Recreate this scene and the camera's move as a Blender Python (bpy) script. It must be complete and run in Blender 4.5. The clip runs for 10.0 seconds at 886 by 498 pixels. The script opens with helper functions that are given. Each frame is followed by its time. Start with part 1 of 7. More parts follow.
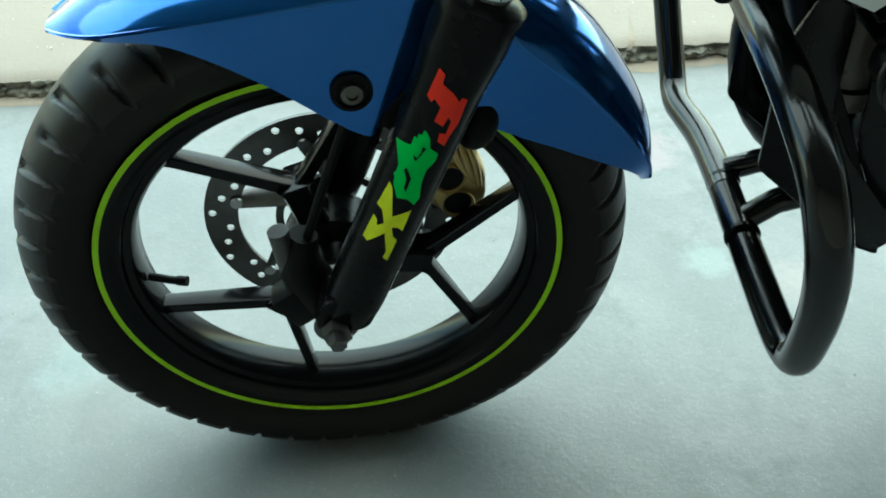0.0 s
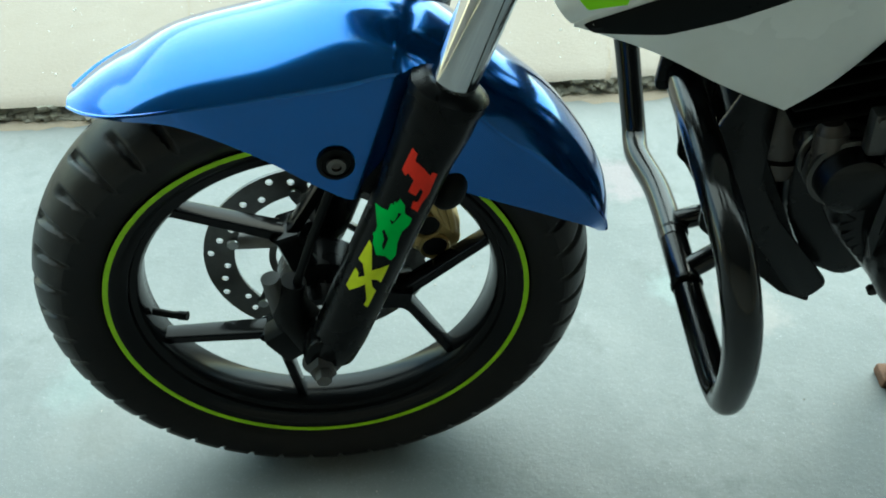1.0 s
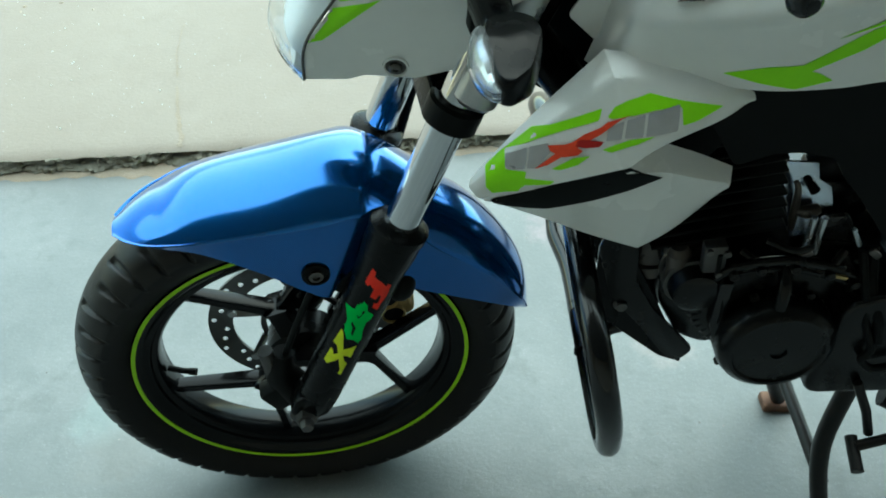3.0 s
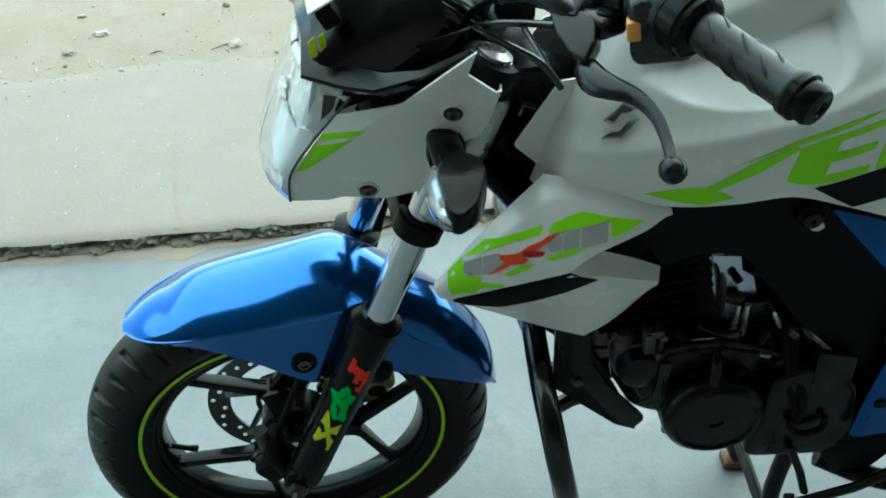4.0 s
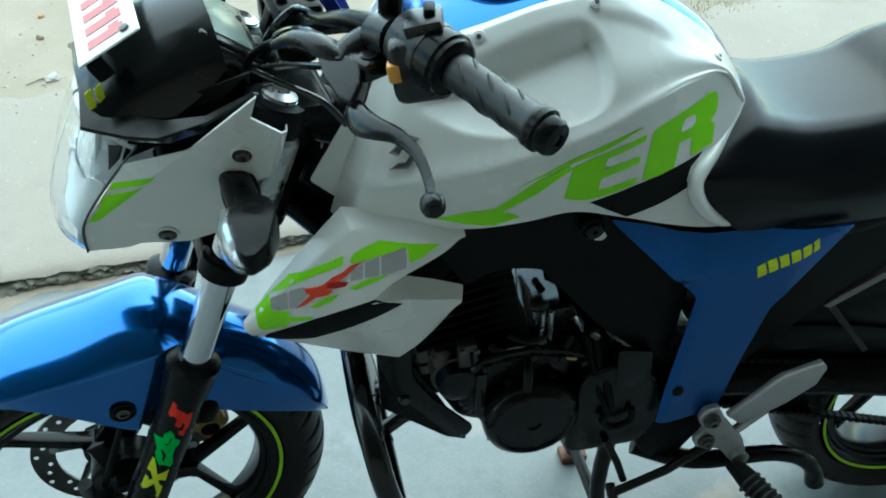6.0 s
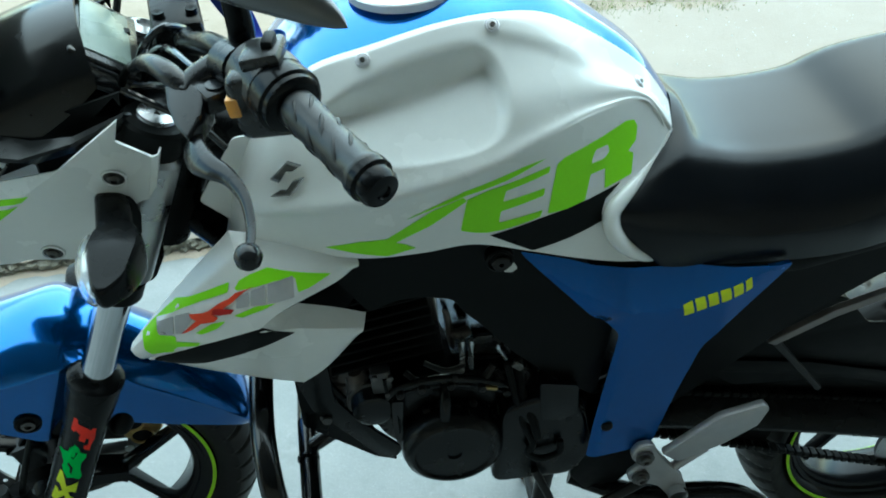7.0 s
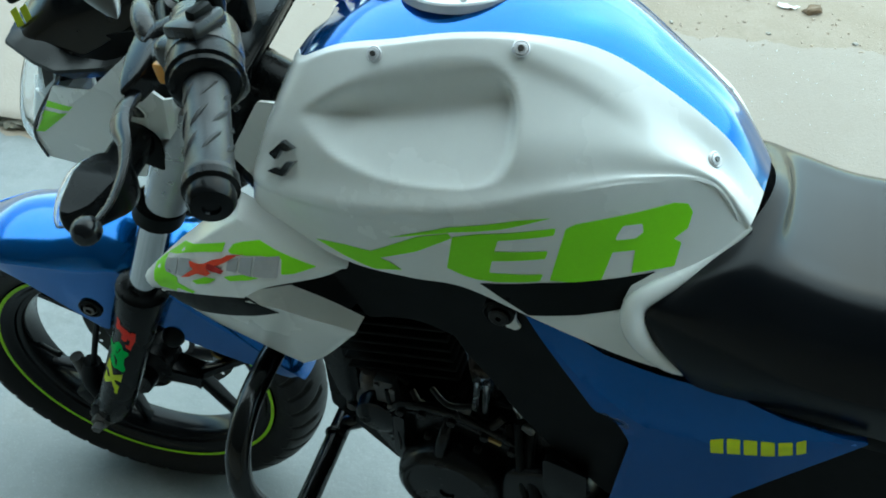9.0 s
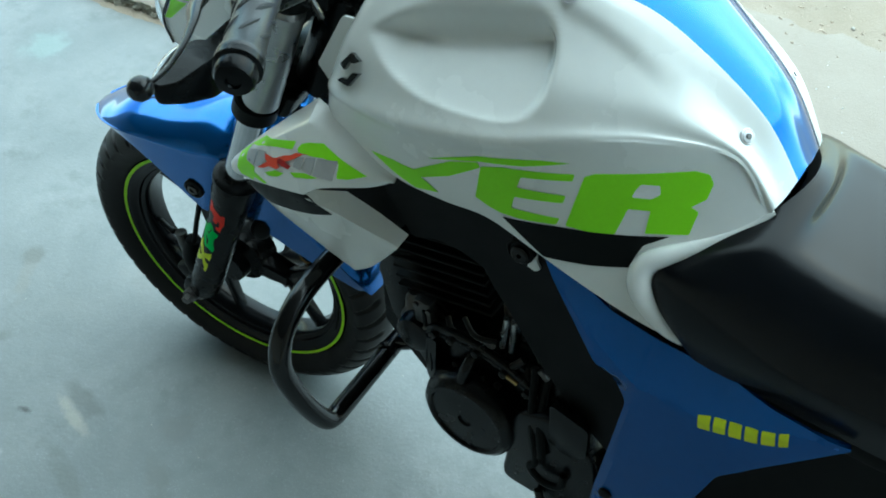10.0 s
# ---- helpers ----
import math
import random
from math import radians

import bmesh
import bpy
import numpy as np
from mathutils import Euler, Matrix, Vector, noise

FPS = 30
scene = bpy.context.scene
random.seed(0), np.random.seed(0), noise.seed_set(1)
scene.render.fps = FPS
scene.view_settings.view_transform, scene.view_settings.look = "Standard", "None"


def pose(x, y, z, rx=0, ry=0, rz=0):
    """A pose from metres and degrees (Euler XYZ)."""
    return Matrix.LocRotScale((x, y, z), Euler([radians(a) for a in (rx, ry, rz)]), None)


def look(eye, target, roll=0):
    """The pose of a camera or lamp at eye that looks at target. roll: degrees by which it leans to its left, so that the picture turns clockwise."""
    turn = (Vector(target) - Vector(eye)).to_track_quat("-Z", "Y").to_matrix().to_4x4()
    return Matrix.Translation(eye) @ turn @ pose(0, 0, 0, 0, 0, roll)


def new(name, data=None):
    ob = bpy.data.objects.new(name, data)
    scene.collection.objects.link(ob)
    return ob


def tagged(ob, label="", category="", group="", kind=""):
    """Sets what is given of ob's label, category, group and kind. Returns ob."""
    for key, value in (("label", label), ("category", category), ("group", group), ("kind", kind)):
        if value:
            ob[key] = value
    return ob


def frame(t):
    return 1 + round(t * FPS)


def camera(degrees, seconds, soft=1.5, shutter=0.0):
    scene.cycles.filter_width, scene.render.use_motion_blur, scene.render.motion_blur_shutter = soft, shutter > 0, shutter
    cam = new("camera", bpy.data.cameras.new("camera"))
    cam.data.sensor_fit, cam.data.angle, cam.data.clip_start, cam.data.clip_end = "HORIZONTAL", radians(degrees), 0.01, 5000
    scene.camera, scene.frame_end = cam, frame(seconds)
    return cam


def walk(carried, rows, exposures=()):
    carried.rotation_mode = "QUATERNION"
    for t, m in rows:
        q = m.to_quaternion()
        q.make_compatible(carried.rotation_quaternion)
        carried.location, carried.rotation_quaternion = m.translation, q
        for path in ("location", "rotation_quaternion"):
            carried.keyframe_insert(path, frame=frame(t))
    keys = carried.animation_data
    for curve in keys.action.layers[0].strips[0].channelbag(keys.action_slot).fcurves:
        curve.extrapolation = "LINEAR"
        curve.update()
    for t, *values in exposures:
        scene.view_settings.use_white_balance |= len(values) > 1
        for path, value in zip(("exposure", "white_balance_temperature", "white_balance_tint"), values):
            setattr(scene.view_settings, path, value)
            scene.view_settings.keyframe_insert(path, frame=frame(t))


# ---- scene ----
from mathutils.bvhtree import BVHTree

# ---------------------------------------------------------------- camera, light and exposure
cam = camera(54.5, 10.0, soft=1.8)
EXPOSURE, KELVIN, TINT = 1.72, 6700.0, -17.0
SKY, SUN, ROOF_EDGE = 0.15, 1.5, -0.4
PATH = [
    (0, (0.127, -0.668, 0.878), (0.075, 0.82, -0.458), -1.1),
    (0.5, (0.142, -0.681, 0.919), (0.095, 0.82, -0.401), -1.4),
    (1, (0.148, -0.702, 0.975), (0.109, 0.782, -0.366), -0.3),
    (1.5, (0.149, -0.711, 1.02), (0.153, 0.754, -0.342), 0.8),
    (2, (0.158, -0.728, 1.096), (0.164, 0.732, -0.27), 0.5),
    (3.5, (0.183, -0.846, 1.31), (0.215, 0.608, -0.064), 1.1),
    (4, (0.203, -0.873, 1.373), (0.241, 0.657, 0.086), 0.0),
    (4.5, (0.244, -0.907, 1.392), (0.265, 0.65, 0.137), -0.1),
    (5, (0.244, -0.914, 1.398), (0.325, 0.661, 0.168), 1.0),
    (5.5, (0.216, -0.896, 1.402), (0.522, 0.658, 0.18), 3.1),
    (6, (0.271, -0.889, 1.409), (0.62, 0.623, 0.148), 2.7),
    (7.5, (0.517, -0.79, 1.433), (0.655, 0.696, 0.101), 0.5),
    (8, (0.583, -0.723, 1.419), (0.594, 0.729, 0.044), -0.8),
    (8.5, (0.719, -0.671, 1.42), (0.467, 0.715, 0.001), 1.9),
    (9, (0.75, -0.688, 1.417), (0.287, 0.675, 0.029), 1.4),
    (9.5, (0.773, -0.734, 1.414), (0.219, 0.58, 0.012), 2.5),
    (9.8, (0.835, -0.708, 1.42), (0.136, 0.506, -0.007), 1.8),
    (10, (0.89, -0.689, 1.424), (0.128, 0.464, -0.021), 2.4),
]
walk(cam, [(t, look(eye, target, roll)) for t, eye, target, roll in PATH], [(t, EXPOSURE + e, KELVIN + k, TINT) for t, e, k in ((0.0, 0.40, 950), (2.0, 0.20, 850), (3.5, 0.14, 500), (5.0, -0.02, 200), (6.0, 0.18, 50), (7.5, 0.40, 0), (8.5, 0.12, 50), (9.0, 0.06, 50), (10.0, 0.24, 0))])

# ---------------------------------------------------------------- light
world = bpy.data.worlds.new("world")
scene.world = world
world.use_nodes = True
wn, wl = world.node_tree.nodes, world.node_tree.links
sky = wn.new("ShaderNodeTexSky")
sky.sky_type, sky.sun_disc = "NISHITA", False
sky.sun_elevation, sky.sun_rotation = radians(50), radians(20)
sky.air_density, sky.dust_density, sky.ozone_density = 1.0, 0.4, 2.0
wn["Background"].inputs["Strength"].default_value = SKY
wl.new(sky.outputs["Color"], wn["Background"].inputs["Color"])
sun = new("sun", bpy.data.lights.new("sun", "SUN"))
sun.data.energy, sun.data.angle, sun.data.color = SUN, radians(125), (0.96, 0.985, 1.0)
sun.matrix_world = look((0.9, 3.0, 7.0), (0.5, 1.5, 0.0))


# ---------------------------------------------------------------- materials
def material(name, color, rough=0.5, metal=0.0, coat=0.0, spread=0.06, scale=30.0, bump=0.0, bump_scale=200.0, wear=0.0, dust=None, flake=0.0, rough_spread=0.08, spec=0.5, ior=1.5):
    """A procedural surface: base colour varied at two scales, roughness that varies, fine relief."""
    m = bpy.data.materials.new(name)
    m.use_nodes = True
    n, l = m.node_tree.nodes, m.node_tree.links
    b = n["Principled BSDF"]
    b.inputs["Metallic"].default_value = metal
    b.inputs["Specular IOR Level"].default_value = spec
    b.inputs["IOR"].default_value = ior
    b.inputs["Coat Weight"].default_value = coat
    b.inputs["Coat Roughness"].default_value = 0.04
    tc = n.new("ShaderNodeTexCoord")
    big = n.new("ShaderNodeTexNoise")
    big.inputs["Scale"].default_value, big.inputs["Detail"].default_value = scale, 6
    small = n.new("ShaderNodeTexNoise")
    small.inputs["Scale"].default_value, small.inputs["Detail"].default_value = scale * 14, 4
    for t in (big, small):
        l.new(tc.outputs["Object"], t.inputs["Vector"])
    mix = n.new("ShaderNodeMath")
    mix.operation = "MULTIPLY_ADD"
    mix.inputs[1].default_value = 0.45
    l.new(small.outputs["Fac"], mix.inputs[0])
    l.new(big.outputs["Fac"], mix.inputs[2])
    ramp = n.new("ShaderNodeValToRGB")
    ramp.color_ramp.elements[0].position, ramp.color_ramp.elements[1].position = 0.45, 1.0
    lo = [max(0.0, c * (1 - spread)) for c in color]
    hi = [min(1.0, c * (1 + spread)) for c in color]
    ramp.color_ramp.elements[0].color, ramp.color_ramp.elements[1].color = (*lo, 1), (*hi, 1)
    l.new(mix.outputs[0], ramp.inputs["Fac"])
    out = ramp.outputs["Color"]
    if dust:
        grime = n.new("ShaderNodeTexNoise")
        grime.inputs["Scale"].default_value, grime.inputs["Detail"].default_value, grime.inputs["Roughness"].default_value = dust[3], 8, 0.65
        l.new(tc.outputs["Object"], grime.inputs["Vector"])
        gr = n.new("ShaderNodeValToRGB")
        gr.color_ramp.elements[0].position, gr.color_ramp.elements[1].position = 0.5, 0.75
        gr.color_ramp.elements[1].color = (dust[4],) * 3 + (1,)
        l.new(grime.outputs["Fac"], gr.inputs["Fac"])
        mc = n.new("ShaderNodeMixRGB")
        mc.inputs["Color2"].default_value = (*dust[:3], 1)
        l.new(gr.outputs["Color"], mc.inputs["Fac"])
        l.new(out, mc.inputs["Color1"])
        out = mc.outputs["Color"]
    l.new(out, b.inputs["Base Color"])
    rr = n.new("ShaderNodeMapRange")
    rr.inputs["From Min"].default_value, rr.inputs["From Max"].default_value = 0.3, 0.7
    rr.inputs["To Min"].default_value, rr.inputs["To Max"].default_value = max(0.02, rough - rough_spread), min(1, rough + rough_spread)
    l.new(big.outputs["Fac"], rr.inputs["Value"])
    l.new(rr.outputs["Result"], b.inputs["Roughness"])
    if bump:
        bn = n.new("ShaderNodeTexNoise")
        bn.inputs["Scale"].default_value, bn.inputs["Detail"].default_value = bump_scale, 5
        l.new(tc.outputs["Object"], bn.inputs["Vector"])
        bp = n.new("ShaderNodeBump")
        bp.inputs["Strength"].default_value, bp.inputs["Distance"].default_value = bump, 0.002
        l.new(bn.outputs["Fac"], bp.inputs["Height"])
        l.new(bp.outputs["Normal"], b.inputs["Normal"])
    if flake:
        fv = n.new("ShaderNodeTexVoronoi")
        fv.inputs["Scale"].default_value = 2500
        l.new(tc.outputs["Object"], fv.inputs["Vector"])
        fb = n.new("ShaderNodeBump")
        fb.inputs["Strength"].default_value, fb.inputs["Distance"].default_value = flake, 0.0004
        l.new(fv.outputs["Distance"], fb.inputs["Height"])
        l.new(fb.outputs["Normal"], b.inputs["Normal"])
    return m


def glass(name, color, rough=0.02, ior=1.2, clear=1.0):
    m = bpy.data.materials.new(name)
    m.use_nodes = True
    b = m.node_tree.nodes["Principled BSDF"]
    b.inputs["Base Color"].default_value = (*color, 1)
    b.inputs["Transmission Weight"].default_value, b.inputs["Roughness"].default_value, b.inputs["IOR"].default_value = clear, rough, ior
    return m


WHITE = material("pearl_white_paint", (0.80, 0.805, 0.785), 0.26, coat=0.75, spread=0.03, scale=6, rough_spread=0.03)
BLUE = material("metallic_blue_paint", (0.004, 0.120, 0.43), 0.15, metal=0.85, coat=0.6, spread=0.06, scale=8, flake=0.012, rough_spread=0.03)
BLUE_SIDE = material("blue_side_cover_paint", (0.004, 0.080, 0.30), 0.2, metal=0.5, coat=0.2, spread=0.08, scale=8, flake=0.02, spec=0.25)
GREEN = material("lime_green_vinyl", (0.33, 0.86, 0.025), 0.4, spread=0.05, scale=20, spec=0.25)
TAPE = material("lime_green_tape", (0.38, 0.72, 0.03), 0.5, spread=0.12, scale=60, spec=0.2)
RED = material("red_vinyl", (0.85, 0.03, 0.015), 0.45, spread=0.1, scale=60, spec=0.2)
DARK_RED = material("dark_red_vinyl", (0.42, 0.012, 0.012), 0.4, spread=0.15, scale=60, spec=0.25)
ORANGE = material("orange_red_vinyl", (0.82, 0.07, 0.03), 0.4, spread=0.15, scale=60, spec=0.25)
SILVER_DECAL = material("silver_vinyl", (0.42, 0.42, 0.44), 0.35, metal=0.4, coat=0.4, spread=0.08, scale=80)
YELLOW = material("yellow_green_vinyl", (0.70, 0.80, 0.03), 0.45, spread=0.1, scale=60, spec=0.25)
FOXGREEN = material("green_vinyl", (0.012, 0.55, 0.08), 0.45, spread=0.1, scale=60, spec=0.2)
DECAL_BLACK = material("black_vinyl", (0.004, 0.005, 0.005), 0.35, spread=0.1, scale=40, spec=0.1)
PLASTIC = material("black_plastic", (0.0030, 0.0037, 0.0037), 0.45, spread=0.2, scale=40, bump=0.12, bump_scale=900, spec=0.10)
GLOSS = material("glossy_black_plastic", (0.007, 0.008, 0.009), 0.22, spread=0.1, scale=20, coat=0.5)
SATIN = material("satin_black_paint", (0.003, 0.0035, 0.0037), 0.27, spread=0.2, scale=25, bump=0.03, bump_scale=500, spec=0.12, rough_spread=0.05)
RIM_PAINT = material("satin_black_rim_paint", (0.003, 0.0035, 0.004), 0.2, spread=0.2, scale=25, bump=0.03, bump_scale=500, spec=0.16, rough_spread=0.05)
CASE = material("black_engine_paint", (0.003, 0.0035, 0.0038), 0.22, spread=0.2, scale=40, bump=0.2, bump_scale=400, dust=(0.012, 0.012, 0.0115, 30, 0.4), spec=0.25)
SIDEWALL = material("black_tyre_sidewall", (0.0105, 0.0100, 0.0096), 0.45, spread=0.25, scale=30, bump=0.05, bump_scale=500, spec=0.14)
RUBBER = material("tyre_rubber", (0.009, 0.0086, 0.008), 0.42, spread=0.2, scale=40, bump=0.08, bump_scale=500, dust=(0.040, 0.035, 0.031, 16, 0.5), spec=0.22)
GRIP_RUBBER = material("grip_rubber", (0.009, 0.0095, 0.0105), 0.36, spread=0.15, scale=60, bump=0.12, bump_scale=900, spec=0.4)
SEATMAT = material("black_seat_vinyl", (0.0026, 0.0034, 0.0048), 0.24, spread=0.15, scale=20, bump=0.08, bump_scale=1100, spec=0.24, rough_spread=0.02)
CHROME = material("chrome", (0.60, 0.61, 0.63), 0.06, metal=1.0, spread=0.04, scale=30, rough_spread=0.02)
STEEL = material("brushed_steel", (0.42, 0.42, 0.42), 0.32, metal=1.0, spread=0.12, scale=50, bump=0.1, bump_scale=900)
DISC = material("disc_steel", (0.13, 0.13, 0.13), 0.42, metal=0.9, spread=0.25, scale=40, dust=(0.05, 0.04, 0.035, 30, 0.5))
ALU = material("cast_aluminium", (0.40, 0.39, 0.39), 0.45, metal=0.7, spread=0.1, scale=60, bump=0.2, bump_scale=900)
RUST = material("rusty_steel", (0.16, 0.08, 0.05), 0.7, metal=0.3, spread=0.4, scale=70, bump=0.4, bump_scale=600)
BOLT = material("dull_bolt_steel", (0.12, 0.115, 0.11), 0.4, metal=0.85, spread=0.25, scale=90, dust=(0.07, 0.04, 0.03, 90, 0.5))
GOLD = material("gold_anodised_caliper", (0.50, 0.36, 0.15), 0.42, metal=0.75, spread=0.15, scale=60, bump=0.15, bump_scale=500)
AMBER = material("amber_plastic", (0.75, 0.33, 0.06), 0.35, spread=0.1, scale=60)
LCD = material("lcd_screen", (0.22, 0.27, 0.24), 0.3, spread=0.06, scale=30, spec=0.25)
SILVERED = material("silvered_plastic", (0.74, 0.75, 0.77), 0.25, metal=0.25, spread=0.06, scale=50)
BULB = material("white_reflector", (0.84, 0.86, 0.88), 0.5, spread=0.06, scale=50, spec=0.4)
PLATE = material("white_plate_paint", (0.76, 0.76, 0.75), 0.4, spread=0.03, scale=20)
SIGNAL = material("satin_black_signal_plastic", (0.003, 0.0035, 0.004), 0.24, spread=0.15, scale=40, spec=0.14)
GRAPHITE = material("graphite_lever_paint", (0.005, 0.0055, 0.0065), 0.24, spread=0.15, scale=60, bump=0.03, bump_scale=700, spec=0.32)
GUARD = material("glossy_black_enamel", (0.003, 0.0034, 0.0036), 0.16, spread=0.2, scale=25, bump=0.03, bump_scale=300, spec=0.4)
VISOR = material("smooth_black_visor_plastic", (0.003, 0.0035, 0.004), 0.2, spread=0.15, scale=40, bump=0.02, bump_scale=900, spec=0.38)
MIRROR_SHELL = material("grey_black_mirror_plastic", (0.018, 0.018, 0.018), 0.3, spread=0.15, scale=40, spec=1.0, ior=1.65)
STARTER = material("worn_bronze_grey_paint", (0.085, 0.072, 0.064), 0.32, metal=0.4, spread=0.2, scale=40, bump=0.1, bump_scale=400)
GREY_STEEL = material("grey_steel_tube", (0.075, 0.072, 0.07), 0.4, metal=0.6, spread=0.2, scale=40)
STAY = material("lit_grey_stay_metal", (0.20, 0.18, 0.175), 0.45, metal=0.5, spread=0.15, scale=60)
SLOT = material("grip_slot_rubber", (0.008, 0.008, 0.009), 0.5, spread=0.15, scale=60, spec=0.4)
SWITCH = material("grey_switch_plastic", (0.012, 0.012, 0.0125), 0.28, spread=0.15, scale=60, bump=0.06, bump_scale=900, spec=0.42)
DARKSTEEL = material("oily_chain_steel", (0.010, 0.0095, 0.009), 0.4, metal=0.6, spread=0.3, scale=90, dust=(0.03, 0.02, 0.015, 60, 0.5))
SIGNAL_LENS = glass("signal_lens_plastic", (0.94, 0.96, 0.98), 0.05, 1.2, 0.97)
CAPMAT = material("pale_anodised_cap", (0.72, 0.71, 0.73), 0.35, metal=0.3, spread=0.05, scale=50)
FADED_RED = material("faded_red_paint", (0.62, 0.16, 0.17), 0.5, spread=0.15, scale=60)
PAPER = material("white_paper", (0.72, 0.72, 0.70), 0.8, spread=0.05, scale=30)
STRAP = material("blue_woven_strap", (0.008, 0.035, 0.33), 0.6, spread=0.2, scale=200, bump=0.3, bump_scale=900)
CLEAR = glass("clear_lens", (0.93, 0.97, 1.0))
BADGE = material("silver_badge_plating", (0.28, 0.285, 0.30), 0.1, metal=0.95, spread=0.08, scale=80)
# polished metal whose blue tint stands in for the sky's reflection
SKY_TINTED = material("sky_tinted_metal", (0.50, 0.60, 0.76), 0.2, metal=0.95, spread=0.15, scale=60, bump=0.05, bump_scale=400)
BLUEGLASS = glass("bluish_lens", (0.55, 0.72, 1.0), 0.1)
ALU_BRIGHT = material("bright_engine_metal", (0.55, 0.57, 0.60), 0.22, metal=0.85, spread=0.1, scale=60, bump=0.1, bump_scale=500)


# ---------------------------------------------------------------- mesh tools
def ease(a, b, t):
    t = max(0.0, min(1.0, (t - a) / (b - a)))
    return t * t * (3 - 2 * t)


def crom(p, t):
    """Catmull-Rom through the control points p at t from 0 to 1."""
    n = len(p) - 1
    i = min(int(t * n), n - 1)
    u = t * n - i
    a, b, c, d = p[max(i - 1, 0)], p[i], p[i + 1], p[min(i + 2, n)]
    return 0.5 * ((2 * b) + (c - a) * u + (2 * a - 5 * b + 4 * c - d) * u * u + (3 * b - a - 3 * c + d) * u ** 3)


def surf(net, n, m):
    """Points of a smooth sheet through a net of control points, n by m."""
    rows = [[Vector(q) for q in r] for r in net]
    mid = [[crom(r, j / (m - 1)) for j in range(m)] for r in rows]
    return [[crom([r[j] for r in mid], i / (n - 1)) for j in range(m)] for i in range(n)]


def grid_mesh(pts, close_u=False, close_v=False):
    bm = bmesh.new()
    v = [[bm.verts.new(p) for p in r] for r in pts]
    n, m = len(v), len(v[0])
    for i in range(n if close_u else n - 1):
        for j in range(m if close_v else m - 1):
            try:
                bm.faces.new((v[i][j], v[(i + 1) % n][j], v[(i + 1) % n][(j + 1) % m], v[i][(j + 1) % m]))
            except ValueError:
                pass
    return bm


def sheet(net, n, m, thick):
    """A shell of some thickness through a net; the given side is the outer one."""
    bm = grid_mesh(surf(net, n, m))
    bmesh.ops.remove_doubles(bm, verts=bm.verts, dist=1e-5)
    bmesh.ops.recalc_face_normals(bm, faces=bm.faces)
    return shell(bm, thick)


def shell(bm, thick, out=(0, -1, 0.3)):
    tot = sum((f.normal * f.calc_area() for f in bm.faces), Vector())
    if tot.dot(Vector(out)) < 0:
        bmesh.ops.reverse_faces(bm, faces=bm.faces)
    bm.normal_update()
    faces = bm.faces[:]
    inner = {v: bm.verts.new(v.co - v.normal * thick) for v in bm.verts[:]}
    rim = [e for e in bm.edges if e.is_boundary]
    for f in faces:
        bm.faces.new([inner[v] for v in reversed(f.verts)])
    for e in rim:
        lp = e.link_loops[0]
        a, b = lp.vert, lp.link_loop_next.vert
        bm.faces.new((b, a, inner[a], inner[b]))
    return bm


def polycurve(legs, n):
    """Points along smooth legs that meet in corners, n to a leg."""
    out = []
    for k, leg in enumerate(legs):
        q = [Vector(p) for p in leg]
        out += [crom(q, i / n) for i in range(1 if k else 0, n + 1)]
    return out


def ruled(a, b, k, bulge=0.0):
    """Rows of points from the curve a across to the curve b, bowed out sideways a little."""
    return [[p.lerp(q, j / (k - 1)) + Vector((0, -4 * bulge * j / (k - 1) * (1 - j / (k - 1)), 0)) for j in range(k)] for p, q in zip(a, b)]


def tube(path, r, seg=16, smooth=0, caps=True, flat=1.0):
    """A round tube along a path; r is one radius or one for each point."""
    p = [Vector(q) for q in path]
    rs = list(r) if isinstance(r, (list, tuple)) else [r] * len(p)
    if smooth:
        n = (len(p) - 1) * smooth
        rs = [crom([Vector((a, 0, 0)) for a in rs], i / n).x for i in range(n + 1)]
        p = [crom(p, i / n) for i in range(n + 1)]
    bm = bmesh.new()
    t0 = (p[1] - p[0]).normalized()
    up = t0.orthogonal().normalized()
    rings = []
    for i, q in enumerate(p):
        t = (p[min(i + 1, len(p) - 1)] - p[max(i - 1, 0)]).normalized()
        up = (up - t * up.dot(t)).normalized()
        side = t.cross(up)
        rings.append([bm.verts.new(q + rs[i] * (math.cos(a) * up + flat * math.sin(a) * side)) for a in (2 * math.pi * k / seg for k in range(seg))])
    for a, b in zip(rings, rings[1:]):
        for k in range(seg):
            bm.faces.new((a[k], a[(k + 1) % seg], b[(k + 1) % seg], b[k]))
    if caps:
        bm.faces.new(rings[0][::-1])
        bm.faces.new(rings[-1])
    return bm


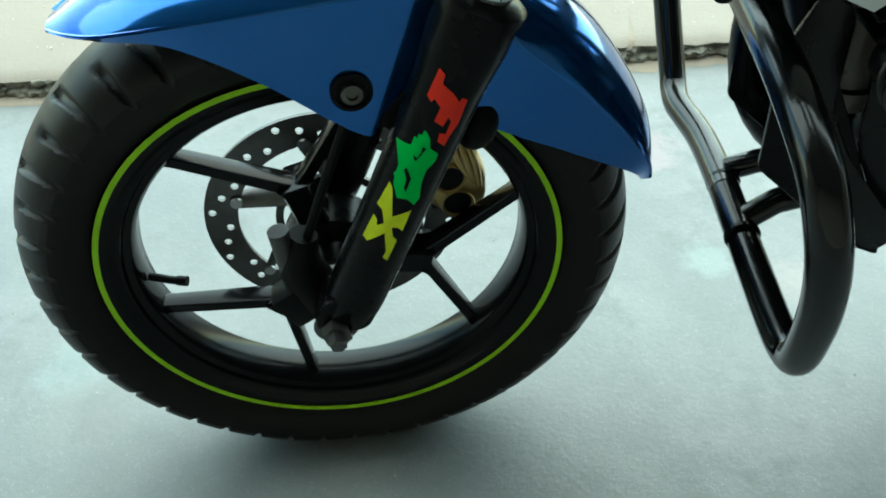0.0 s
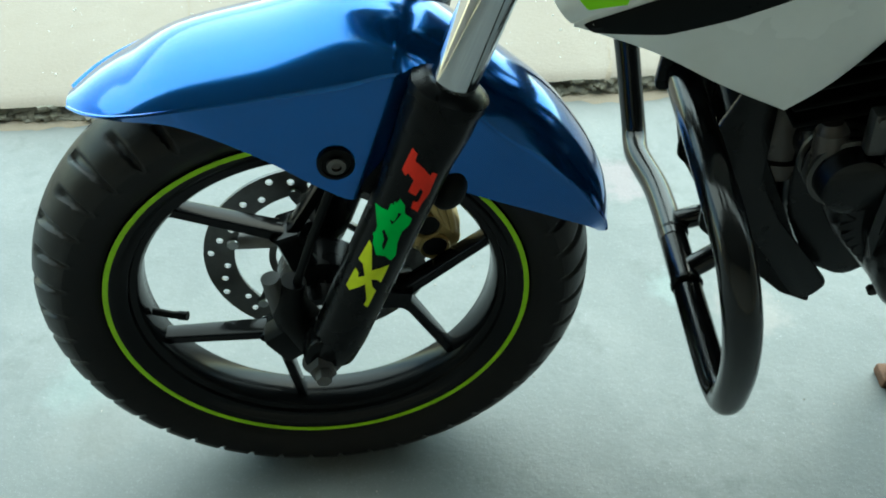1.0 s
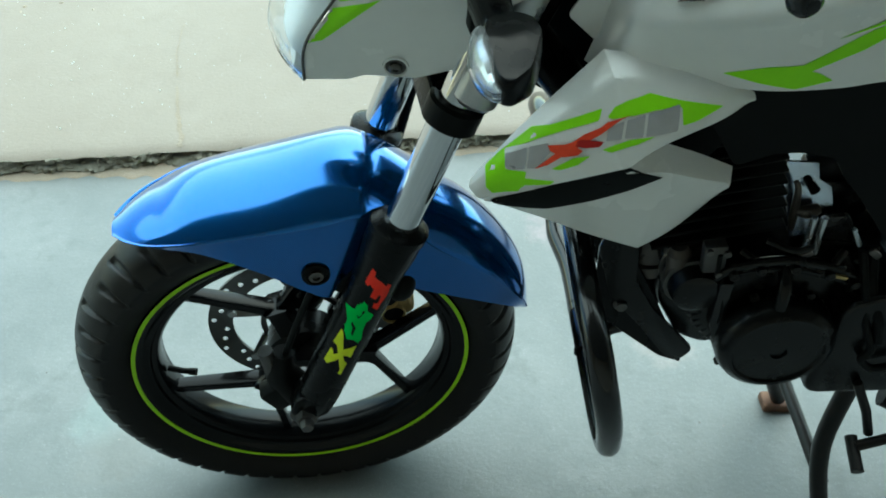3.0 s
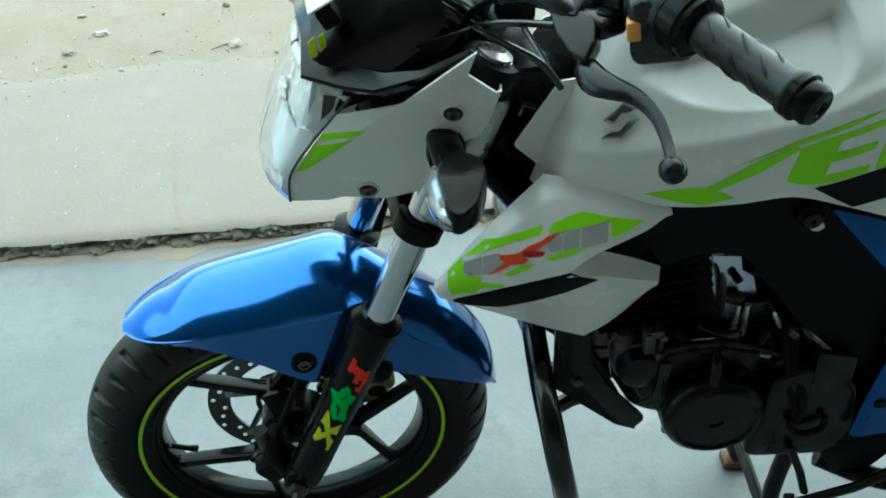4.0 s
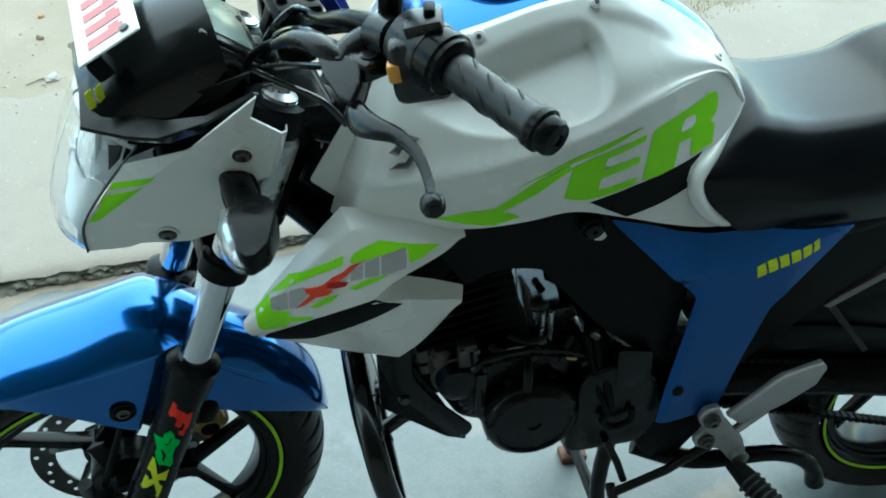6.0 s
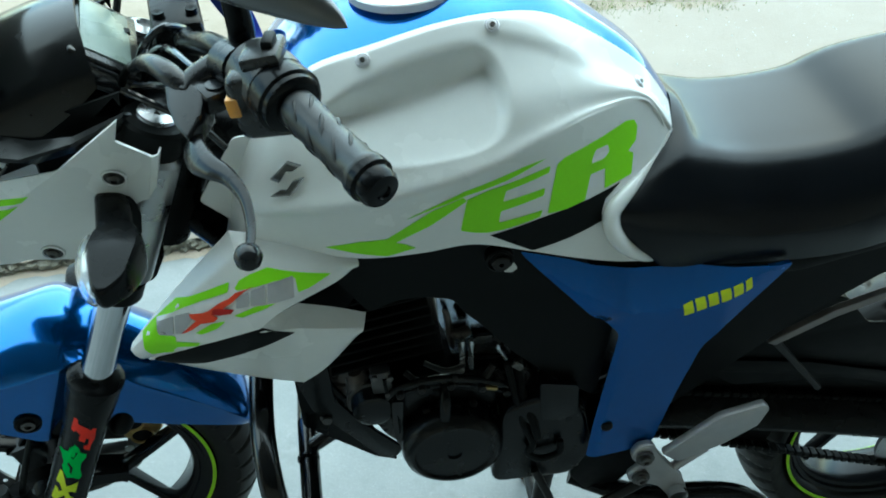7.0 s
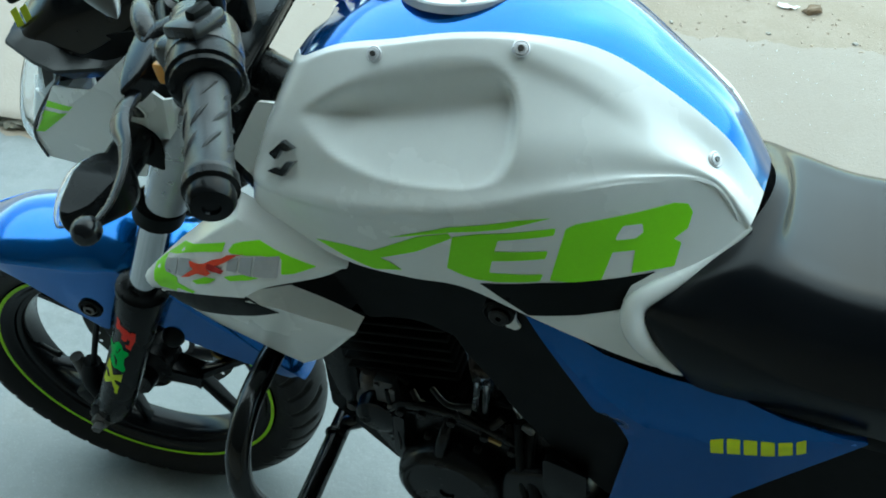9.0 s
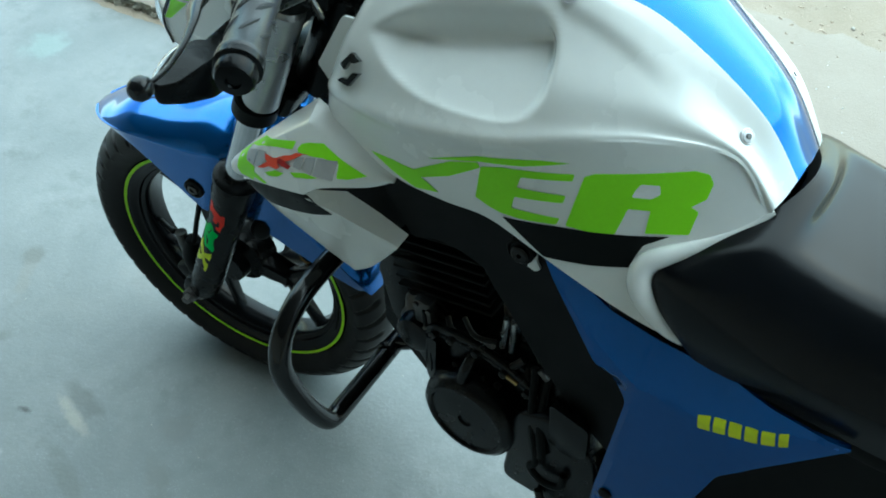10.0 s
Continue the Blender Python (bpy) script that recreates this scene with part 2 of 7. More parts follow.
def lathe(profile, seg=32, centre=(0, 0, 0), axis=(0, -1, 0), closed=False):
    """A body turned round an axis; profile: rows of (radius, along the axis)."""
    c, ax = Vector(centre), Vector(axis).normalized()
    u = ax.orthogonal().normalized()
    w = ax.cross(u)
    bm = bmesh.new()
    rings = []
    for r, h in profile:
        if r < 1e-6:
            rings.append([bm.verts.new(c + ax * h)])
        else:
            rings.append([bm.verts.new(c + ax * h + r * (math.cos(2 * math.pi * k / seg) * u + math.sin(2 * math.pi * k / seg) * w)) for k in range(seg)])
    pairs = list(zip(rings, rings[1:])) + ([(rings[-1], rings[0])] if closed else [])
    for a, b in pairs:
        for k in range(seg):
            f = [a[k % len(a)], a[(k + 1) % len(a)], b[(k + 1) % len(b)], b[k % len(b)]]
            f = list(dict.fromkeys(f))
            if len(f) > 2:
                bm.faces.new(f)
    if not closed:
        for ring, turn in ((rings[0], -1), (rings[-1], 1)):
            if len(ring) > 2:
                bm.faces.new(ring[::turn])
    bmesh.ops.recalc_face_normals(bm, faces=bm.faces)
    return bm


def block(size, at=(0, 0, 0), rot=(0, 0, 0), bevel=0.004, segs=2, taper=1.0):
    """A box with rounded edges; taper narrows its top."""
    bm = bmesh.new()
    bmesh.ops.create_cube(bm, size=1)
    for v in bm.verts:
        k = taper if v.co.z > 0 else 1
        v.co = Vector((v.co.x * size[0] * k, v.co.y * size[1] * k, v.co.z * size[2]))
    if bevel:
        bmesh.ops.bevel(bm, geom=bm.edges[:], offset=bevel, segments=segs, affect="EDGES", profile=0.5)
    bmesh.ops.transform(bm, verts=bm.verts, matrix=pose(*at, *rot))
    return bm


def prism(outline, y0, y1, bevel=0.003, segs=2):
    """A slab with the outline given in x and z, from y0 to y1."""
    bm = bmesh.new()
    a = [bm.verts.new((x, y0, z)) for x, z in outline]
    f = bm.faces.new(a)
    r = bmesh.ops.extrude_face_region(bm, geom=[f])
    bmesh.ops.translate(bm, verts=[v for v in r["geom"] if isinstance(v, bmesh.types.BMVert)], vec=(0, y1 - y0, 0))
    bmesh.ops.recalc_face_normals(bm, faces=bm.faces)
    if bevel:
        bmesh.ops.bevel(bm, geom=bm.edges[:], offset=bevel, segments=segs, affect="EDGES", profile=0.5)
    return bm


def rounded(outline, r, n=4):
    """The outline with its corners rounded off."""
    out = []
    k = len(outline)
    for i in range(k):
        a, b, c = (Vector((*outline[j % k], 0)) for j in (i - 1, i, i + 1))
        ra = min(r, (a - b).length * 0.45)
        rc = min(r, (c - b).length * 0.45)
        p, q = b + (a - b).normalized() * ra, b + (c - b).normalized() * rc
        for j in range(n + 1):
            t = j / n
            w = (1 - t) ** 2 * p + 2 * t * (1 - t) * b + t * t * q
            out.append((w.x, w.y))
    return out


def fine(outline, step):
    """A flat sheet in x and z with the given outline, cut into small triangles."""
    bm = bmesh.new()
    vs = []
    k = len(outline)
    for i in range(k):
        a, b = Vector(outline[i]), Vector(outline[(i + 1) % k])
        n = max(1, math.ceil((b - a).length / step))
        vs += [bm.verts.new((*(a + (b - a) * j / n), 0)) for j in range(n)]
    es = [bm.edges.new((vs[i], vs[(i + 1) % len(vs)])) for i in range(len(vs))]
    bmesh.ops.triangle_fill(bm, use_beauty=True, edges=es)
    for _ in range(5):
        long = [e for e in bm.edges if e.calc_length() > step * 1.5]
        if not long:
            break
        bmesh.ops.subdivide_edges(bm, edges=long, cuts=1)
        bmesh.ops.triangulate(bm, faces=bm.faces)
        bmesh.ops.beautify_fill(bm, faces=bm.faces, edges=bm.edges)
    for v in bm.verts:
        v.co = Vector((v.co.x, 0, v.co.y))
    return bm


def panel(outline, depth, thick=0.003, step=0.014, corner=0.006):
    """A moulded panel: an outline in x and z, its y from depth(x, z), with a thickness."""
    bm = fine(rounded(outline, corner, 3) if corner else outline, step)
    for v in bm.verts:
        v.co.y = depth(v.co.x, v.co.z)
    bmesh.ops.recalc_face_normals(bm, faces=bm.faces)
    return shell(bm, thick, (0, -1, 0))


def plan_slab(outline, half, z, n=3):
    """A rounded body with an outline in x and y; half(x, y) is half its height."""
    c = Vector((sum(x for x, _ in outline) / len(outline), sum(y for _, y in outline) / len(outline)))
    pts = []
    for k in range(2 * n + 1):
        a = math.pi * (k / (2 * n) - 0.5)
        pts.append([((x - c.x) * (1 - 0.12 * (1 - math.cos(a))) + c.x, (y - c.y) * (1 - 0.08 * (1 - math.cos(a))) + c.y, z + half(x, y) * math.sin(a)) for x, y in outline])
    bm = grid_mesh(pts, close_v=True)
    for e in (bm.verts[:len(outline)], bm.verts[-len(outline):]):
        bm.faces.new(e)
    bmesh.ops.triangulate(bm, faces=[f for f in bm.faces if len(f.verts) > 4])
    bmesh.ops.recalc_face_normals(bm, faces=bm.faces)
    return bm


def tree_of(bm):
    return BVHTree.FromBMesh(bm)


def decal(outline, tree, way=(0, 1, 0), lift=0.0007, step=0.0055, start=-1.0, corner=0.0, thick=0.0003):
    """A film that lies on a body: an outline in x and z laid on along y."""
    bm = fine(rounded(outline, corner, 3) if corner else outline, step)
    lost = []
    for v in bm.verts:
        p, nrm, _, _ = tree.ray_cast(Vector((v.co.x, start, v.co.z)), Vector(way))
        if p is None:
            lost.append(v)
            continue
        if nrm.y > 0:
            nrm = -nrm
        v.co = p + nrm * lift
    bmesh.ops.delete(bm, geom=lost, context="VERTS")
    bmesh.ops.recalc_face_normals(bm, faces=bm.faces)
    return shell(bm, thick, (0, -1, 0.3))


def joined(*bms):
    out = bmesh.new()
    for b in bms:
        me = bpy.data.meshes.new("tmp")
        b.to_mesh(me)
        out.from_mesh(me)
        bpy.data.meshes.remove(me)
        b.free()
    return out


def moved(bm, m):
    bmesh.ops.transform(bm, verts=bm.verts, matrix=m)
    return bm


def mirrored(bm):
    """The same body on the other side of the bike."""
    for v in bm.verts:
        v.co.y = -v.co.y
    bmesh.ops.reverse_faces(bm, faces=bm.faces)
    return bm


def finish(ob, bm, mat, sharp=35):
    bm.normal_update()
    for f in bm.faces:
        f.smooth = True
    for e in bm.edges:
        e.smooth = len(e.link_faces) == 2 and e.calc_face_angle(0) < radians(sharp)
    bm.to_mesh(ob.data)
    bm.free()
    if mat:
        ob.data.materials.append(mat)
    return ob


def thing(name, at, label, category, group="", kind=""):
    ob = new(name)
    ob.location = at
    ob.empty_display_size = 0.1
    return tagged(ob, label, category, group, kind)


def solid(name, bm, mat, label, category, group="", kind="", sharp=35):
    """A top-level thing that is one mesh."""
    return tagged(finish(new(name, bpy.data.meshes.new(name)), bm, mat, sharp), label, category, group, kind)


def part(name, bm, mat, parent, label="", m=None, sharp=35):
    if m is not None:
        bmesh.ops.transform(bm, verts=bm.verts, matrix=m)
    ob = finish(new(name, bpy.data.meshes.new(name)), bm, mat, sharp)
    ob.parent = parent
    if parent.type == "EMPTY":
        ob.matrix_parent_inverse = Matrix.Translation(parent.location).inverted()
    return tagged(ob, label)


# ---------------------------------------------------------------- ground and building
def ground_material(name, base, stain, dark, speck, rough, scale=1.6, spots=0.5, relief=0.35, blobs=()):
    m = bpy.data.materials.new(name)
    m.use_nodes = True
    n, l = m.node_tree.nodes, m.node_tree.links
    b = n["Principled BSDF"]
    tc = n.new("ShaderNodeTexCoord")

    def noise_at(s, detail=8, rough_=0.6):
        t = n.new("ShaderNodeTexNoise")
        t.inputs["Scale"].default_value, t.inputs["Detail"].default_value, t.inputs["Roughness"].default_value = s, detail, rough_
        l.new(tc.outputs["Object"], t.inputs["Vector"])
        return t.outputs["Fac"]

    def ramp_of(fac, lo, hi, a=(0, 0, 0), c=(1, 1, 1)):
        r = n.new("ShaderNodeValToRGB")
        r.color_ramp.elements[0].position, r.color_ramp.elements[1].position = lo, hi
        r.color_ramp.elements[0].color, r.color_ramp.elements[1].color = (*a, 1), (*c, 1)
        l.new(fac, r.inputs["Fac"])
        return r.outputs["Color"]

    def blend(fac, a, c):
        x = n.new("ShaderNodeMixRGB")
        l.new(fac, x.inputs["Fac"])
        for s, v in (("Color1", a), ("Color2", c)):
            if isinstance(v, tuple):
                x.inputs[s].default_value = (*v, 1)
            else:
                l.new(v, x.inputs[s])
        return x.outputs["Color"]

    col = ramp_of(noise_at(scale), 0.36, 0.64, stain, base)
    col = blend(ramp_of(noise_at(scale * 5.3), 0.50, 0.68, c=(0.7, 0.7, 0.7)), col, stain)
    col = blend(ramp_of(noise_at(scale * 2.1, 10, 0.7), 0.56, 0.74, c=(spots,) * 3), col, dark)
    col = blend(ramp_of(noise_at(190, 3), 0.64, 0.7, c=(0.4, 0.4, 0.4)), col, speck)
    col = blend(ramp_of(noise_at(420, 2), 0.35, 0.3, c=(0.5, 0.5, 0.5)), col, dark)
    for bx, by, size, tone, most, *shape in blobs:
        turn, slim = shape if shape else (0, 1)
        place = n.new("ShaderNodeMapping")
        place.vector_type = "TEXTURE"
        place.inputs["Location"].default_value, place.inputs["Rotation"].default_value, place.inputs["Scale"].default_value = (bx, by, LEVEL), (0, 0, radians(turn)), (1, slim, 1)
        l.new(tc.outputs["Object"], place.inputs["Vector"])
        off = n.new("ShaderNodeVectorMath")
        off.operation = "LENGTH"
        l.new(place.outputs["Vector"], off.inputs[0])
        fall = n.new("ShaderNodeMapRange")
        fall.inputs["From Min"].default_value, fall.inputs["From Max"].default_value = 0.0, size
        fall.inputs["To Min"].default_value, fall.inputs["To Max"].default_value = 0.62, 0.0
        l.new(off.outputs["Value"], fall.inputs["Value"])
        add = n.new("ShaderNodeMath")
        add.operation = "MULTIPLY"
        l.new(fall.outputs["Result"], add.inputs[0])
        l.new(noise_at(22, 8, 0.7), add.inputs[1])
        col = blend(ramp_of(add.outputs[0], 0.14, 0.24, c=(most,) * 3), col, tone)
    l.new(col, b.inputs["Base Color"])
    rr = n.new("ShaderNodeMapRange")
    rr.inputs["To Min"].default_value, rr.inputs["To Max"].default_value = rough - 0.2, rough + 0.15
    l.new(noise_at(7), rr.inputs["Value"])
    l.new(rr.outputs["Result"], b.inputs["Roughness"])
    bp = n.new("ShaderNodeBump")
    bp.inputs["Strength"].default_value, bp.inputs["Distance"].default_value = relief, 0.004
    l.new(noise_at(120, 6), bp.inputs["Height"])
    l.new(bp.outputs["Normal"], b.inputs["Normal"])
    return m


LEVEL = -0.034
FLOOR = ground_material("smooth_cement_floor", (0.315, 0.326, 0.326), (0.210, 0.228, 0.230), (0.12, 0.130, 0.126), (0.46, 0.47, 0.465), 0.5, scale=3.1, spots=0.8, relief=0.2,
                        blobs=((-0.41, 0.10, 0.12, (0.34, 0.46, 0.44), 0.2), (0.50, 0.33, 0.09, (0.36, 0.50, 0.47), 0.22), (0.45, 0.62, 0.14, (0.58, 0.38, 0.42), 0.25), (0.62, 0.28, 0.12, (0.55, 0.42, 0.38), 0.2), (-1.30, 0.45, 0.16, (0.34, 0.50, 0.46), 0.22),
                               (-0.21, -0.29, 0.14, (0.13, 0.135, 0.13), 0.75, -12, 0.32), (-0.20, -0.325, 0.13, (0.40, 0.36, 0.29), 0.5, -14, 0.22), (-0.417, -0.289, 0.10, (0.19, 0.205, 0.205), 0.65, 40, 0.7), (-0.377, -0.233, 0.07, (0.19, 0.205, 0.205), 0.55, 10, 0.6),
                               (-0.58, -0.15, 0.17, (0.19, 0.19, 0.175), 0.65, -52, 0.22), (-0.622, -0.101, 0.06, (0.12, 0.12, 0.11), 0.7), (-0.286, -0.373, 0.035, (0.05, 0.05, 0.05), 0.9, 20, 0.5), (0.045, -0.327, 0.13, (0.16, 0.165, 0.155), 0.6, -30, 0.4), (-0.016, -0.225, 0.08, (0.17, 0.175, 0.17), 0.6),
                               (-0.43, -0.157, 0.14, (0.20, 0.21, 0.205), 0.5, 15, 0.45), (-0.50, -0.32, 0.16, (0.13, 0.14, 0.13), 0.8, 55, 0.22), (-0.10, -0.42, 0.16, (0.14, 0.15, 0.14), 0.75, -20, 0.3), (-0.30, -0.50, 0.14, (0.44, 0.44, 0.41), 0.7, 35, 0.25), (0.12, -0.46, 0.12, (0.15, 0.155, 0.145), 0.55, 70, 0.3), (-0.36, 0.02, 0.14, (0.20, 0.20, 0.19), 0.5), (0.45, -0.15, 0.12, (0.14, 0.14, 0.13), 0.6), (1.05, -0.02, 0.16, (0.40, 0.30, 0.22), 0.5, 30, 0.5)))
APRON = ground_material("pale_dusty_concrete", (0.362, 0.304, 0.256), (0.315, 0.260, 0.218), (0.256, 0.225, 0.187), (0.53, 0.50, 0.46), 0.85, scale=2.4, spots=0.35)
SAND = ground_material("sandy_earth", (0.408, 0.334, 0.273), (0.322, 0.258, 0.198), (0.25, 0.21, 0.157), (0.55, 0.51, 0.43), 0.95, scale=3.0, spots=0.7, relief=0.6)
KERBMAT = ground_material("broken_cement_edge", (0.33, 0.30, 0.245), (0.235, 0.22, 0.175), (0.12, 0.115, 0.09), (0.50, 0.46, 0.39), 0.9, scale=14, spots=0.8, relief=0.9)
PLASTER = material("grey_plaster", (0.32, 0.285, 0.255), 0.8, spread=0.1, scale=3, bump=0.3, bump_scale=60)
SHEETS = material("painted_roof_sheets", (0.18, 0.185, 0.185), 0.6, spread=0.1, scale=4)


def kerb_y(x):
    """The line of the floor's edge, seen from above."""
    return 0.880 + 0.108 * x + 0.008 * noise.noise(Vector((x * 2.1, 0, 3))) + 0.007 * noise.noise(Vector((x * 9, 5, 3))) + 0.005 * noise.noise(Vector((x * 27, 5, 3)))


STEP = 0.012

# the cement floor of the workshop
bm = bmesh.new()
xs = [-6 + 0.06 * i for i in range(int(13 / 0.06) + 1)]
near = [bm.verts.new((x, -5.0, LEVEL)) for x in xs]
far = [bm.verts.new((x, kerb_y(x) + 0.02, LEVEL)) for x in xs]
for i in range(len(xs) - 1):
    bm.faces.new((near[i], near[i + 1], far[i + 1], far[i]))
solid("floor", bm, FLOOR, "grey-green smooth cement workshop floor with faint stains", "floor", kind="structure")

# the higher apron outside, one sheet out to the horizon, and its crumbling edge
rows = [0.0, 0.01, 0.03, 0.07, 0.14, 0.25, 0.4, 0.6, 0.85, 1.15, 1.5, 2.0, 2.6, 3.4, 5, 8, 14, 40, 150, 600, 2000]
gx = [-2000, -400, -60, -20, -10] + [-6 + 0.05 * i for i in range(261)] + [10, 20, 60, 400, 2000]


def apron_z(x, d):
    rough_ = 0.010 * noise.noise(Vector((x * 1.7, d * 1.7, 0))) + 0.004 * noise.noise(Vector((x * 9, d * 9, 1)))
    lip = -0.010 * math.exp(-d / 0.012) - 0.010 * max(0, noise.noise(Vector((x * 14, 2, 8)))) * math.exp(-d / 0.03)
    return STEP + rough_ * min(1, d * 3) + lip


bm = grid_mesh([[(x, kerb_y(min(max(x, -6), 7)) + 0.03 + d, apron_z(x, d + 0.03) - 0.007 + (0.014 * ease(0.7, 1.3, d) if d < 30 else 0.014)) for x in gx] for d in rows])
solid("ground", bm, SAND, "pale sandy earth strewn with grit and litter", "ground", kind="structure", sharp=60)


def sand_line(x):
    return 1.80 + 0.19 * x + 0.08 * noise.noise(Vector((x * 2.3, 3, 1))) + 0.05 * noise.noise(Vector((x * 9, 3, 1))) + 0.03 * noise.noise(Vector((x * 31, 3, 1)))


ax = [-6 + 0.04 * i for i in range(326)]
fr = [0, 0.01, 0.03, 0.06, 0.1, 0.16, 0.25, 0.35, 0.5, 0.65, 0.8, 0.9, 0.96, 1.0]
bm = grid_mesh([[(x, kerb_y(x) + f * max(0.3, sand_line(x) + 0.1 - kerb_y(x)) + (0.012 * noise.noise(Vector((x * 22, 1, 2))) if f < 0.02 else 0), apron_z(x, f) - 0.012 * ease(0.90, 1.0, f)) for x in ax] for f in fr])
solid("pavement", bm, APRON, "strip of pale dusty concrete beside the floor", "pavement", kind="structure", sharp=60)

prof = []
for x in [-3 + 0.008 * i for i in range(900)]:
    y = kerb_y(x)
    top = apron_z(x, 0.0) + 0.001
    chip = max(0.0, noise.noise(Vector((x * 13, 7, 4)))) + 0.6 * max(0.0, noise.noise(Vector((x * 37, 7, 1))))
    gap = math.exp(-((x + 0.424) / 0.030) ** 2)
    col = []
    for j in range(10):
        f = j / 9
        lump = 0.012 * noise.noise(Vector((x * 16, f * 2.5, 4))) + 0.014 * noise.noise(Vector((x * 52, f * 4, 9))) + 0.011 * noise.noise(Vector((x * 120, f * 8, 5)))
        lean = 0.040 * gap * (f - 0.4) + (0.045 * chip * ease(0.35, 1.0, f))
        col.append((x, y + lump * math.sin(math.pi * (0.15 + 0.7 * f)) + lean - 0.008 * (1 - f), LEVEL - 0.003 + f * (top - LEVEL + 0.003) + 0.004 * noise.noise(Vector((x * 60, f * 6, 2))) * math.sin(math.pi * f)))
    col.append((x, y + 0.050 + 0.030 * chip, top + 0.0012 * noise.noise(Vector((x * 60, 3, 2))) - 0.001))
    prof.append(col)
solid("kerb", grid_mesh(prof), KERBMAT, "broken cement step at the edge of the floor", "kerb", kind="structure", sharp=22)
bm = grid_mesh([[(x, kerb_y(x) + 0.01 - (0.0 if k == 0 else 0.042 + 0.020 * noise.noise(Vector((x * 5, 1, 6))) + 0.012 * noise.noise(Vector((x * 31, 1, 6))) + 0.03 * math.exp(-((x + 0.424) / 0.05) ** 2)), LEVEL + (0.006 if k == 0 else 0.0006)) for k in (0, 1)] for x in (-3 + 0.012 * i for i in range(600))])
solid("sand_fringe", bm, SAND, "thin fringe of swept sand along the foot of the kerb", "sand", kind="stuff", sharp=60)

# sandy cracks that cross the concrete
for line_ in ([(-0.424, 0.845), (-0.445, 0.93), (-0.476, 1.043), (-0.500, 1.15), (-0.523, 1.264), (-0.54, 1.42)], [(0.462, 0.925), (0.470, 0.96), (0.474, 1.01), (0.480, 1.07)]):
    pts = [crom([Vector((*q, 0)) for q in line_], i / 60) for i in range(61)]
    rows_ = []
    for i, q in enumerate(pts):
        w = (0.006 * (1 - i / 60) ** 2 + 0.0010) * (1 + 0.8 * noise.noise(q * 40))
        dx = 0.006 * noise.noise(q * 30)
        z = apron_z(q.x, (q.y - kerb_y(q.x)) / max(0.3, sand_line(q.x) + 0.1 - kerb_y(q.x))) + 0.0012
        rows_.append([(q.x + dx - w, q.y, z), (q.x + dx + w, q.y, z)])
    solid("sand_crack", grid_mesh(rows_), SAND, "sand-filled crack across the pale concrete", "crack", kind="structure", sharp=60)

# the workshop round and behind, unseen and added to shape the light: back wall, side walls and a sheet roof that ends
# over the bike
solid("wall_back", block((13, 0.2, 4.2), (0.5, -5.1, 2.1), bevel=0), PLASTER, "unseen plain back wall added to shape the light", "wall", kind="structure")
solid("wall_side", block((0.2, 5.5, 4.2), (7.1, -2.2, 2.1), bevel=0), PLASTER, "unseen plain side wall added to darken the workshop", "wall", kind="structure")
solid("wall_front_side", block((0.2, 4.4, 4.2), (-6.1, -2.8, 2.1), bevel=0), PLASTER, "unseen plain side wall added to darken the workshop", "wall", kind="structure")
bm = prism([(-6.0, 3.85), (7.0, 3.85), (7.0, 3.95), (-6.0, 3.95)], -5.2, ROOF_EDGE, 0)
for v in bm.verts:
    if v.co.y > -1:
        v.co.y += 0.108 * v.co.x
solid("ceiling", bm, SHEETS, "unseen sheet roof over the workshop, its edge set to shade the bike", "ceiling", kind="structure")

# ---------------------------------------------------------------- the motorcycle
bike = thing("motorcycle", (0.66, 0.0, 0.0), "white and blue street motorcycle with lime green graphics on its stand", "motorcycle")

# the front end is turned a little to its left: STEER carries straight-ahead places to turned ones
STEER = Matrix(((0.9831, -0.1824, -0.0139, 0), (0.1819, 0.9828, -0.0303, 0), (0.0192, 0.0272, 0.9994, 0), (0, 0, 0, 1)))
STEER = Matrix.Translation((-0.008, -0.0161, 0.2905)) @ STEER @ Matrix.Translation((0, 0, -0.295))
WHEEL = Matrix(((0.9890, -0.1417, -0.0118, 0), (0.1409, 0.9890, -0.0439, 0), (0.0182, 0.0412, 0.9989, 0), (0, 0, 0, 1)))
WHEEL = Matrix.Translation((-0.0122, 0.0158, 0.2682)) @ WHEEL @ Matrix.Scale(1.0534, 4) @ Matrix.Translation((0, 0, -0.295))
RAKE = 0.404
HUB = 0.295


def fork_x(z):
    return 0.002 + (z - 0.273) * RAKE


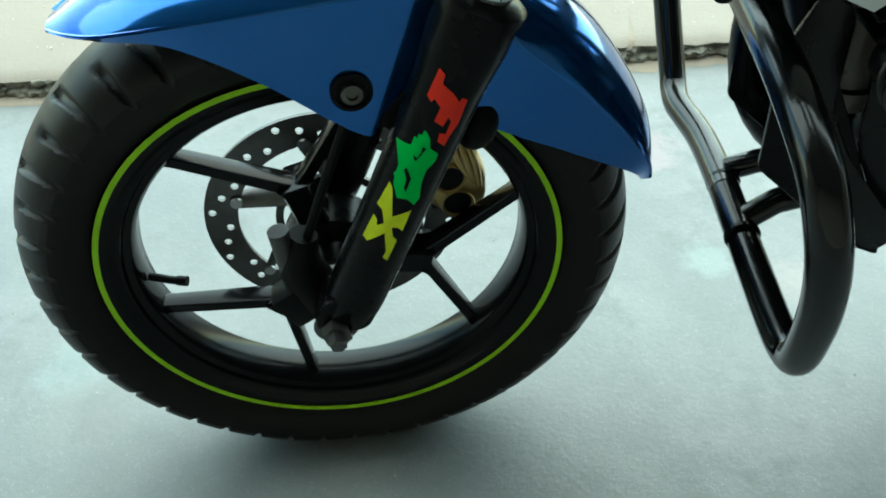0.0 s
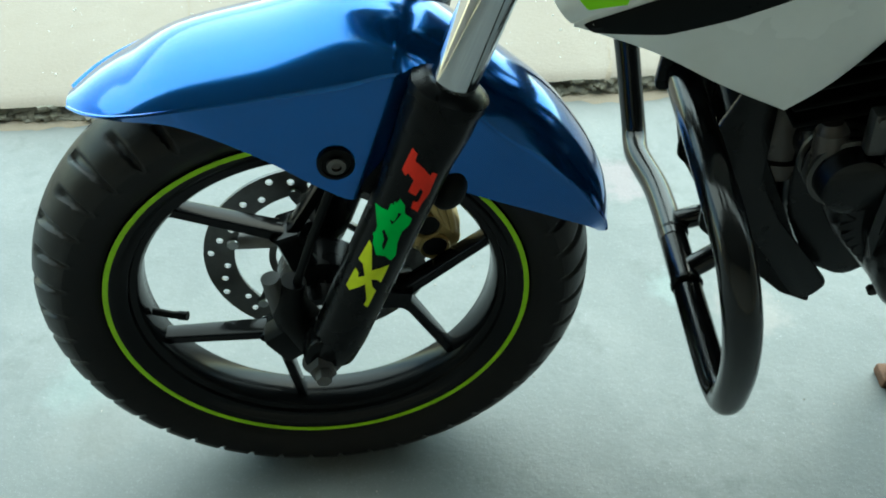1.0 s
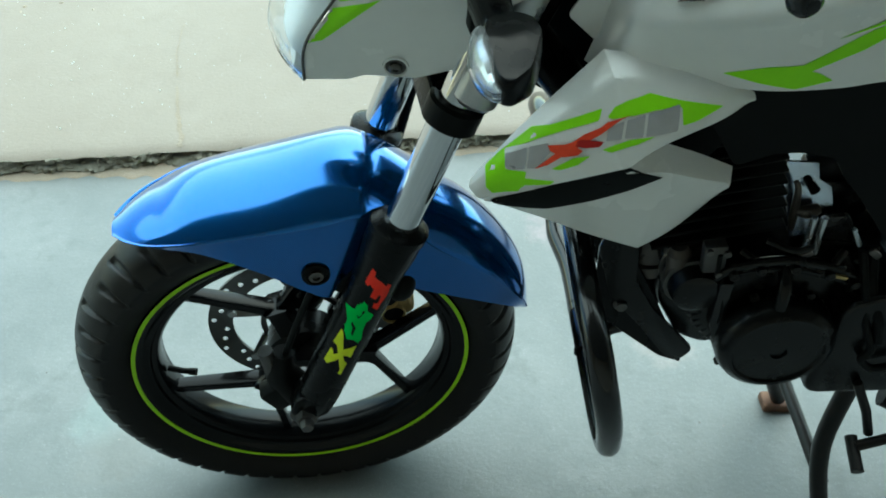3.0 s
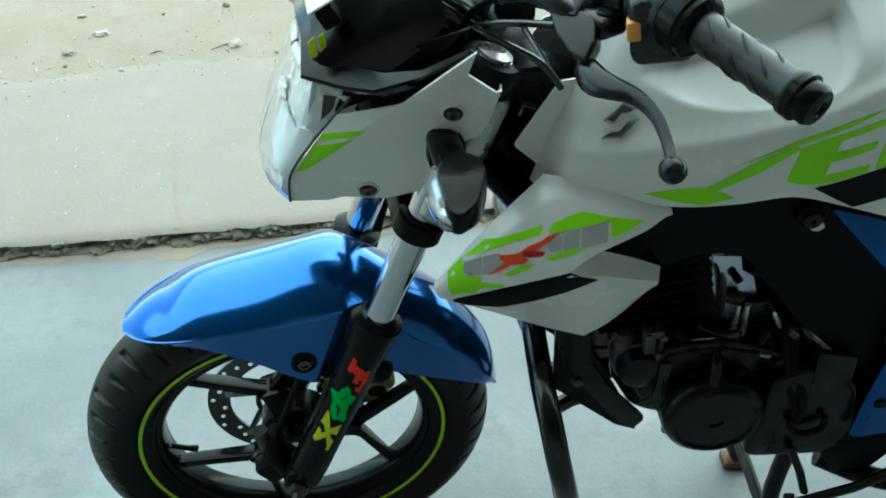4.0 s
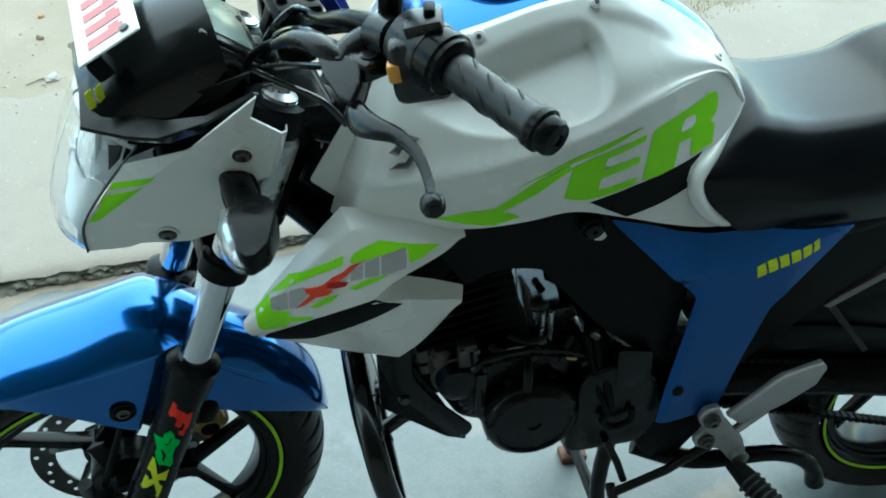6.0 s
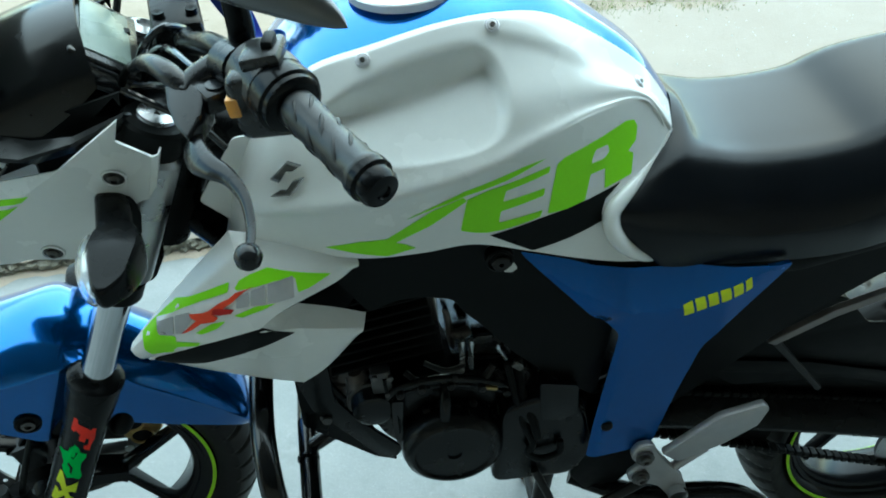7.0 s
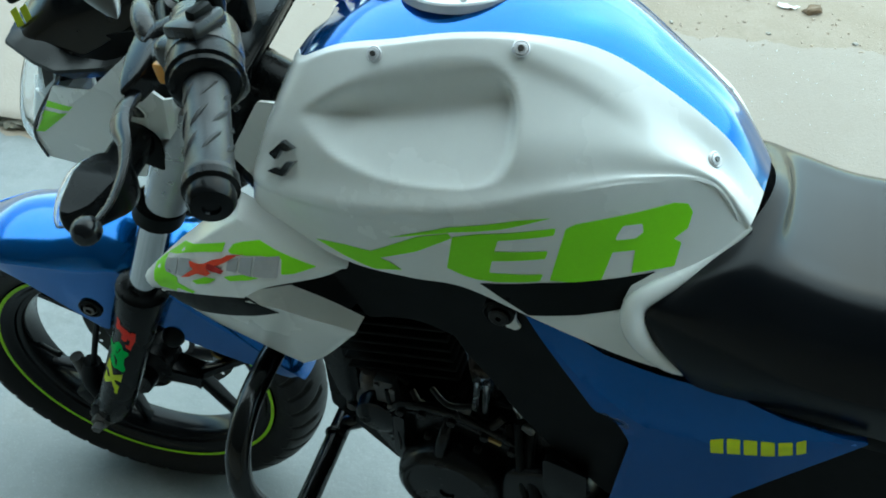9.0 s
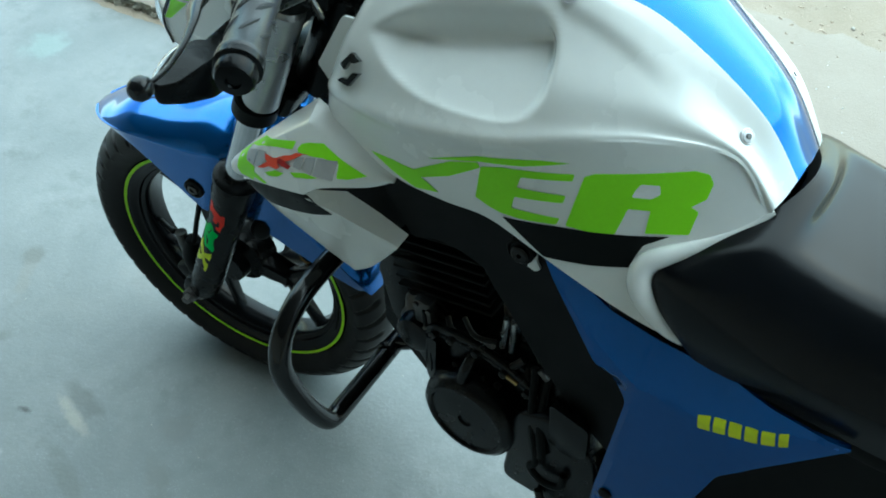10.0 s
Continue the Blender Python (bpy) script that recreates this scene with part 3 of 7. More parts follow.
# -- wheels
def tyre(centre, radius, half, depth, n=300, tread=True):
    """A tyre with grooves cut into its crown: its sidewalls and its tread."""
    cx, cz = centre
    m = 57
    pts = []
    for i in range(n):
        a = 2 * math.pi * i / n
        ring = []
        for j in range(m):
            s = -1 + 2 * j / (m - 1)
            f = abs(s)
            if f < 0.62:
                t = f / 0.62
                y, r = half * math.sin(t * 1.25) / math.sin(1.25), radius - depth * 0.48 * (1 - math.cos(t * 1.25)) / (1 - math.cos(1.25))
            else:
                t = (f - 0.62) / 0.38
                y = half * (1 - 0.02 * t) - (0.98 * half - 0.0345 * half / 0.054) * t * t
                r = radius - depth * (0.48 + 0.52 * t)
            if tread and 0.04 < f < 0.74:
                turn = a * 44 / (2 * math.pi) + (0.5 if s > 0 else 0) + 2.1 * f - 1.5 * f * f
                k, odd = abs(turn % 1.0 - 0.5), int(turn) % 2
                wide = 0.20 - 0.10 * ease(0.1, 0.7, f)
                r -= 0.0055 * (1 - ease(0.45 * wide, wide, k)) * ease(0.06 + 0.16 * odd, 0.12 + 0.16 * odd, f) * (1 - ease(0.62, 0.72, f))
            elif f >= 0.74:
                y += 0.0007 * (abs(f - 0.80) < 0.012) + 0.0007 * (abs(f - 0.93) < 0.012)
            ring.append((cx + r * math.cos(a), math.copysign(y, s), cz + r * math.sin(a)))
        pts.append(ring)
    bands = []
    for a, b in ((0, 11), (10, 47), (46, 57)):
        bm = grid_mesh([ring[a:b] for ring in pts], close_u=True)
        bmesh.ops.recalc_face_normals(bm, faces=bm.faces)
        bands.append(bm)
    return joined(bands[0], bands[2]), bands[1]


def ring_band(cx, cz, profile, seg=96):
    """A closed turned ring; profile: rows of (radius, y)."""
    return lathe([(r, -y) for r, y in profile], seg, (cx, 0, cz), (0, -1, 0), closed=True)


def y_spoke(angle, node, rim, wide, thick, spread):
    """One forked spoke from the hub to a node and on in two arms to the rim."""
    def arm(r0, a0, r1, a1, w0, w1, t0, t1):
        p, q = Vector((r0 * math.cos(a0), 0, r0 * math.sin(a0))), Vector((r1 * math.cos(a1), 0, r1 * math.sin(a1)))
        d = (q - p).normalized()
        s = Vector((-d.z, 0, d.x))
        bm = bmesh.new()
        rings = []
        for f in (0, 0.12, 0.5, 0.88, 1):
            c = p + (q - p) * f
            w, t = w0 + (w1 - w0) * f, t0 + (t1 - t0) * f
            if f in (0, 1):
                w, t = w * 1.25, t * 1.1
            rings.append([bm.verts.new(c + s * (w * u) + Vector((0, t * v, 0))) for u, v in ((-0.84, -1), (0.84, -1), (1, -0.82), (0.9, 0.7), (0.6, 1), (-0.6, 1), (-0.9, 0.7), (-1, -0.82))])
        for a, b in zip(rings, rings[1:]):
            for k in range(8):
                bm.faces.new((a[k], a[(k + 1) % 8], b[(k + 1) % 8], b[k]))
        bm.faces.new(rings[0])
        bm.faces.new(rings[-1][::-1])
        bmesh.ops.recalc_face_normals(bm, faces=bm.faces)
        return bm
    return joined(arm(0.03, angle, node, angle, 0.016, 0.0135, 0.022, 0.018),
                  arm(node - 0.008, angle + 0.03, rim, angle + spread, wide * 0.66, wide * 0.58, 0.0125, 0.010),
                  arm(node - 0.008, angle - 0.03, rim, angle - spread, wide * 0.66, wide * 0.58, 0.0125, 0.010))


def wheel(name, cx, cz, m, half, tyre_half, radius, first, label, with_tape=True):
    k = half / 0.038
    rim = part(name, ring_band(cx, cz, [(0.226, -0.038 * k), (0.228, -0.035 * k), (0.222, -0.030 * k), (0.212, -0.0285 * k), (0.2085, -0.024 * k), (0.2085, 0.024 * k), (0.212, 0.0285 * k),
               (0.222, 0.030 * k), (0.228, 0.035 * k), (0.226, 0.038 * k), (0.217, 0.0365 * k), (0.2125, 0.0345 * k), (0.2085, 0.0300 * k), (0.2030, 0.0285 * k), (0.2010, 0.0245 * k), (0.1945, 0.0230 * k), (0.1915, 0.019 * k), (0.1905, 0.0), (0.1915, -0.019 * k), (0.1945, -0.0230 * k), (0.2010, -0.0245 * k), (0.2030, -0.0285 * k), (0.2085, -0.0300 * k), (0.2125, -0.0345 * k), (0.217, -0.0365 * k)]), RIM_PAINT, bike, label, m)
    for name_, bm, mat, text in zip(("tyre", "tread"), tyre((cx, cz), radius, tyre_half, radius - 0.2262, 870 if m else 348), (SIDEWALL, RUBBER), ("black rubber tyre sidewalls", "dusty tyre tread with curved grooves")):
        if m:
            moved(bm, m)
        for v in bm.verts:
            v.co.z = max(v.co.z, LEVEL + 0.001)
        part(name_, bm, mat, rim, text, sharp=32)
    if with_tape:
        for s in (-1, 1):
            part("rim_tape", ring_band(cx, cz, [(0.2256, s * 0.0383 * k), (0.2256, s * 0.0389 * k), (0.2202, s * 0.0383 * k), (0.2202, s * 0.0376 * k)]), TAPE, rim, "lime green tape along the rim", m)
    for q in range(3):
        bm = y_spoke(radians(first + 120 * q), 0.098, 0.1985, 0.0092, 0.02, radians(30))
        part("spoke", moved(bm, Matrix.Translation((cx, 0, cz))), RIM_PAINT, rim, "", m)
    part("hub", lathe([(0.0, -0.05), (0.022, -0.05), (0.026, -0.046), (0.03, -0.03), (0.05, -0.024), (0.052, 0.02), (0.034, 0.03), (0.03, 0.05), (0, 0.05)], 32, (cx, 0, cz)), SATIN, rim, "", m)
    return rim


front_wheel = wheel("front_wheel", 0, HUB, WHEEL, 0.038, 0.0545, 0.2975, 106.7, "satin black cast alloy wheel with forked spokes")

# valve, disc with its holes, caliper
part("valve", joined(tube([(-0.188, -0.004, 0.283), (-0.168, -0.010, 0.281), (-0.160, -0.012, 0.281)], [0.0045, 0.0042, 0.0042], 12),
                     tube([(-0.160, -0.012, 0.281), (-0.150, -0.0145, 0.281)], 0.0052, 12)), PLASTIC, front_wheel, "black rubber tyre valve", WHEEL)


def brake_disc(r_out, r_in, y, t, seg=120):
    """A flat ring with drilled holes: three staggered rows of holes cut through it."""
    bm = bmesh.new()
    holes = []
    for i in range(36):
        a = 2 * math.pi * i / 36
        holes.append((r_in + (r_out - r_in) * (0.28 + 0.24 * (i % 3)), a))
    step = 2 * math.pi / 36
    for i in range(36):
        a0 = step * (i - 0.5)
        rh, ah = holes[i]
        hole = [(rh + 0.0042 * math.sin(b), ah + 0.0042 * math.cos(b) / rh) for b in (2 * math.pi * k / 8 for k in range(8))]
        outer = [(r_out, a0 + step * f) for f in (1, 0.75, 0.5, 0.25, 0)] + [(r_in, a0 + step * f) for f in (0, 0.5, 1)]
        vo = [bm.verts.new((r * math.cos(a), y, r * math.sin(a))) for r, a in outer]
        vh = [bm.verts.new((r * math.cos(a), y, r * math.sin(a))) for r, a in hole]
        es = [bm.edges.new((v[k], v[(k + 1) % len(v)])) for v in (vo, vh) for k in range(len(v))]
        bmesh.ops.triangle_fill(bm, use_beauty=True, edges=es)
    bmesh.ops.remove_doubles(bm, verts=bm.verts, dist=1e-5)
    bmesh.ops.recalc_face_normals(bm, faces=bm.faces)
    return shell(bm, t, (0, -1, 0))


disc = part("brake_disc", moved(brake_disc(0.132, 0.098, 0.044, 0.004), Matrix.Translation((0, 0, HUB))), DISC, front_wheel, "drilled steel brake disc", WHEEL)
carrier = [lathe([(0.052, 0.0), (0.06, 0.0), (0.06, 0.005), (0.052, 0.005)], 40, (0, 0.049, HUB), closed=True)]
for q in range(6):
    a = radians(20 + 60 * q)
    b = a + 0.35
    part("carrier_arm", tube([(0.056 * math.cos(a), 0.0465, HUB + 0.056 * math.sin(a)), (0.1 * math.cos(b), 0.0465, HUB + 0.1 * math.sin(b))], [0.013, 0.009], 8, flat=0.3), DISC, front_wheel, "", WHEEL)
    part("disc_rivet", lathe([(0.007, 0), (0.006, 0.003), (0, 0.003)], 12, (0.101 * math.cos(b), 0.042, HUB + 0.101 * math.sin(b))), STEEL, front_wheel, "", WHEEL)
part("disc_carrier", joined(*carrier), DISC, front_wheel, "", WHEEL)

cal = part("brake_caliper", prism(rounded([(0.1385, 0.392), (0.1514, 0.386), (0.158, 0.370), (0.159, 0.352), (0.168, 0.335), (0.168, 0.302), (0.156, 0.292), (0.132, 0.286), (0.108, 0.300), (0.108, 0.352), (0.122, 0.372)], 0.009, 3), 0.040, 0.082, 0.008, 3), GOLD, bike, "gold cast brake caliper with two round pots", STEER)
for x, z in ((0.128, 0.339), (0.136, 0.305)):
    part("caliper_pot", lathe([(0.0165, -0.002), (0.0185, 0.003), (0.0170, 0.006), (0.0150, 0.004), (0.0145, -0.001)], 28, (x, 0.040, z), closed=True), GOLD, cal, "", STEER)
    part("caliper_piston", lathe([(0.0148, 0.0), (0.0148, 0.0022), (0, 0.0022)], 24, (x, 0.040, z)), PLASTIC, cal, "dark piston recess", STEER)
for k in range(3):
    part("caliper_rib", tube([(0.130 + 0.009 * k, 0.041, 0.384 - 0.004 * k), (0.137 + 0.009 * k, 0.036, 0.362 - 0.004 * k), (0.149 + 0.005 * k, 0.037, 0.338 - 0.006 * k)], [0.003, 0.0042, 0.0035], 8, 4), GOLD, cal, "", STEER)
part("caliper_bracket", prism(rounded([(0.03, 0.29), (0.10, 0.27), (0.125, 0.30), (0.12, 0.40), (0.09, 0.42), (0.07, 0.36)], 0.012, 3), 0.052, 0.062, 0.002), SATIN, cal, "", WHEEL)

# -- fork
for s, side in ((-1, "near"), (1, "far")):
    y = 0.092 * s
    f = lambda z, o=0.0: (fork_x(z) + o, y, z)
    fb = joined(tube([f(0.296, -0.007), f(0.304, -0.007), f(0.328, -0.005), f(0.50), f(0.545), f(0.575), f(0.598)], [0.021, 0.0265, 0.0275, 0.0275, 0.029, 0.0325, 0.0325], 28),
               tube([f(0.598), f(0.606), f(0.611)], [0.0345, 0.0345, 0.026], 28))
    if s < 0:
        fork_tree = tree_of(fb)
    leg = part("fork_leg", fb, SATIN, bike, "satin black fork slider", STEER)
    if s < 0:
        near_leg = leg
    part("fork_tube", tube([f(0.605), f(0.962)], 0.0205, 28), CHROME, leg, "polished chrome fork tube", STEER)
    part("fork_sleeve", tube([(fork_x(z) + 0.010, y + 0.011 * s, z) for z in (0.770, 0.775, 0.920, 0.925)], [0.019, 0.0235, 0.0235, 0.019], 28), STEEL, leg, "polished sleeve on the fork tube", STEER)
    part("fork_band", joined(tube([f(0.739), f(0.742), f(0.763), f(0.766)], [0.024, 0.030, 0.030, 0.026], 24)), PLASTIC, leg, "black rubber band on the fork tube", STEER)
    part("fork_cap", lathe([(0.018, 0), (0.0195, 0.003), (0.0195, 0.008), (0.010, 0.012), (0.008, 0.007), (0, 0.007)], 24, f(0.958), (RAKE, 0, 1)), STEEL, leg, "", STEER)
    part("fork_collar", lathe([(0.0205, -0.035), (0.033, -0.033), (0.034, -0.004), (0.031, 0.0), (0.0205, 0.001)], 28, f(0.960), (RAKE, 0, 1)), PLASTIC, leg, "black clamp collar round the fork tube", STEER)
    lug = prism(rounded([(-0.026, 0.302), (-0.004, 0.285), (0.018, 0.294), (0.030, 0.332), (-0.012, 0.337)], 0.012, 3), y - 0.02, y + 0.02, 0.005)
    part("axle_lug", lug, SATIN, leg, "", STEER)
part("axle_nut", joined(lathe([(0.016, 0), (0.016, 0.003), (0.014, 0.004), (0.014, 0.013), (0.014, 0.015), (0.009, 0.015), (0.008, 0.026), (0.0, 0.027)], 6, (-0.004, -0.108, 0.300)),
         lathe([(0.021, 0), (0.021, 0.003), (0, 0.003)], 28, (-0.004, -0.106, 0.300))), BOLT, bike, "worn steel axle nut", STEER)
part("axle_spacer", tube([(-0.003, -0.095, 0.300), (0, -0.045, 0.297)], [0.017, 0.02], 24), ALU, bike, "", STEER)
# speed sensor box with its cable inside the near fork leg
sensor = part("speed_sensor", joined(tube([(-0.012, -0.062, 0.295), (-0.030, -0.060, 0.335), (-0.022, -0.060, 0.375)], [0.024, 0.021, 0.013], 20, 4), block((0.05, 0.03, 0.045), (-0.032, -0.064, 0.300), (0, -30, 0), 0.006)), PLASTIC, bike, "black speed sensor on the axle", STEER)
part("sensor_sleeve", tube([(-0.040, -0.062, 0.335), (-0.044, -0.062, 0.385)], 0.010, 16), GREY_STEEL, sensor, "", STEER)
part("sensor_cable", tube([(-0.02, -0.062, 0.37), (0.01, -0.066, 0.45), (0.045, -0.07, 0.53), (0.1, -0.07, 0.62)], 0.0045, 10, 6), PLASTIC, sensor, "", STEER)
part("brake_hose", tube([(0.125, 0.06, 0.39), (0.13, 0.075, 0.46), (0.15, 0.085, 0.55), (0.20, 0.11, 0.70), (0.25, 0.12, 0.88)], 0.006, 10, 6), PLASTIC, bike, "black brake hose", STEER)
part("lower_yoke", joined(prism(rounded([(0.165, 0.735), (0.235, 0.735), (0.255, 0.775), (0.175, 0.775)], 0.008, 2), -0.085, 0.085, 0.005)), SATIN, bike, "", STEER)
part("upper_yoke", joined(prism(rounded([(0.250, 0.928), (0.330, 0.928), (0.336, 0.954), (0.256, 0.954)], 0.006, 2), -0.11, 0.11, 0.006)), SATIN, bike, "black upper fork yoke", STEER)

# -- front mudguard
def both(row):
    """A section from the near edge over the middle to the far edge."""
    return row + [(x, -y, z) for x, y, z in row[-2::-1]]


def arch(ex, ey, ez, cz, tx, tz):
    """A mudguard section: from the lower edge up a flat side to a crease and over a low crown to the top."""
    w, h, lean = -ey, tz - cz, radians(24)
    row = []
    for f in (0.0, 0.5, 0.93):
        row.append((f * (cz - ez) + ez, -w - 0.003 * f))
    for k in (24, 31, 42, 55, 68, 79, 90):
        a = radians(k)
        row.append((cz + h * (math.sin(a) - math.sin(lean)) / (1 - math.sin(lean)), -(w + 0.003) * math.cos(a) / math.cos(lean) if k < 90 else 0.0))
    return [(ex + (tx - ex) * (z - ez) / (tz - ez), y, z) for z, y in row]


guard_net = [both(arch(*q)) for q in (
    (-0.187, -0.014, 0.574, 0.575, -0.190, 0.577), (-0.168, -0.036, 0.579, 0.581, -0.168, 0.589), (-0.140, -0.054, 0.582, 0.587, -0.138, 0.603), (-0.090, -0.070, 0.580, 0.597, -0.088, 0.625), (-0.030, -0.077, 0.546, 0.605, -0.010, 0.638),
    (0.018, -0.079, 0.507, 0.609, 0.058, 0.652), (0.047, -0.080, 0.489, 0.617, 0.098, 0.650), (0.062, -0.076, 0.500, 0.606, 0.124, 0.641), (0.118, -0.070, 0.500, 0.580, 0.158, 0.617),
    (0.152, -0.070, 0.474, 0.540, 0.200, 0.579), (0.220, -0.066, 0.436, 0.484, 0.258, 0.522), (0.284, -0.056, 0.396, 0.416, 0.306, 0.442), (0.302, -0.040, 0.372, 0.374, 0.318, 0.376))]
mud = part("front_mudguard", sheet(guard_net, 90, 109, 0.003), BLUE, bike, "glossy metallic blue front mudguard", STEER, sharp=50)
for s in (-1, 1):
    b = part("mudguard_bolt", lathe([(0.017, 0), (0.0165, 0.004), (0.013, 0.005), (0.0125, 0.003), (0.0, 0.003)], 28, (0.036, 0.0800 * s, 0.5335), (0, s, 0)), PLASTIC, mud, "black rubber washer with a bolt", STEER)
    part("bolt_head", lathe([(0.0085, 0.002), (0.0085, 0.007), (0.0045, 0.008), (0.004, 0.005), (0, 0.005)], 18, (0.036, 0.0800 * s, 0.5335), (0, s, 0)), BOLT, mud, "", STEER)
    part("mudguard_bracket", prism(rounded([(0.05, 0.50), (0.10, 0.55), (0.135, 0.545), (0.115, 0.50), (0.09, 0.47)], 0.008, 2), 0.074 * s - 0.004, 0.074 * s + 0.004, 0.002), PLASTIC, mud, "", STEER)
part("mudguard_clamp", joined(tube([(0.148, -0.058, 0.497), (0.141, -0.064, 0.484), (0.136, -0.066, 0.472), (0.132, -0.062, 0.462)], [0.010, 0.016, 0.0165, 0.012], 20, 3), tube([(0.150, -0.052, 0.508), (0.160, -0.056, 0.500), (0.162, -0.060, 0.488)], 0.0055, 12, 4)), PLASTIC, bike, "black rubber hose clamp behind the fork", STEER)

# -- headlight
cowl_edge = [(0.0535, -0.0595, 0.787), (0.0585, -0.0705, 0.832), (0.090, -0.078, 0.880), (0.131, -0.083, 0.927)]
head = part("headlight", joined(sheet([[(0.085, 0.001, 0.955), (0.045, 0.001, 0.880), (0.025, 0.001, 0.815), (0.050, 0.001, 0.772)],
            [(0.092, -0.055, 0.958), (0.055, -0.060, 0.888), (0.033, -0.054, 0.822), (0.050, -0.042, 0.776)],
            [cowl_edge[3], cowl_edge[2], cowl_edge[1], cowl_edge[0]]], 20, 24, 0.003),
            mirrored(sheet([[(0.085, 0.001, 0.955), (0.045, 0.001, 0.880), (0.025, 0.001, 0.815), (0.050, 0.001, 0.772)],
            [(0.092, -0.055, 0.958), (0.055, -0.060, 0.888), (0.033, -0.054, 0.822), (0.050, -0.042, 0.776)],
            [cowl_edge[3], cowl_edge[2], cowl_edge[1], cowl_edge[0]]], 20, 24, 0.003))), CLEAR, bike, "clear headlight lens between white cowls", STEER)
for s in (-1, 1):
    # white lower chamber with a ragged upper edge, and a bright bowl set back above it
    bm = sheet([[(0.060, 0.001, 0.888), (0.046, 0.001, 0.852), (0.038, 0.001, 0.815), (0.060, 0.001, 0.782)],
                [(0.068, -0.052, 0.886), (0.055, -0.052, 0.852), (0.045, -0.046, 0.820), (0.060, -0.036, 0.786)],
                [(0.088, -0.0735, 0.880), (0.072, -0.0705, 0.850), (0.062, -0.062, 0.824), (0.063, -0.050, 0.792)]], 16, 16, 0.003)
    for v in bm.verts:
        v.co.z += 0.004 * math.sin(v.co.y * 260) * ease(0.865, 0.88, v.co.z)
    part("light_chamber", bm if s < 0 else mirrored(bm), BULB, head, "white lower chamber behind the lens", STEER, sharp=12)
    bm = sheet([[(0.094, 0.002, 0.956), (0.080, 0.002, 0.925), (0.070, 0.002, 0.900), (0.062, 0.002, 0.875)],
                [(0.104, -0.052, 0.954), (0.090, -0.055, 0.926), (0.080, -0.056, 0.902), (0.072, -0.054, 0.877)],
                [(0.130, -0.080, 0.930), (0.113, -0.076, 0.906), (0.100, -0.074, 0.887), (0.089, -0.071, 0.872)]], 10, 8, 0.003)
    part("reflector", bm if s < 0 else mirrored(bm), SILVERED, head, "silver faceted reflector behind the lens", STEER, sharp=8)
    part("lens_trim", tube([(0.084, s * 0.004, 0.950), (0.092, s * 0.054, 0.949), (0.129, s * 0.0805, 0.923)], [0.006, 0.006, 0.004], 10, 5, flat=0.6), SILVERED, head, "silver trim along the lens top", STEER)
    part("lens_divider", prism(rounded([(0.078, 0.872), (0.0825, 0.872), (0.099, 0.938), (0.0945, 0.940)], 0.001, 2), s * 0.0600, s * 0.0640, 0.001), BULB, head, "", STEER)
    part("lens_facet", prism([(0.098, 0.900), (0.112, 0.912), (0.117, 0.926), (0.104, 0.930)], s * 0.0760, s * 0.0775, 0.0), GREY_STEEL, head, "", STEER)
    part("lens_lower_strip", tube([(0.046, s * 0.006, 0.780), (0.048, s * 0.030, 0.783), (0.056, s * 0.052, 0.790)], [0.006, 0.007, 0.005], 10, 4, flat=0.7), BLUEGLASS, head, "bluish parking light strip", STEER)
head.visible_shadow = False
edge_curve = [crom([Vector(q) for q in cowl_edge], k / 18) for k in range(19)]
for s in (-1, 1):
    part("lens_gasket", tube([(q.x - 0.0005, s * (abs(q.y) + 0.0012), q.z) for q in edge_curve], 0.0015, 8), GREY_STEEL, head, "", STEER)
part("lens_rib", prism(rounded([(0.042, 0.79), (0.056, 0.785), (0.07, 0.83), (0.055, 0.835)], 0.003, 2), -0.05, 0.05, 0.002), BULB, head, "", STEER)
part("headlight_back", prism(rounded([(0.15, 0.815), (0.23, 0.83), (0.26, 0.95), (0.20, 0.965), (0.15, 0.95)], 0.012, 3), -0.070, 0.070, 0.012), PLASTIC, head, "", STEER)
COWL_FOLD = (Vector((0.0585, 0.832)), Vector((0.180, 0.935)))
COWL_SIDE = [(0.0585, 0.832), (0.0540, 0.815), (0.0535, 0.787), (0.095, 0.788), (0.112, 0.794), (0.161, 0.791), (0.205, 0.806), (0.244, 0.840), (0.2695, 0.949), (0.241, 0.972), (0.248, 0.999), (0.180, 0.935)]


def cowl_y(x, z):
    """The cowl's side flares out towards its rear and top; above the fold it turns in to the lens."""
    a, b = COWL_FOLD
    d = (b - a).normalized()
    over = -(x - a.x) * d.y + (z - a.y) * d.x
    return -(0.058 + 0.22 * (x - 0.053) + 0.22 * (z - 0.78)) + 0.6 * max(0.0, over) * (1 - ease(0.175, 0.20, x))


def cowl_body():
    side = fine(COWL_SIDE, 0.008)
    brow = fine([(0.0585, 0.832), (0.180, 0.935), (0.114, 0.910)], 0.008)
    bm = joined(side, brow)
    for v in bm.verts:
        v.co.y = cowl_y(v.co.x, v.co.z)
    bmesh.ops.remove_doubles(bm, verts=bm.verts, dist=2e-5)
    bmesh.ops.recalc_face_normals(bm, faces=bm.faces)
    return shell(bm, 0.003, (0, -1, 0))


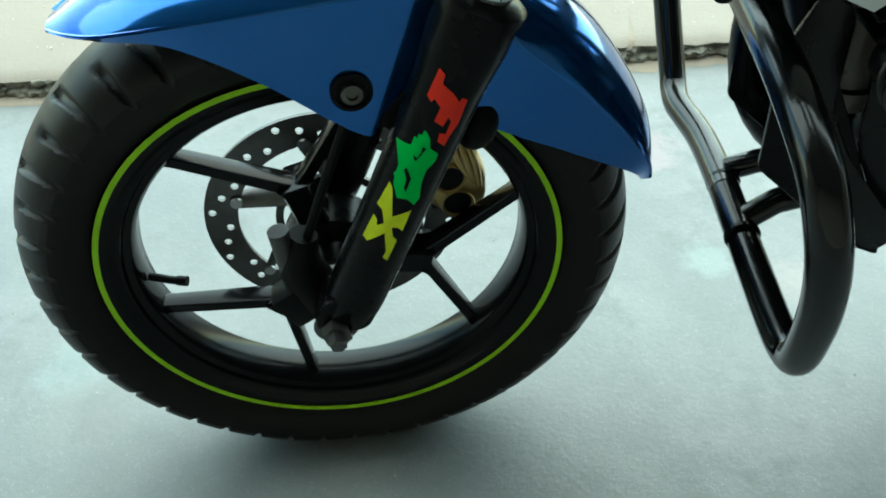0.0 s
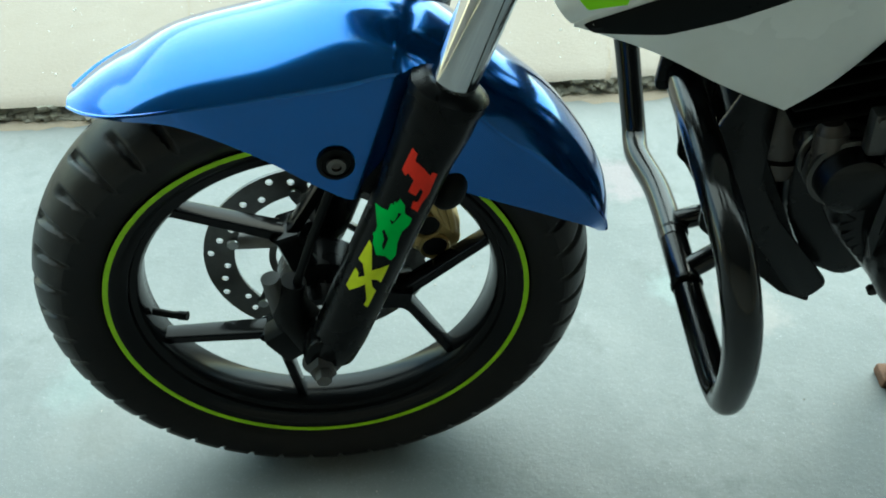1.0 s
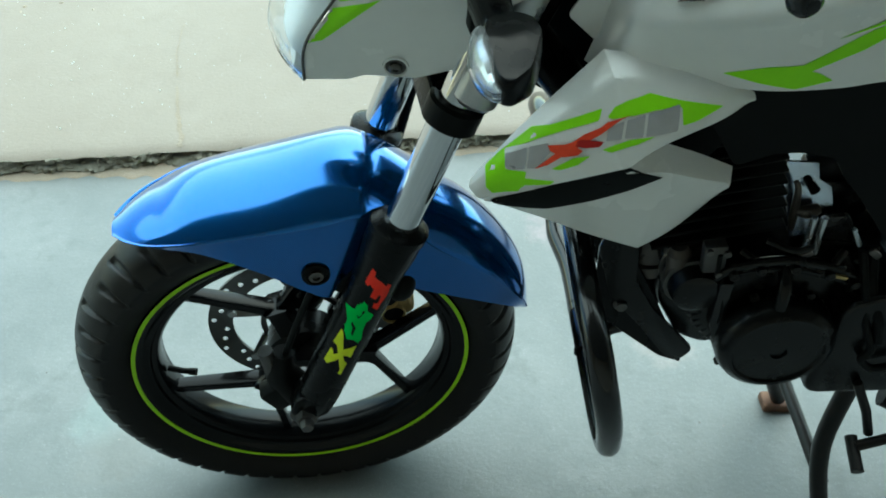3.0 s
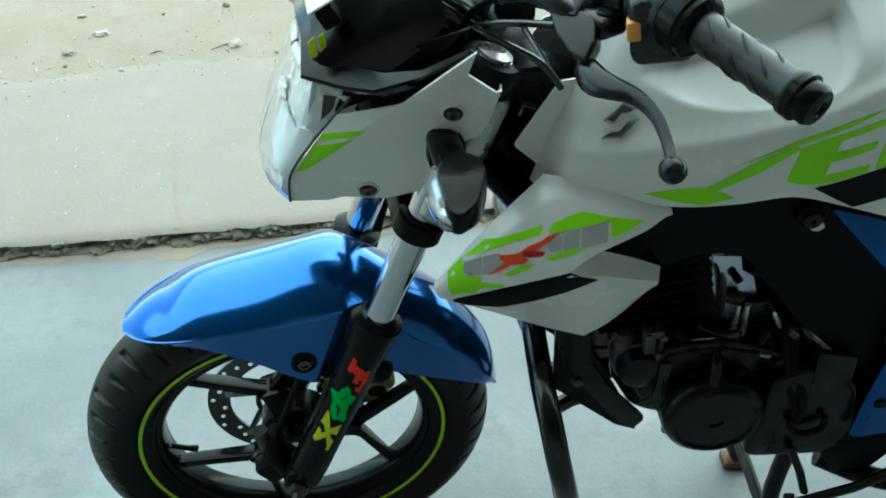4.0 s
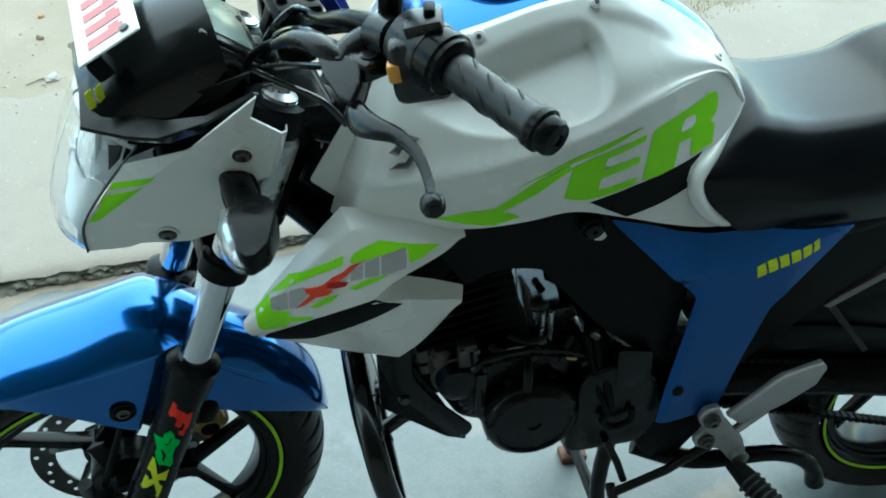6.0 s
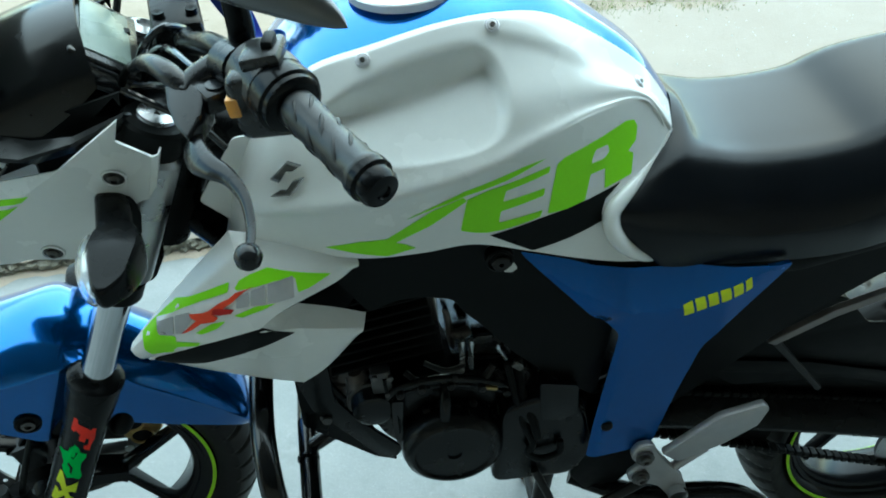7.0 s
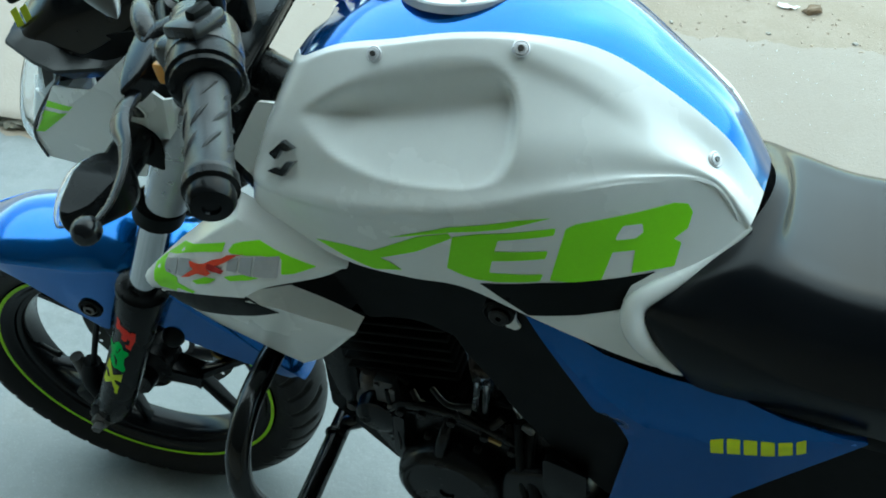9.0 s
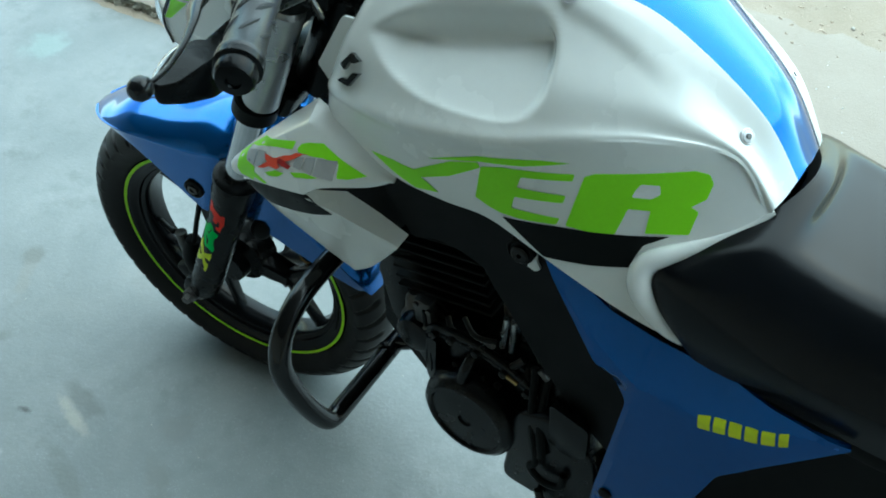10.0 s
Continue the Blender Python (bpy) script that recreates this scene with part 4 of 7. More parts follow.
cowls = []
for s in (-1, 1):
    bm = cowl_body()
    if s < 0:
        cowl_tree = tree_of(bm)
    cowl = part("headlight_cowl", bm if s < 0 else mirrored(bm), WHITE, bike, "pearl white headlight side cowl", STEER, sharp=24)
    cowls.append(cowl)
    rear = [Vector((x, cowl_y(x, z), z)) for x, z in ((0.2695, 0.949), (0.262, 0.915), (0.253, 0.878), (0.244, 0.840))]
    bm = grid_mesh([[p, p + Vector((0.007, 0.004, -0.001)), p + Vector((0.011, 0.020, -0.002))] for p in rear])
    bmesh.ops.recalc_face_normals(bm, faces=bm.faces)
    bm = shell(bm, 0.002, (1, -1, 0))
    part("cowl_flange", bm if s < 0 else mirrored(bm), WHITE, cowl, "", STEER)
    for x, z in ((0.2293, 0.9226), (0.141, 0.8063)):
        at, nv, _, _ = cowl_tree.ray_cast(Vector((x, -1, z)), Vector((0, 1, 0)))
        if nv.y > 0:
            nv = -nv
        at, nv = Vector((at.x, -s * at.y, at.z)), Vector((nv.x, -s * nv.y, nv.z))
        part("cowl_screw_cup", lathe([(0.0100, 0.0015), (0.0110, 0.0030), (0.0125, 0.0025), (0.0130, -0.001)], 28, at, nv, closed=True), WHITE, cowl, "", STEER)
        part("cowl_screw_well", lathe([(0.0102, 0.0), (0.0102, 0.0012), (0, 0.0012)], 24, at, nv), GREY_STEEL, cowl, "", STEER)
        part("cowl_screw", lathe([(0.0068, 0.001), (0.0066, 0.0040), (0.0048, 0.0058), (0.0028, 0.0060), (0.0024, 0.0035), (0, 0.0035)], 18, at, nv), BOLT, cowl, "", STEER)
    # black infill above the cowl
    part("cowl_infill", panel([(0.113, 0.909), (0.180, 0.934), (0.246, 0.995), (0.250, 0.985), (0.252, 1.000), (0.175, 0.975), (0.130, 0.945)], lambda x, z: s * (0.078 + 0.18 * (x - 0.116)), 0.003, 0.02, 0.0), PLASTIC, cowl, "", STEER)
    # turn signal: a stem, a tapering body and a lens that faces forward
    sig = part("turn_signal", plan_slab(rounded([(0.204, s * 0.178), (0.232, s * 0.172), (0.247, s * 0.186), (0.246, s * 0.208), (0.228, s * 0.246), (0.205, s * 0.262), (0.196, s * 0.250), (0.194, s * 0.205)], 0.008, 3), lambda x, y: 0.023 - 0.011 * ease(0.205, 0.265, abs(y)), 0.884), SIGNAL, bike, "black turn signal with a clear lens", STEER)
    part("signal_stem", joined(prism(rounded([(0.204, 0.872), (0.236, 0.870), (0.238, 0.890), (0.230, 0.900), (0.208, 0.901), (0.202, 0.890)], 0.005, 2), s * 0.112, s * 0.182, 0.003)), SIGNAL, sig, "", STEER)
    lens = [[(0.199 - 0.016 * (math.sin(math.pi * u) ** 0.6) * math.cos(v), s * (0.172 + 0.090 * u), 0.884 + 0.003 * (0.5 - u) + 0.0235 * (math.sin(math.pi * min(1, u ** 0.75)) ** 0.7) * math.sin(v)) for v in (-math.pi / 2 + math.pi * k / 14 for k in range(15))] for u in (0.01 + 0.98 * i / 16 for i in range(17))]
    bm = grid_mesh(lens)
    bmesh.ops.recalc_face_normals(bm, faces=bm.faces)
    lens = part("signal_lens", shell(bm, 0.0015, (-1, 0, 0)), SIGNAL_LENS, sig, "clear signal lens", STEER)
    lens.visible_shadow = False
    refl = [[(0.200 - 0.013 * (math.sin(math.pi * u) ** 0.7) * math.cos(v), s * (0.178 + 0.078 * u), 0.884 + 0.018 * (math.sin(math.pi * u ** 0.8) ** 0.8) * math.sin(v) + 0.0015 * math.sin(i * 2.4)) for v in (-math.pi / 2 + math.pi * k / 8 for k in range(9))] for i, u in ((i, 0.01 + 0.98 * i / 9) for i in range(10))]
    bm = grid_mesh(refl)
    bmesh.ops.recalc_face_normals(bm, faces=bm.faces)
    part("signal_reflector", shell(bm, 0.001, (-1, 0, 0)), ALU_BRIGHT, sig, "", STEER, sharp=6)
    part("signal_socket", prism(rounded([(0.203, 0.856), (0.240, 0.842), (0.244, 0.870), (0.240, 0.891), (0.234, 0.896), (0.210, 0.899), (0.204, 0.892)], 0.005, 2), s * 0.100, s * 0.1270, 0.002), PLASTIC, sig, "", STEER)

# visor over the lens: a lip and a hood
hood_net = [
    [(0.172, -0.100, 0.962), (0.195, -0.096, 0.974), (0.215, -0.091, 0.986), (0.233, -0.085, 0.998)],
    [(0.128, -0.094, 0.968), (0.165, -0.088, 0.992), (0.200, -0.080, 1.009), (0.230, -0.070, 1.022)],
    [(0.100, -0.082, 0.972), (0.140, -0.072, 1.002), (0.185, -0.062, 1.024), (0.228, -0.052, 1.037)],
    [(0.101, -0.045, 0.992), (0.130, -0.042, 1.017), (0.178, -0.038, 1.036), (0.226, -0.034, 1.047)],
    [(0.099, 0.0, 0.997), (0.126, 0.0, 1.023), (0.175, 0.0, 1.041), (0.225, 0.0, 1.051)]]
hood_net = hood_net + [[(x, -y, z) for x, y, z in row] for row in hood_net[-2::-1]]
visor = part("visor", sheet(hood_net, 33, 13, 0.004), VISOR, bike, "black visor hood over the headlight", STEER, sharp=30)
lip_rows = [((0.250, -0.108, 0.976), (0.252, -0.104, 0.979)), ((0.200, -0.118, 0.962), (0.202, -0.112, 0.966)), ((0.1514, -0.122, 0.9564), (0.164, -0.105, 0.964)), ((0.1236, -0.112, 0.9585), (0.130, -0.093, 0.970)), ((0.084, -0.090, 0.9645), (0.101, -0.081, 0.973)),
            ((0.090, -0.050, 0.983), (0.103, -0.044, 0.993)), ((0.089, 0.0, 0.988), (0.101, 0.0, 0.998))]
lip_rows = [[Vector((o[0] + 0.010, o[1] * 0.93, o[2] - 0.014)), Vector((o[0] - 0.001, o[1], o[2] - 0.004)), Vector(o), Vector(i), Vector((i[0] + 0.006, i[1] * 0.96, i[2] - 0.004))] for o, i in lip_rows]
lip_rows = lip_rows + [[Vector((p.x, -p.y, p.z)) for p in row] for row in lip_rows[-2::-1]]
bm = grid_mesh([[a.lerp(b, k / 3) for a, b in zip(r0, r1)] for r0, r1 in zip(lip_rows, lip_rows[1:]) for k in range(3)] + [lip_rows[-1]])
bmesh.ops.recalc_face_normals(bm, faces=bm.faces)
part("visor_lip", shell(bm, 0.003, (0, 0, 1)), VISOR, visor, "glossy black lip of the visor", STEER, sharp=20)
for k in (0, 1):
    part("visor_sticker", panel([(0.0965 + 0.010 * k, 0.974 + 0.003 * k), (0.1035 + 0.010 * k, 0.9765 + 0.003 * k), (0.1020 + 0.010 * k, 0.997 + 0.003 * k), (0.0950 + 0.010 * k, 0.992 + 0.003 * k)], lambda x, z: -0.079 + 0.2 * (x - 0.1), 0.001, 0.02, 0), YELLOW, visor, "small yellow-green sticker", STEER)

# white board with red writing on the visor
board_m = STEER @ Matrix.Translation((0.128, 0.0, 1.046)) @ Euler((0, radians(-27), 0)).to_matrix().to_4x4()
board = part("number_board", block((0.068, 0.20, 0.0025), (0, 0, 0), (0, 0, 0), 0.001, 1), PLATE, bike, "white board with a row of red bars", board_m)
for k in range(6):
    part("red_bar", block((0.040, 0.016, 0.0006), (0, -0.075 + 0.029 * k, 0.0016), (0, 0, 0), 0.0), FADED_RED, board, "", board_m)
    part("red_bar", block((0.012, 0.008, 0.0006), (0.01, -0.064 + 0.029 * k, 0.0016), (0, 0, 0), 0.0), FADED_RED, board, "", board_m)
for y in (-0.085, 0.085):
    part("board_screw", lathe([(0.005, 0), (0.005, 0.003), (0, 0.004)], 12, (0.02, y, 0.0012), (0, 0, 1)), BOLT, board, "", board_m)
    part("board_clip", block((0.02, 0.03, 0.022), (-0.02, y, -0.014), (0, 0, 0), 0.004), PLASTIC, board, "", board_m)

# instruments
dash_m = STEER @ Matrix.Translation((0.240, 0.0, 1.004)) @ Euler((0, radians(37), 0)).to_matrix().to_4x4()
dash = part("instrument_panel", block((0.080, 0.136, 0.030), (0, 0, -0.010), (0, 0, 0), 0.010, 3), GLOSS, bike, "black instrument panel with a grey display", dash_m)
part("display_bezel", block((0.074, 0.128, 0.006), (0, 0, 0.006), (0, 0, 0), 0.003), SWITCH, dash, "", dash_m)
part("display", block((0.052, 0.106, 0.003), (0, 0, 0.0095), (0, 0, 0), 0.001), LCD, dash, "grey-green liquid crystal display", dash_m)
part("ignition_lock", joined(lathe([(0.024, -0.04), (0.024, 0), (0.021, 0.006), (0.019, 0.008), (0.017, 0.006), (0, 0.006)], 28, (0.277, -0.005, 0.970), (RAKE, 0, 1))), PLASTIC, bike, "round ignition lock", STEER)
part("lock_ring", lathe([(0.0125, 0), (0.0125, 0.004), (0.009, 0.006), (0, 0.006)], 24, (0.2805, -0.005, 0.9785), (RAKE, 0, 1)), GREY_STEEL, bike, "", STEER)
key = part("ignition_key", block((0.003, 0.022, 0.034), (0.292, -0.005, 1.008), (0, 22, 0), 0.001), PLASTIC, bike, "black-headed key in the ignition lock", STEER)
part("key_blade", block((0.0022, 0.008, 0.016), (0.2845, -0.005, 0.988), (0, 22, 0), 0.0004), CHROME, key, "", STEER)

# handlebar with grips, levers, switches and mirrors
def mirror_width(u):
    """Rounded at the stem's end, tapering to a point at the outer end."""
    return math.sin(math.pi * u) ** 0.6 if u < 0.5 else (2 - 2 * u) ** 0.7


for s in (-1, 1):
    p = lambda x, y, z: (x, y * s, z)
    bar = part("handlebar", tube([p(0.318, 0.0, 1.025), p(0.320, 0.05, 1.026), p(0.326, 0.10, 1.040), p(0.345, 0.17, 1.072), p(0.372, 0.235, 1.080), p(0.400, 0.305, 1.075), p(0.424, 0.370, 1.068)], 0.0112, 16, 6), SATIN, bike, "black tubular handlebar", STEER)
    g0, g1 = Vector(p(0.391, 0.282, 1.077)), Vector(p(0.429, 0.382, 1.067))
    gd = g1 - g0
    grip = part("grip", tube([g0 + gd * f for f in (0, 0.02, 0.06, 0.08, 0.5, 0.9, 0.93, 0.97, 1.0)], [0.019, 0.021, 0.021, 0.0165, 0.0158, 0.0165, 0.0185, 0.0185, 0.017], 24), GRIP_RUBBER, bike, "ribbed black rubber grip", STEER)
    gdir = gd.normalized()
    gu = gdir.orthogonal().normalized()
    gv = gdir.cross(gu)
    for i in range(3):
        for j in range(6):
            a = 2 * math.pi * (j + 0.5 * (i % 2)) / 6
            rr = [g0 + gd * (0.13 + 0.245 * i + 0.052 * k) + 0.0152 * (math.cos(a + 0.26 * k) * gu + math.sin(a + 0.26 * k) * gv) for k in range(5)]
            part("grip_slot", tube(rr, [0.0005, 0.0021, 0.0024, 0.0021, 0.0005], 6), SLOT, grip, "", STEER)
    part("bar_end", lathe([(0.0165, 0), (0.0188, 0.001), (0.0188, 0.007), (0.0160, 0.009), (0.0160, 0.017), (0.0138, 0.021), (0.006, 0.0225), (0.005, 0.0205), (0, 0.0205)], 24, g1 - gdir * 0.004, gdir), SIGNAL, grip, "black bar end plug", STEER)
    sw = part("switch_box", tube([g0 - gdir * 0.058, g0 - gdir * 0.054, g0 - gdir * 0.026, g0 - gdir * 0.018, g0 - gdir * 0.016], [0.020, 0.027, 0.029, 0.028, 0.024], 24), SWITCH, bike, "black handlebar switch box", STEER)
    part("switch_flange", lathe([(0.022, -0.018), (0.0275, -0.017), (0.0285, -0.008), (0.0285, 0.0), (0.026, 0.002), (0.0255, 0.006), (0.022, 0.009), (0.0165, 0.010)], 32, g0, gdir), SIGNAL, sw, "", STEER)
    c = g0 - gdir * 0.030
    part("switch_body", block((0.052, 0.044, 0.060), (c.x - 0.004, c.y, c.z - 0.012), (0, -10, 21 * s), 0.010, 3), SWITCH, sw, "", STEER)
    part("switch_top", block((0.034, 0.036, 0.014), (c.x - 0.002, c.y, c.z + 0.026), (0, -14, 21 * s), 0.005, 2), SWITCH, sw, "", STEER)
    part("switch_rocker", block((0.010, 0.020, 0.010), (c.x + 0.003, c.y, c.z + 0.036), (0, 0, 21 * s), 0.003, 2), PLASTIC, sw, "", STEER)
    part("horn_button", block((0.012, 0.016, 0.018), (c.x - 0.030, c.y + 0.006 * s, c.z - 0.012), (0, -10, 21 * s), 0.003, 2), AMBER, sw, "amber switch button", STEER)
    perch = part("lever_perch", joined(tube([p(0.352, 0.205, 1.076), p(0.362, 0.228, 1.080)], 0.0185, 20), block((0.032, 0.034, 0.020), p(0.338, 0.222, 1.0575), (0, 0, -20 * s), 0.005), tube([p(0.345, 0.20, 1.066), p(0.325, 0.205, 1.060), p(0.315, 0.215, 1.054)], [0.016, 0.014, 0.012], 14, 3)), GRAPHITE, bike, "grey cast lever perch", STEER)
    part("perch_screw", lathe([(0.008, 0), (0.008, 0.003), (0, 0.0035)], 16, p(0.338, 0.2276, 1.0665), (0, 0, 1)), GRAPHITE, perch, "", STEER)
    wedge = [Vector(p(x, y, z)) for x, y, z in ((0.2975, 0.199, 1.061), (0.307, 0.197, 1.069), (0.3290, 0.2315, 1.067), (0.3225, 0.252, 1.056), (0.3085, 0.268, 1.0465), (0.3005, 0.250, 1.0475), (0.2960, 0.225, 1.054))]
    bm = bmesh.new()
    f = bm.faces.new([bm.verts.new(q) for q in wedge])
    ex = bmesh.ops.extrude_face_region(bm, geom=[f])
    bmesh.ops.translate(bm, verts=[v for v in ex["geom"] if isinstance(v, bmesh.types.BMVert)], vec=(0.010, 0.010 * -s, -0.016))
    bmesh.ops.recalc_face_normals(bm, faces=bm.faces)
    bmesh.ops.bevel(bm, geom=bm.edges[:], offset=0.0035, segments=3, affect="EDGES", profile=0.5)
    part("lever_boot", bm, GRAPHITE, perch, "grey rubber lever boot", STEER)
    part("cable_boot", tube([p(0.318, 0.214, 1.058), p(0.303, 0.194, 1.066), p(0.288, 0.165, 1.062), p(0.272, 0.140, 1.045)], [0.009, 0.010, 0.008, 0.0045], 14, 4), SWITCH, perch, "black rubber cable boot", STEER)
    lever = part("lever", joined(tube([p(0.316, 0.245, 1.034), p(0.3125, 0.262, 1.036), p(0.3145, 0.281, 1.036), p(0.322, 0.298, 1.0385), p(0.3335, 0.316, 1.040), p(0.3415, 0.340, 1.036), p(0.3415, 0.365, 1.028), p(0.337, 0.384, 1.024)], [0.007, 0.0115, 0.0125, 0.0100, 0.0070, 0.0052, 0.0045, 0.0044], 14, 6, flat=0.5),
                 lathe([(0, -0.0105), (0.0055, -0.0095), (0.0092, -0.0055), (0.0106, 0.0), (0.0092, 0.0055), (0.0055, 0.0095), (0, 0.0105)], 22, p(0.335, 0.392, 1.024), (0.1, -s, 0))), GRAPHITE, bike, "dark grey clutch lever with a ball end" if s < 0 else "dark grey brake lever with a ball end", STEER)
    part("clutch_cable" if s < 0 else "brake_line", tube([p(0.325, 0.205, 1.055), p(0.300, 0.160, 1.048), p(0.270, 0.10, 1.025), p(0.250, 0.05, 0.96), p(0.265, 0.03, 0.86)], 0.0042, 10, 6), PLASTIC, bike, "", STEER)
    # mirror on a bent stem
    stem = part("mirror", tube([p(0.366, 0.200, 1.080), p(0.368, 0.200, 1.102), p(0.362, 0.206, 1.150), p(0.350, 0.245, 1.195), p(0.332, 0.305, 1.236)], [0.011, 0.0115, 0.0095, 0.0065, 0.0065], 14, 6), SATIN, bike, "black mirror on a bent stem", STEER)
    shellm = [[(0.300 + 0.115 * u + 0.030 * mirror_width(u) * math.cos(v), s * (0.300 + 0.106 * u), 1.250 - 0.049 * u + 0.025 * mirror_width(u) * math.sin(v)) for v in (2 * math.pi * k / 32 for k in range(32))] for u in (0.002 + 0.996 * i / 24 for i in range(25))]
    bmm = grid_mesh(shellm, close_v=True)
    bmm.faces.ensure_lookup_table()
    bmesh.ops.holes_fill(bmm, edges=[e for e in bmm.edges if e.is_boundary], sides=0)
    bmesh.ops.recalc_face_normals(bmm, faces=bmm.faces)
    part("mirror_housing", bmm, MIRROR_SHELL, stem, "dark satin mirror housing", STEER)
part("bar_clamp", joined(block((0.05, 0.13, 0.030), (0.318, 0, 1.028), (0, 0, 0), 0.008, 2), block((0.04, 0.03, 0.05), (0.314, -0.045, 1.0), (0, 0, 0), 0.006), block((0.04, 0.03, 0.05), (0.314, 0.045, 1.0), (0, 0, 0), 0.006)), SATIN, bike, "black handlebar clamp", STEER)
for s in (-1, 1):
    for dx in (-0.016, 0.016):
        part("clamp_bolt", lathe([(0.006, 0), (0.006, 0.006), (0.003, 0.006), (0, 0.004)], 12, (0.318 + dx, 0.045 * s, 1.042), (0, 0, 1)), PLASTIC, bike, "", STEER)
part("brake_reservoir", joined(tube([(0.362, 0.150, 1.085), (0.362, 0.150, 1.125)], 0.022, 20), tube([(0.362, 0.150, 1.125), (0.362, 0.150, 1.133)], 0.0245, 20)), PLASTIC, bike, "black brake fluid reservoir", STEER)
part("wiring_loom", joined(*[tube([(0.240 + 0.006 * k, -0.060 + 0.02 * k, 1.00), (0.262, -0.05 + 0.02 * k, 0.95 - 0.01 * k), (0.285, -0.05 + 0.015 * k, 0.90), (0.31, -0.03, 0.84)], 0.005, 8, 6) for k in range(5)]), PLASTIC, bike, "", STEER)

# cables looping from the switches past the lock into the headlight
for pts in ([(0.352, -0.225, 1.052), (0.325, -0.165, 1.050), (0.305, -0.105, 1.040), (0.285, -0.060, 1.008), (0.270, -0.045, 0.955)], [(0.350, -0.215, 1.045), (0.318, -0.150, 1.020), (0.292, -0.100, 1.000), (0.265, -0.070, 0.985)],
            [(0.330, -0.060, 1.032), (0.305, -0.085, 1.052), (0.282, -0.080, 1.030), (0.270, -0.050, 0.985)], [(0.255, -0.098, 1.000), (0.285, -0.112, 0.985), (0.318, -0.128, 0.968), (0.340, -0.135, 0.940)]):
    part("cable", tube(pts, 0.0038, 10, 6), GLOSS, bike, "black handlebar cable", STEER)

# -- steering head and frame
part("frame", joined(tube([(0.235, 0, 0.76), (0.303, 0, 0.915)], 0.036, 20),
     tube([(0.30, 0, 0.90), (0.42, 0, 0.86), (0.62, 0, 0.80), (0.74, 0, 0.70), (0.78, 0, 0.45), (0.79, 0, 0.34)], [0.034, 0.034, 0.03, 0.03, 0.03, 0.028], 16, 5),
     tube([(0.27, 0, 0.79), (0.34, 0, 0.70), (0.41, 0, 0.56), (0.47, 0, 0.40)], 0.024, 16, 5),
     *[tube([(0.70, s * 0.06, 0.78), (0.90, s * 0.10, 0.77), (1.10, s * 0.11, 0.80), (1.35, s * 0.10, 0.88)], 0.014, 12, 5) for s in (-1, 1)],
     *[tube([(0.80, s * 0.09, 0.50), (0.95, s * 0.105, 0.62), (1.10, s * 0.11, 0.72), (1.2, s * 0.11, 0.82)], 0.014, 12, 5) for s in (-1, 1)],
     block((0.10, 0.17, 0.18), (0.80, 0, 0.43), (0, 8, 0), 0.015)), SATIN, bike, "satin black steel frame")

# -- fuel tank
# stations: lower edge, crease, rim under the blue strip, edge of the strip, middle of the top
stations = [
    ((0.322, -0.070, 0.800), (0.338, -0.078, 0.866), (0.378, -0.060, 0.970), (0.384, -0.052, 0.984), (0.392, 0.992)),
    ((0.345, -0.112, 0.806), (0.358, -0.122, 0.873), (0.400, -0.094, 0.985), (0.406, -0.082, 0.998), (0.410, 1.010)),
    ((0.405, -0.134, 0.816), (0.410, -0.146, 0.886), (0.440, -0.096, 1.006), (0.442, -0.083, 1.018), (0.445, 1.034)),
    ((0.475, -0.149, 0.817), (0.480, -0.162, 0.903), (0.490, -0.096, 1.022), (0.494, -0.082, 1.034), (0.498, 1.054)),
    ((0.535, -0.153, 0.823), (0.540, -0.165, 0.919), (0.548, -0.092, 1.038), (0.552, -0.078, 1.050), (0.555, 1.066)),
    ((0.590, -0.157, 0.834), (0.600, -0.161, 0.937), (0.608, -0.086, 1.046), (0.610, -0.070, 1.056), (0.612, 1.068)),
    ((0.650, -0.157, 0.820), (0.660, -0.143, 0.956), (0.666, -0.078, 1.032), (0.668, -0.054, 1.046), (0.668, 1.058)),
    ((0.710, -0.151, 0.799), (0.722, -0.112, 0.964), (0.726, -0.066, 1.000), (0.728, -0.042, 1.014), (0.728, 1.024)),
    ((0.762, -0.144, 0.783), (0.782, -0.078, 0.952), (0.786, -0.056, 0.958), (0.788, -0.035, 0.972), (0.790, 0.980)),
    ((0.808, -0.138, 0.776), (0.822, -0.068, 0.900), (0.828, -0.048, 0.914), (0.830, -0.030, 0.922), (0.832, 0.928))]
tank_net = []
for lo, cr, ri, ed, (tx, tz) in stations:
    lo, cr, ri, ed = Vector(lo), Vector(cr), Vector(ri), Vector(ed)
    tank_net.append([lo, lo.lerp(cr, 0.5) + Vector((0, 0.0004, 0)), lo.lerp(cr, 0.80) + Vector((0, 0.0006, 0)), cr, cr.lerp(ri, 0.16) + Vector((0, -0.001, 0.001)), cr.lerp(ri, 0.5) + Vector((0, -0.006, 0.003)), ri, ed, (ed + Vector((tx, 0, tz))) / 2 + Vector((0, 0, 0.004)), Vector((tx, 0, tz))])
TM = 145
CREASE, RIM, EDGE = 48, 96, 112
tank_pts = surf(tank_net, 220, TM)


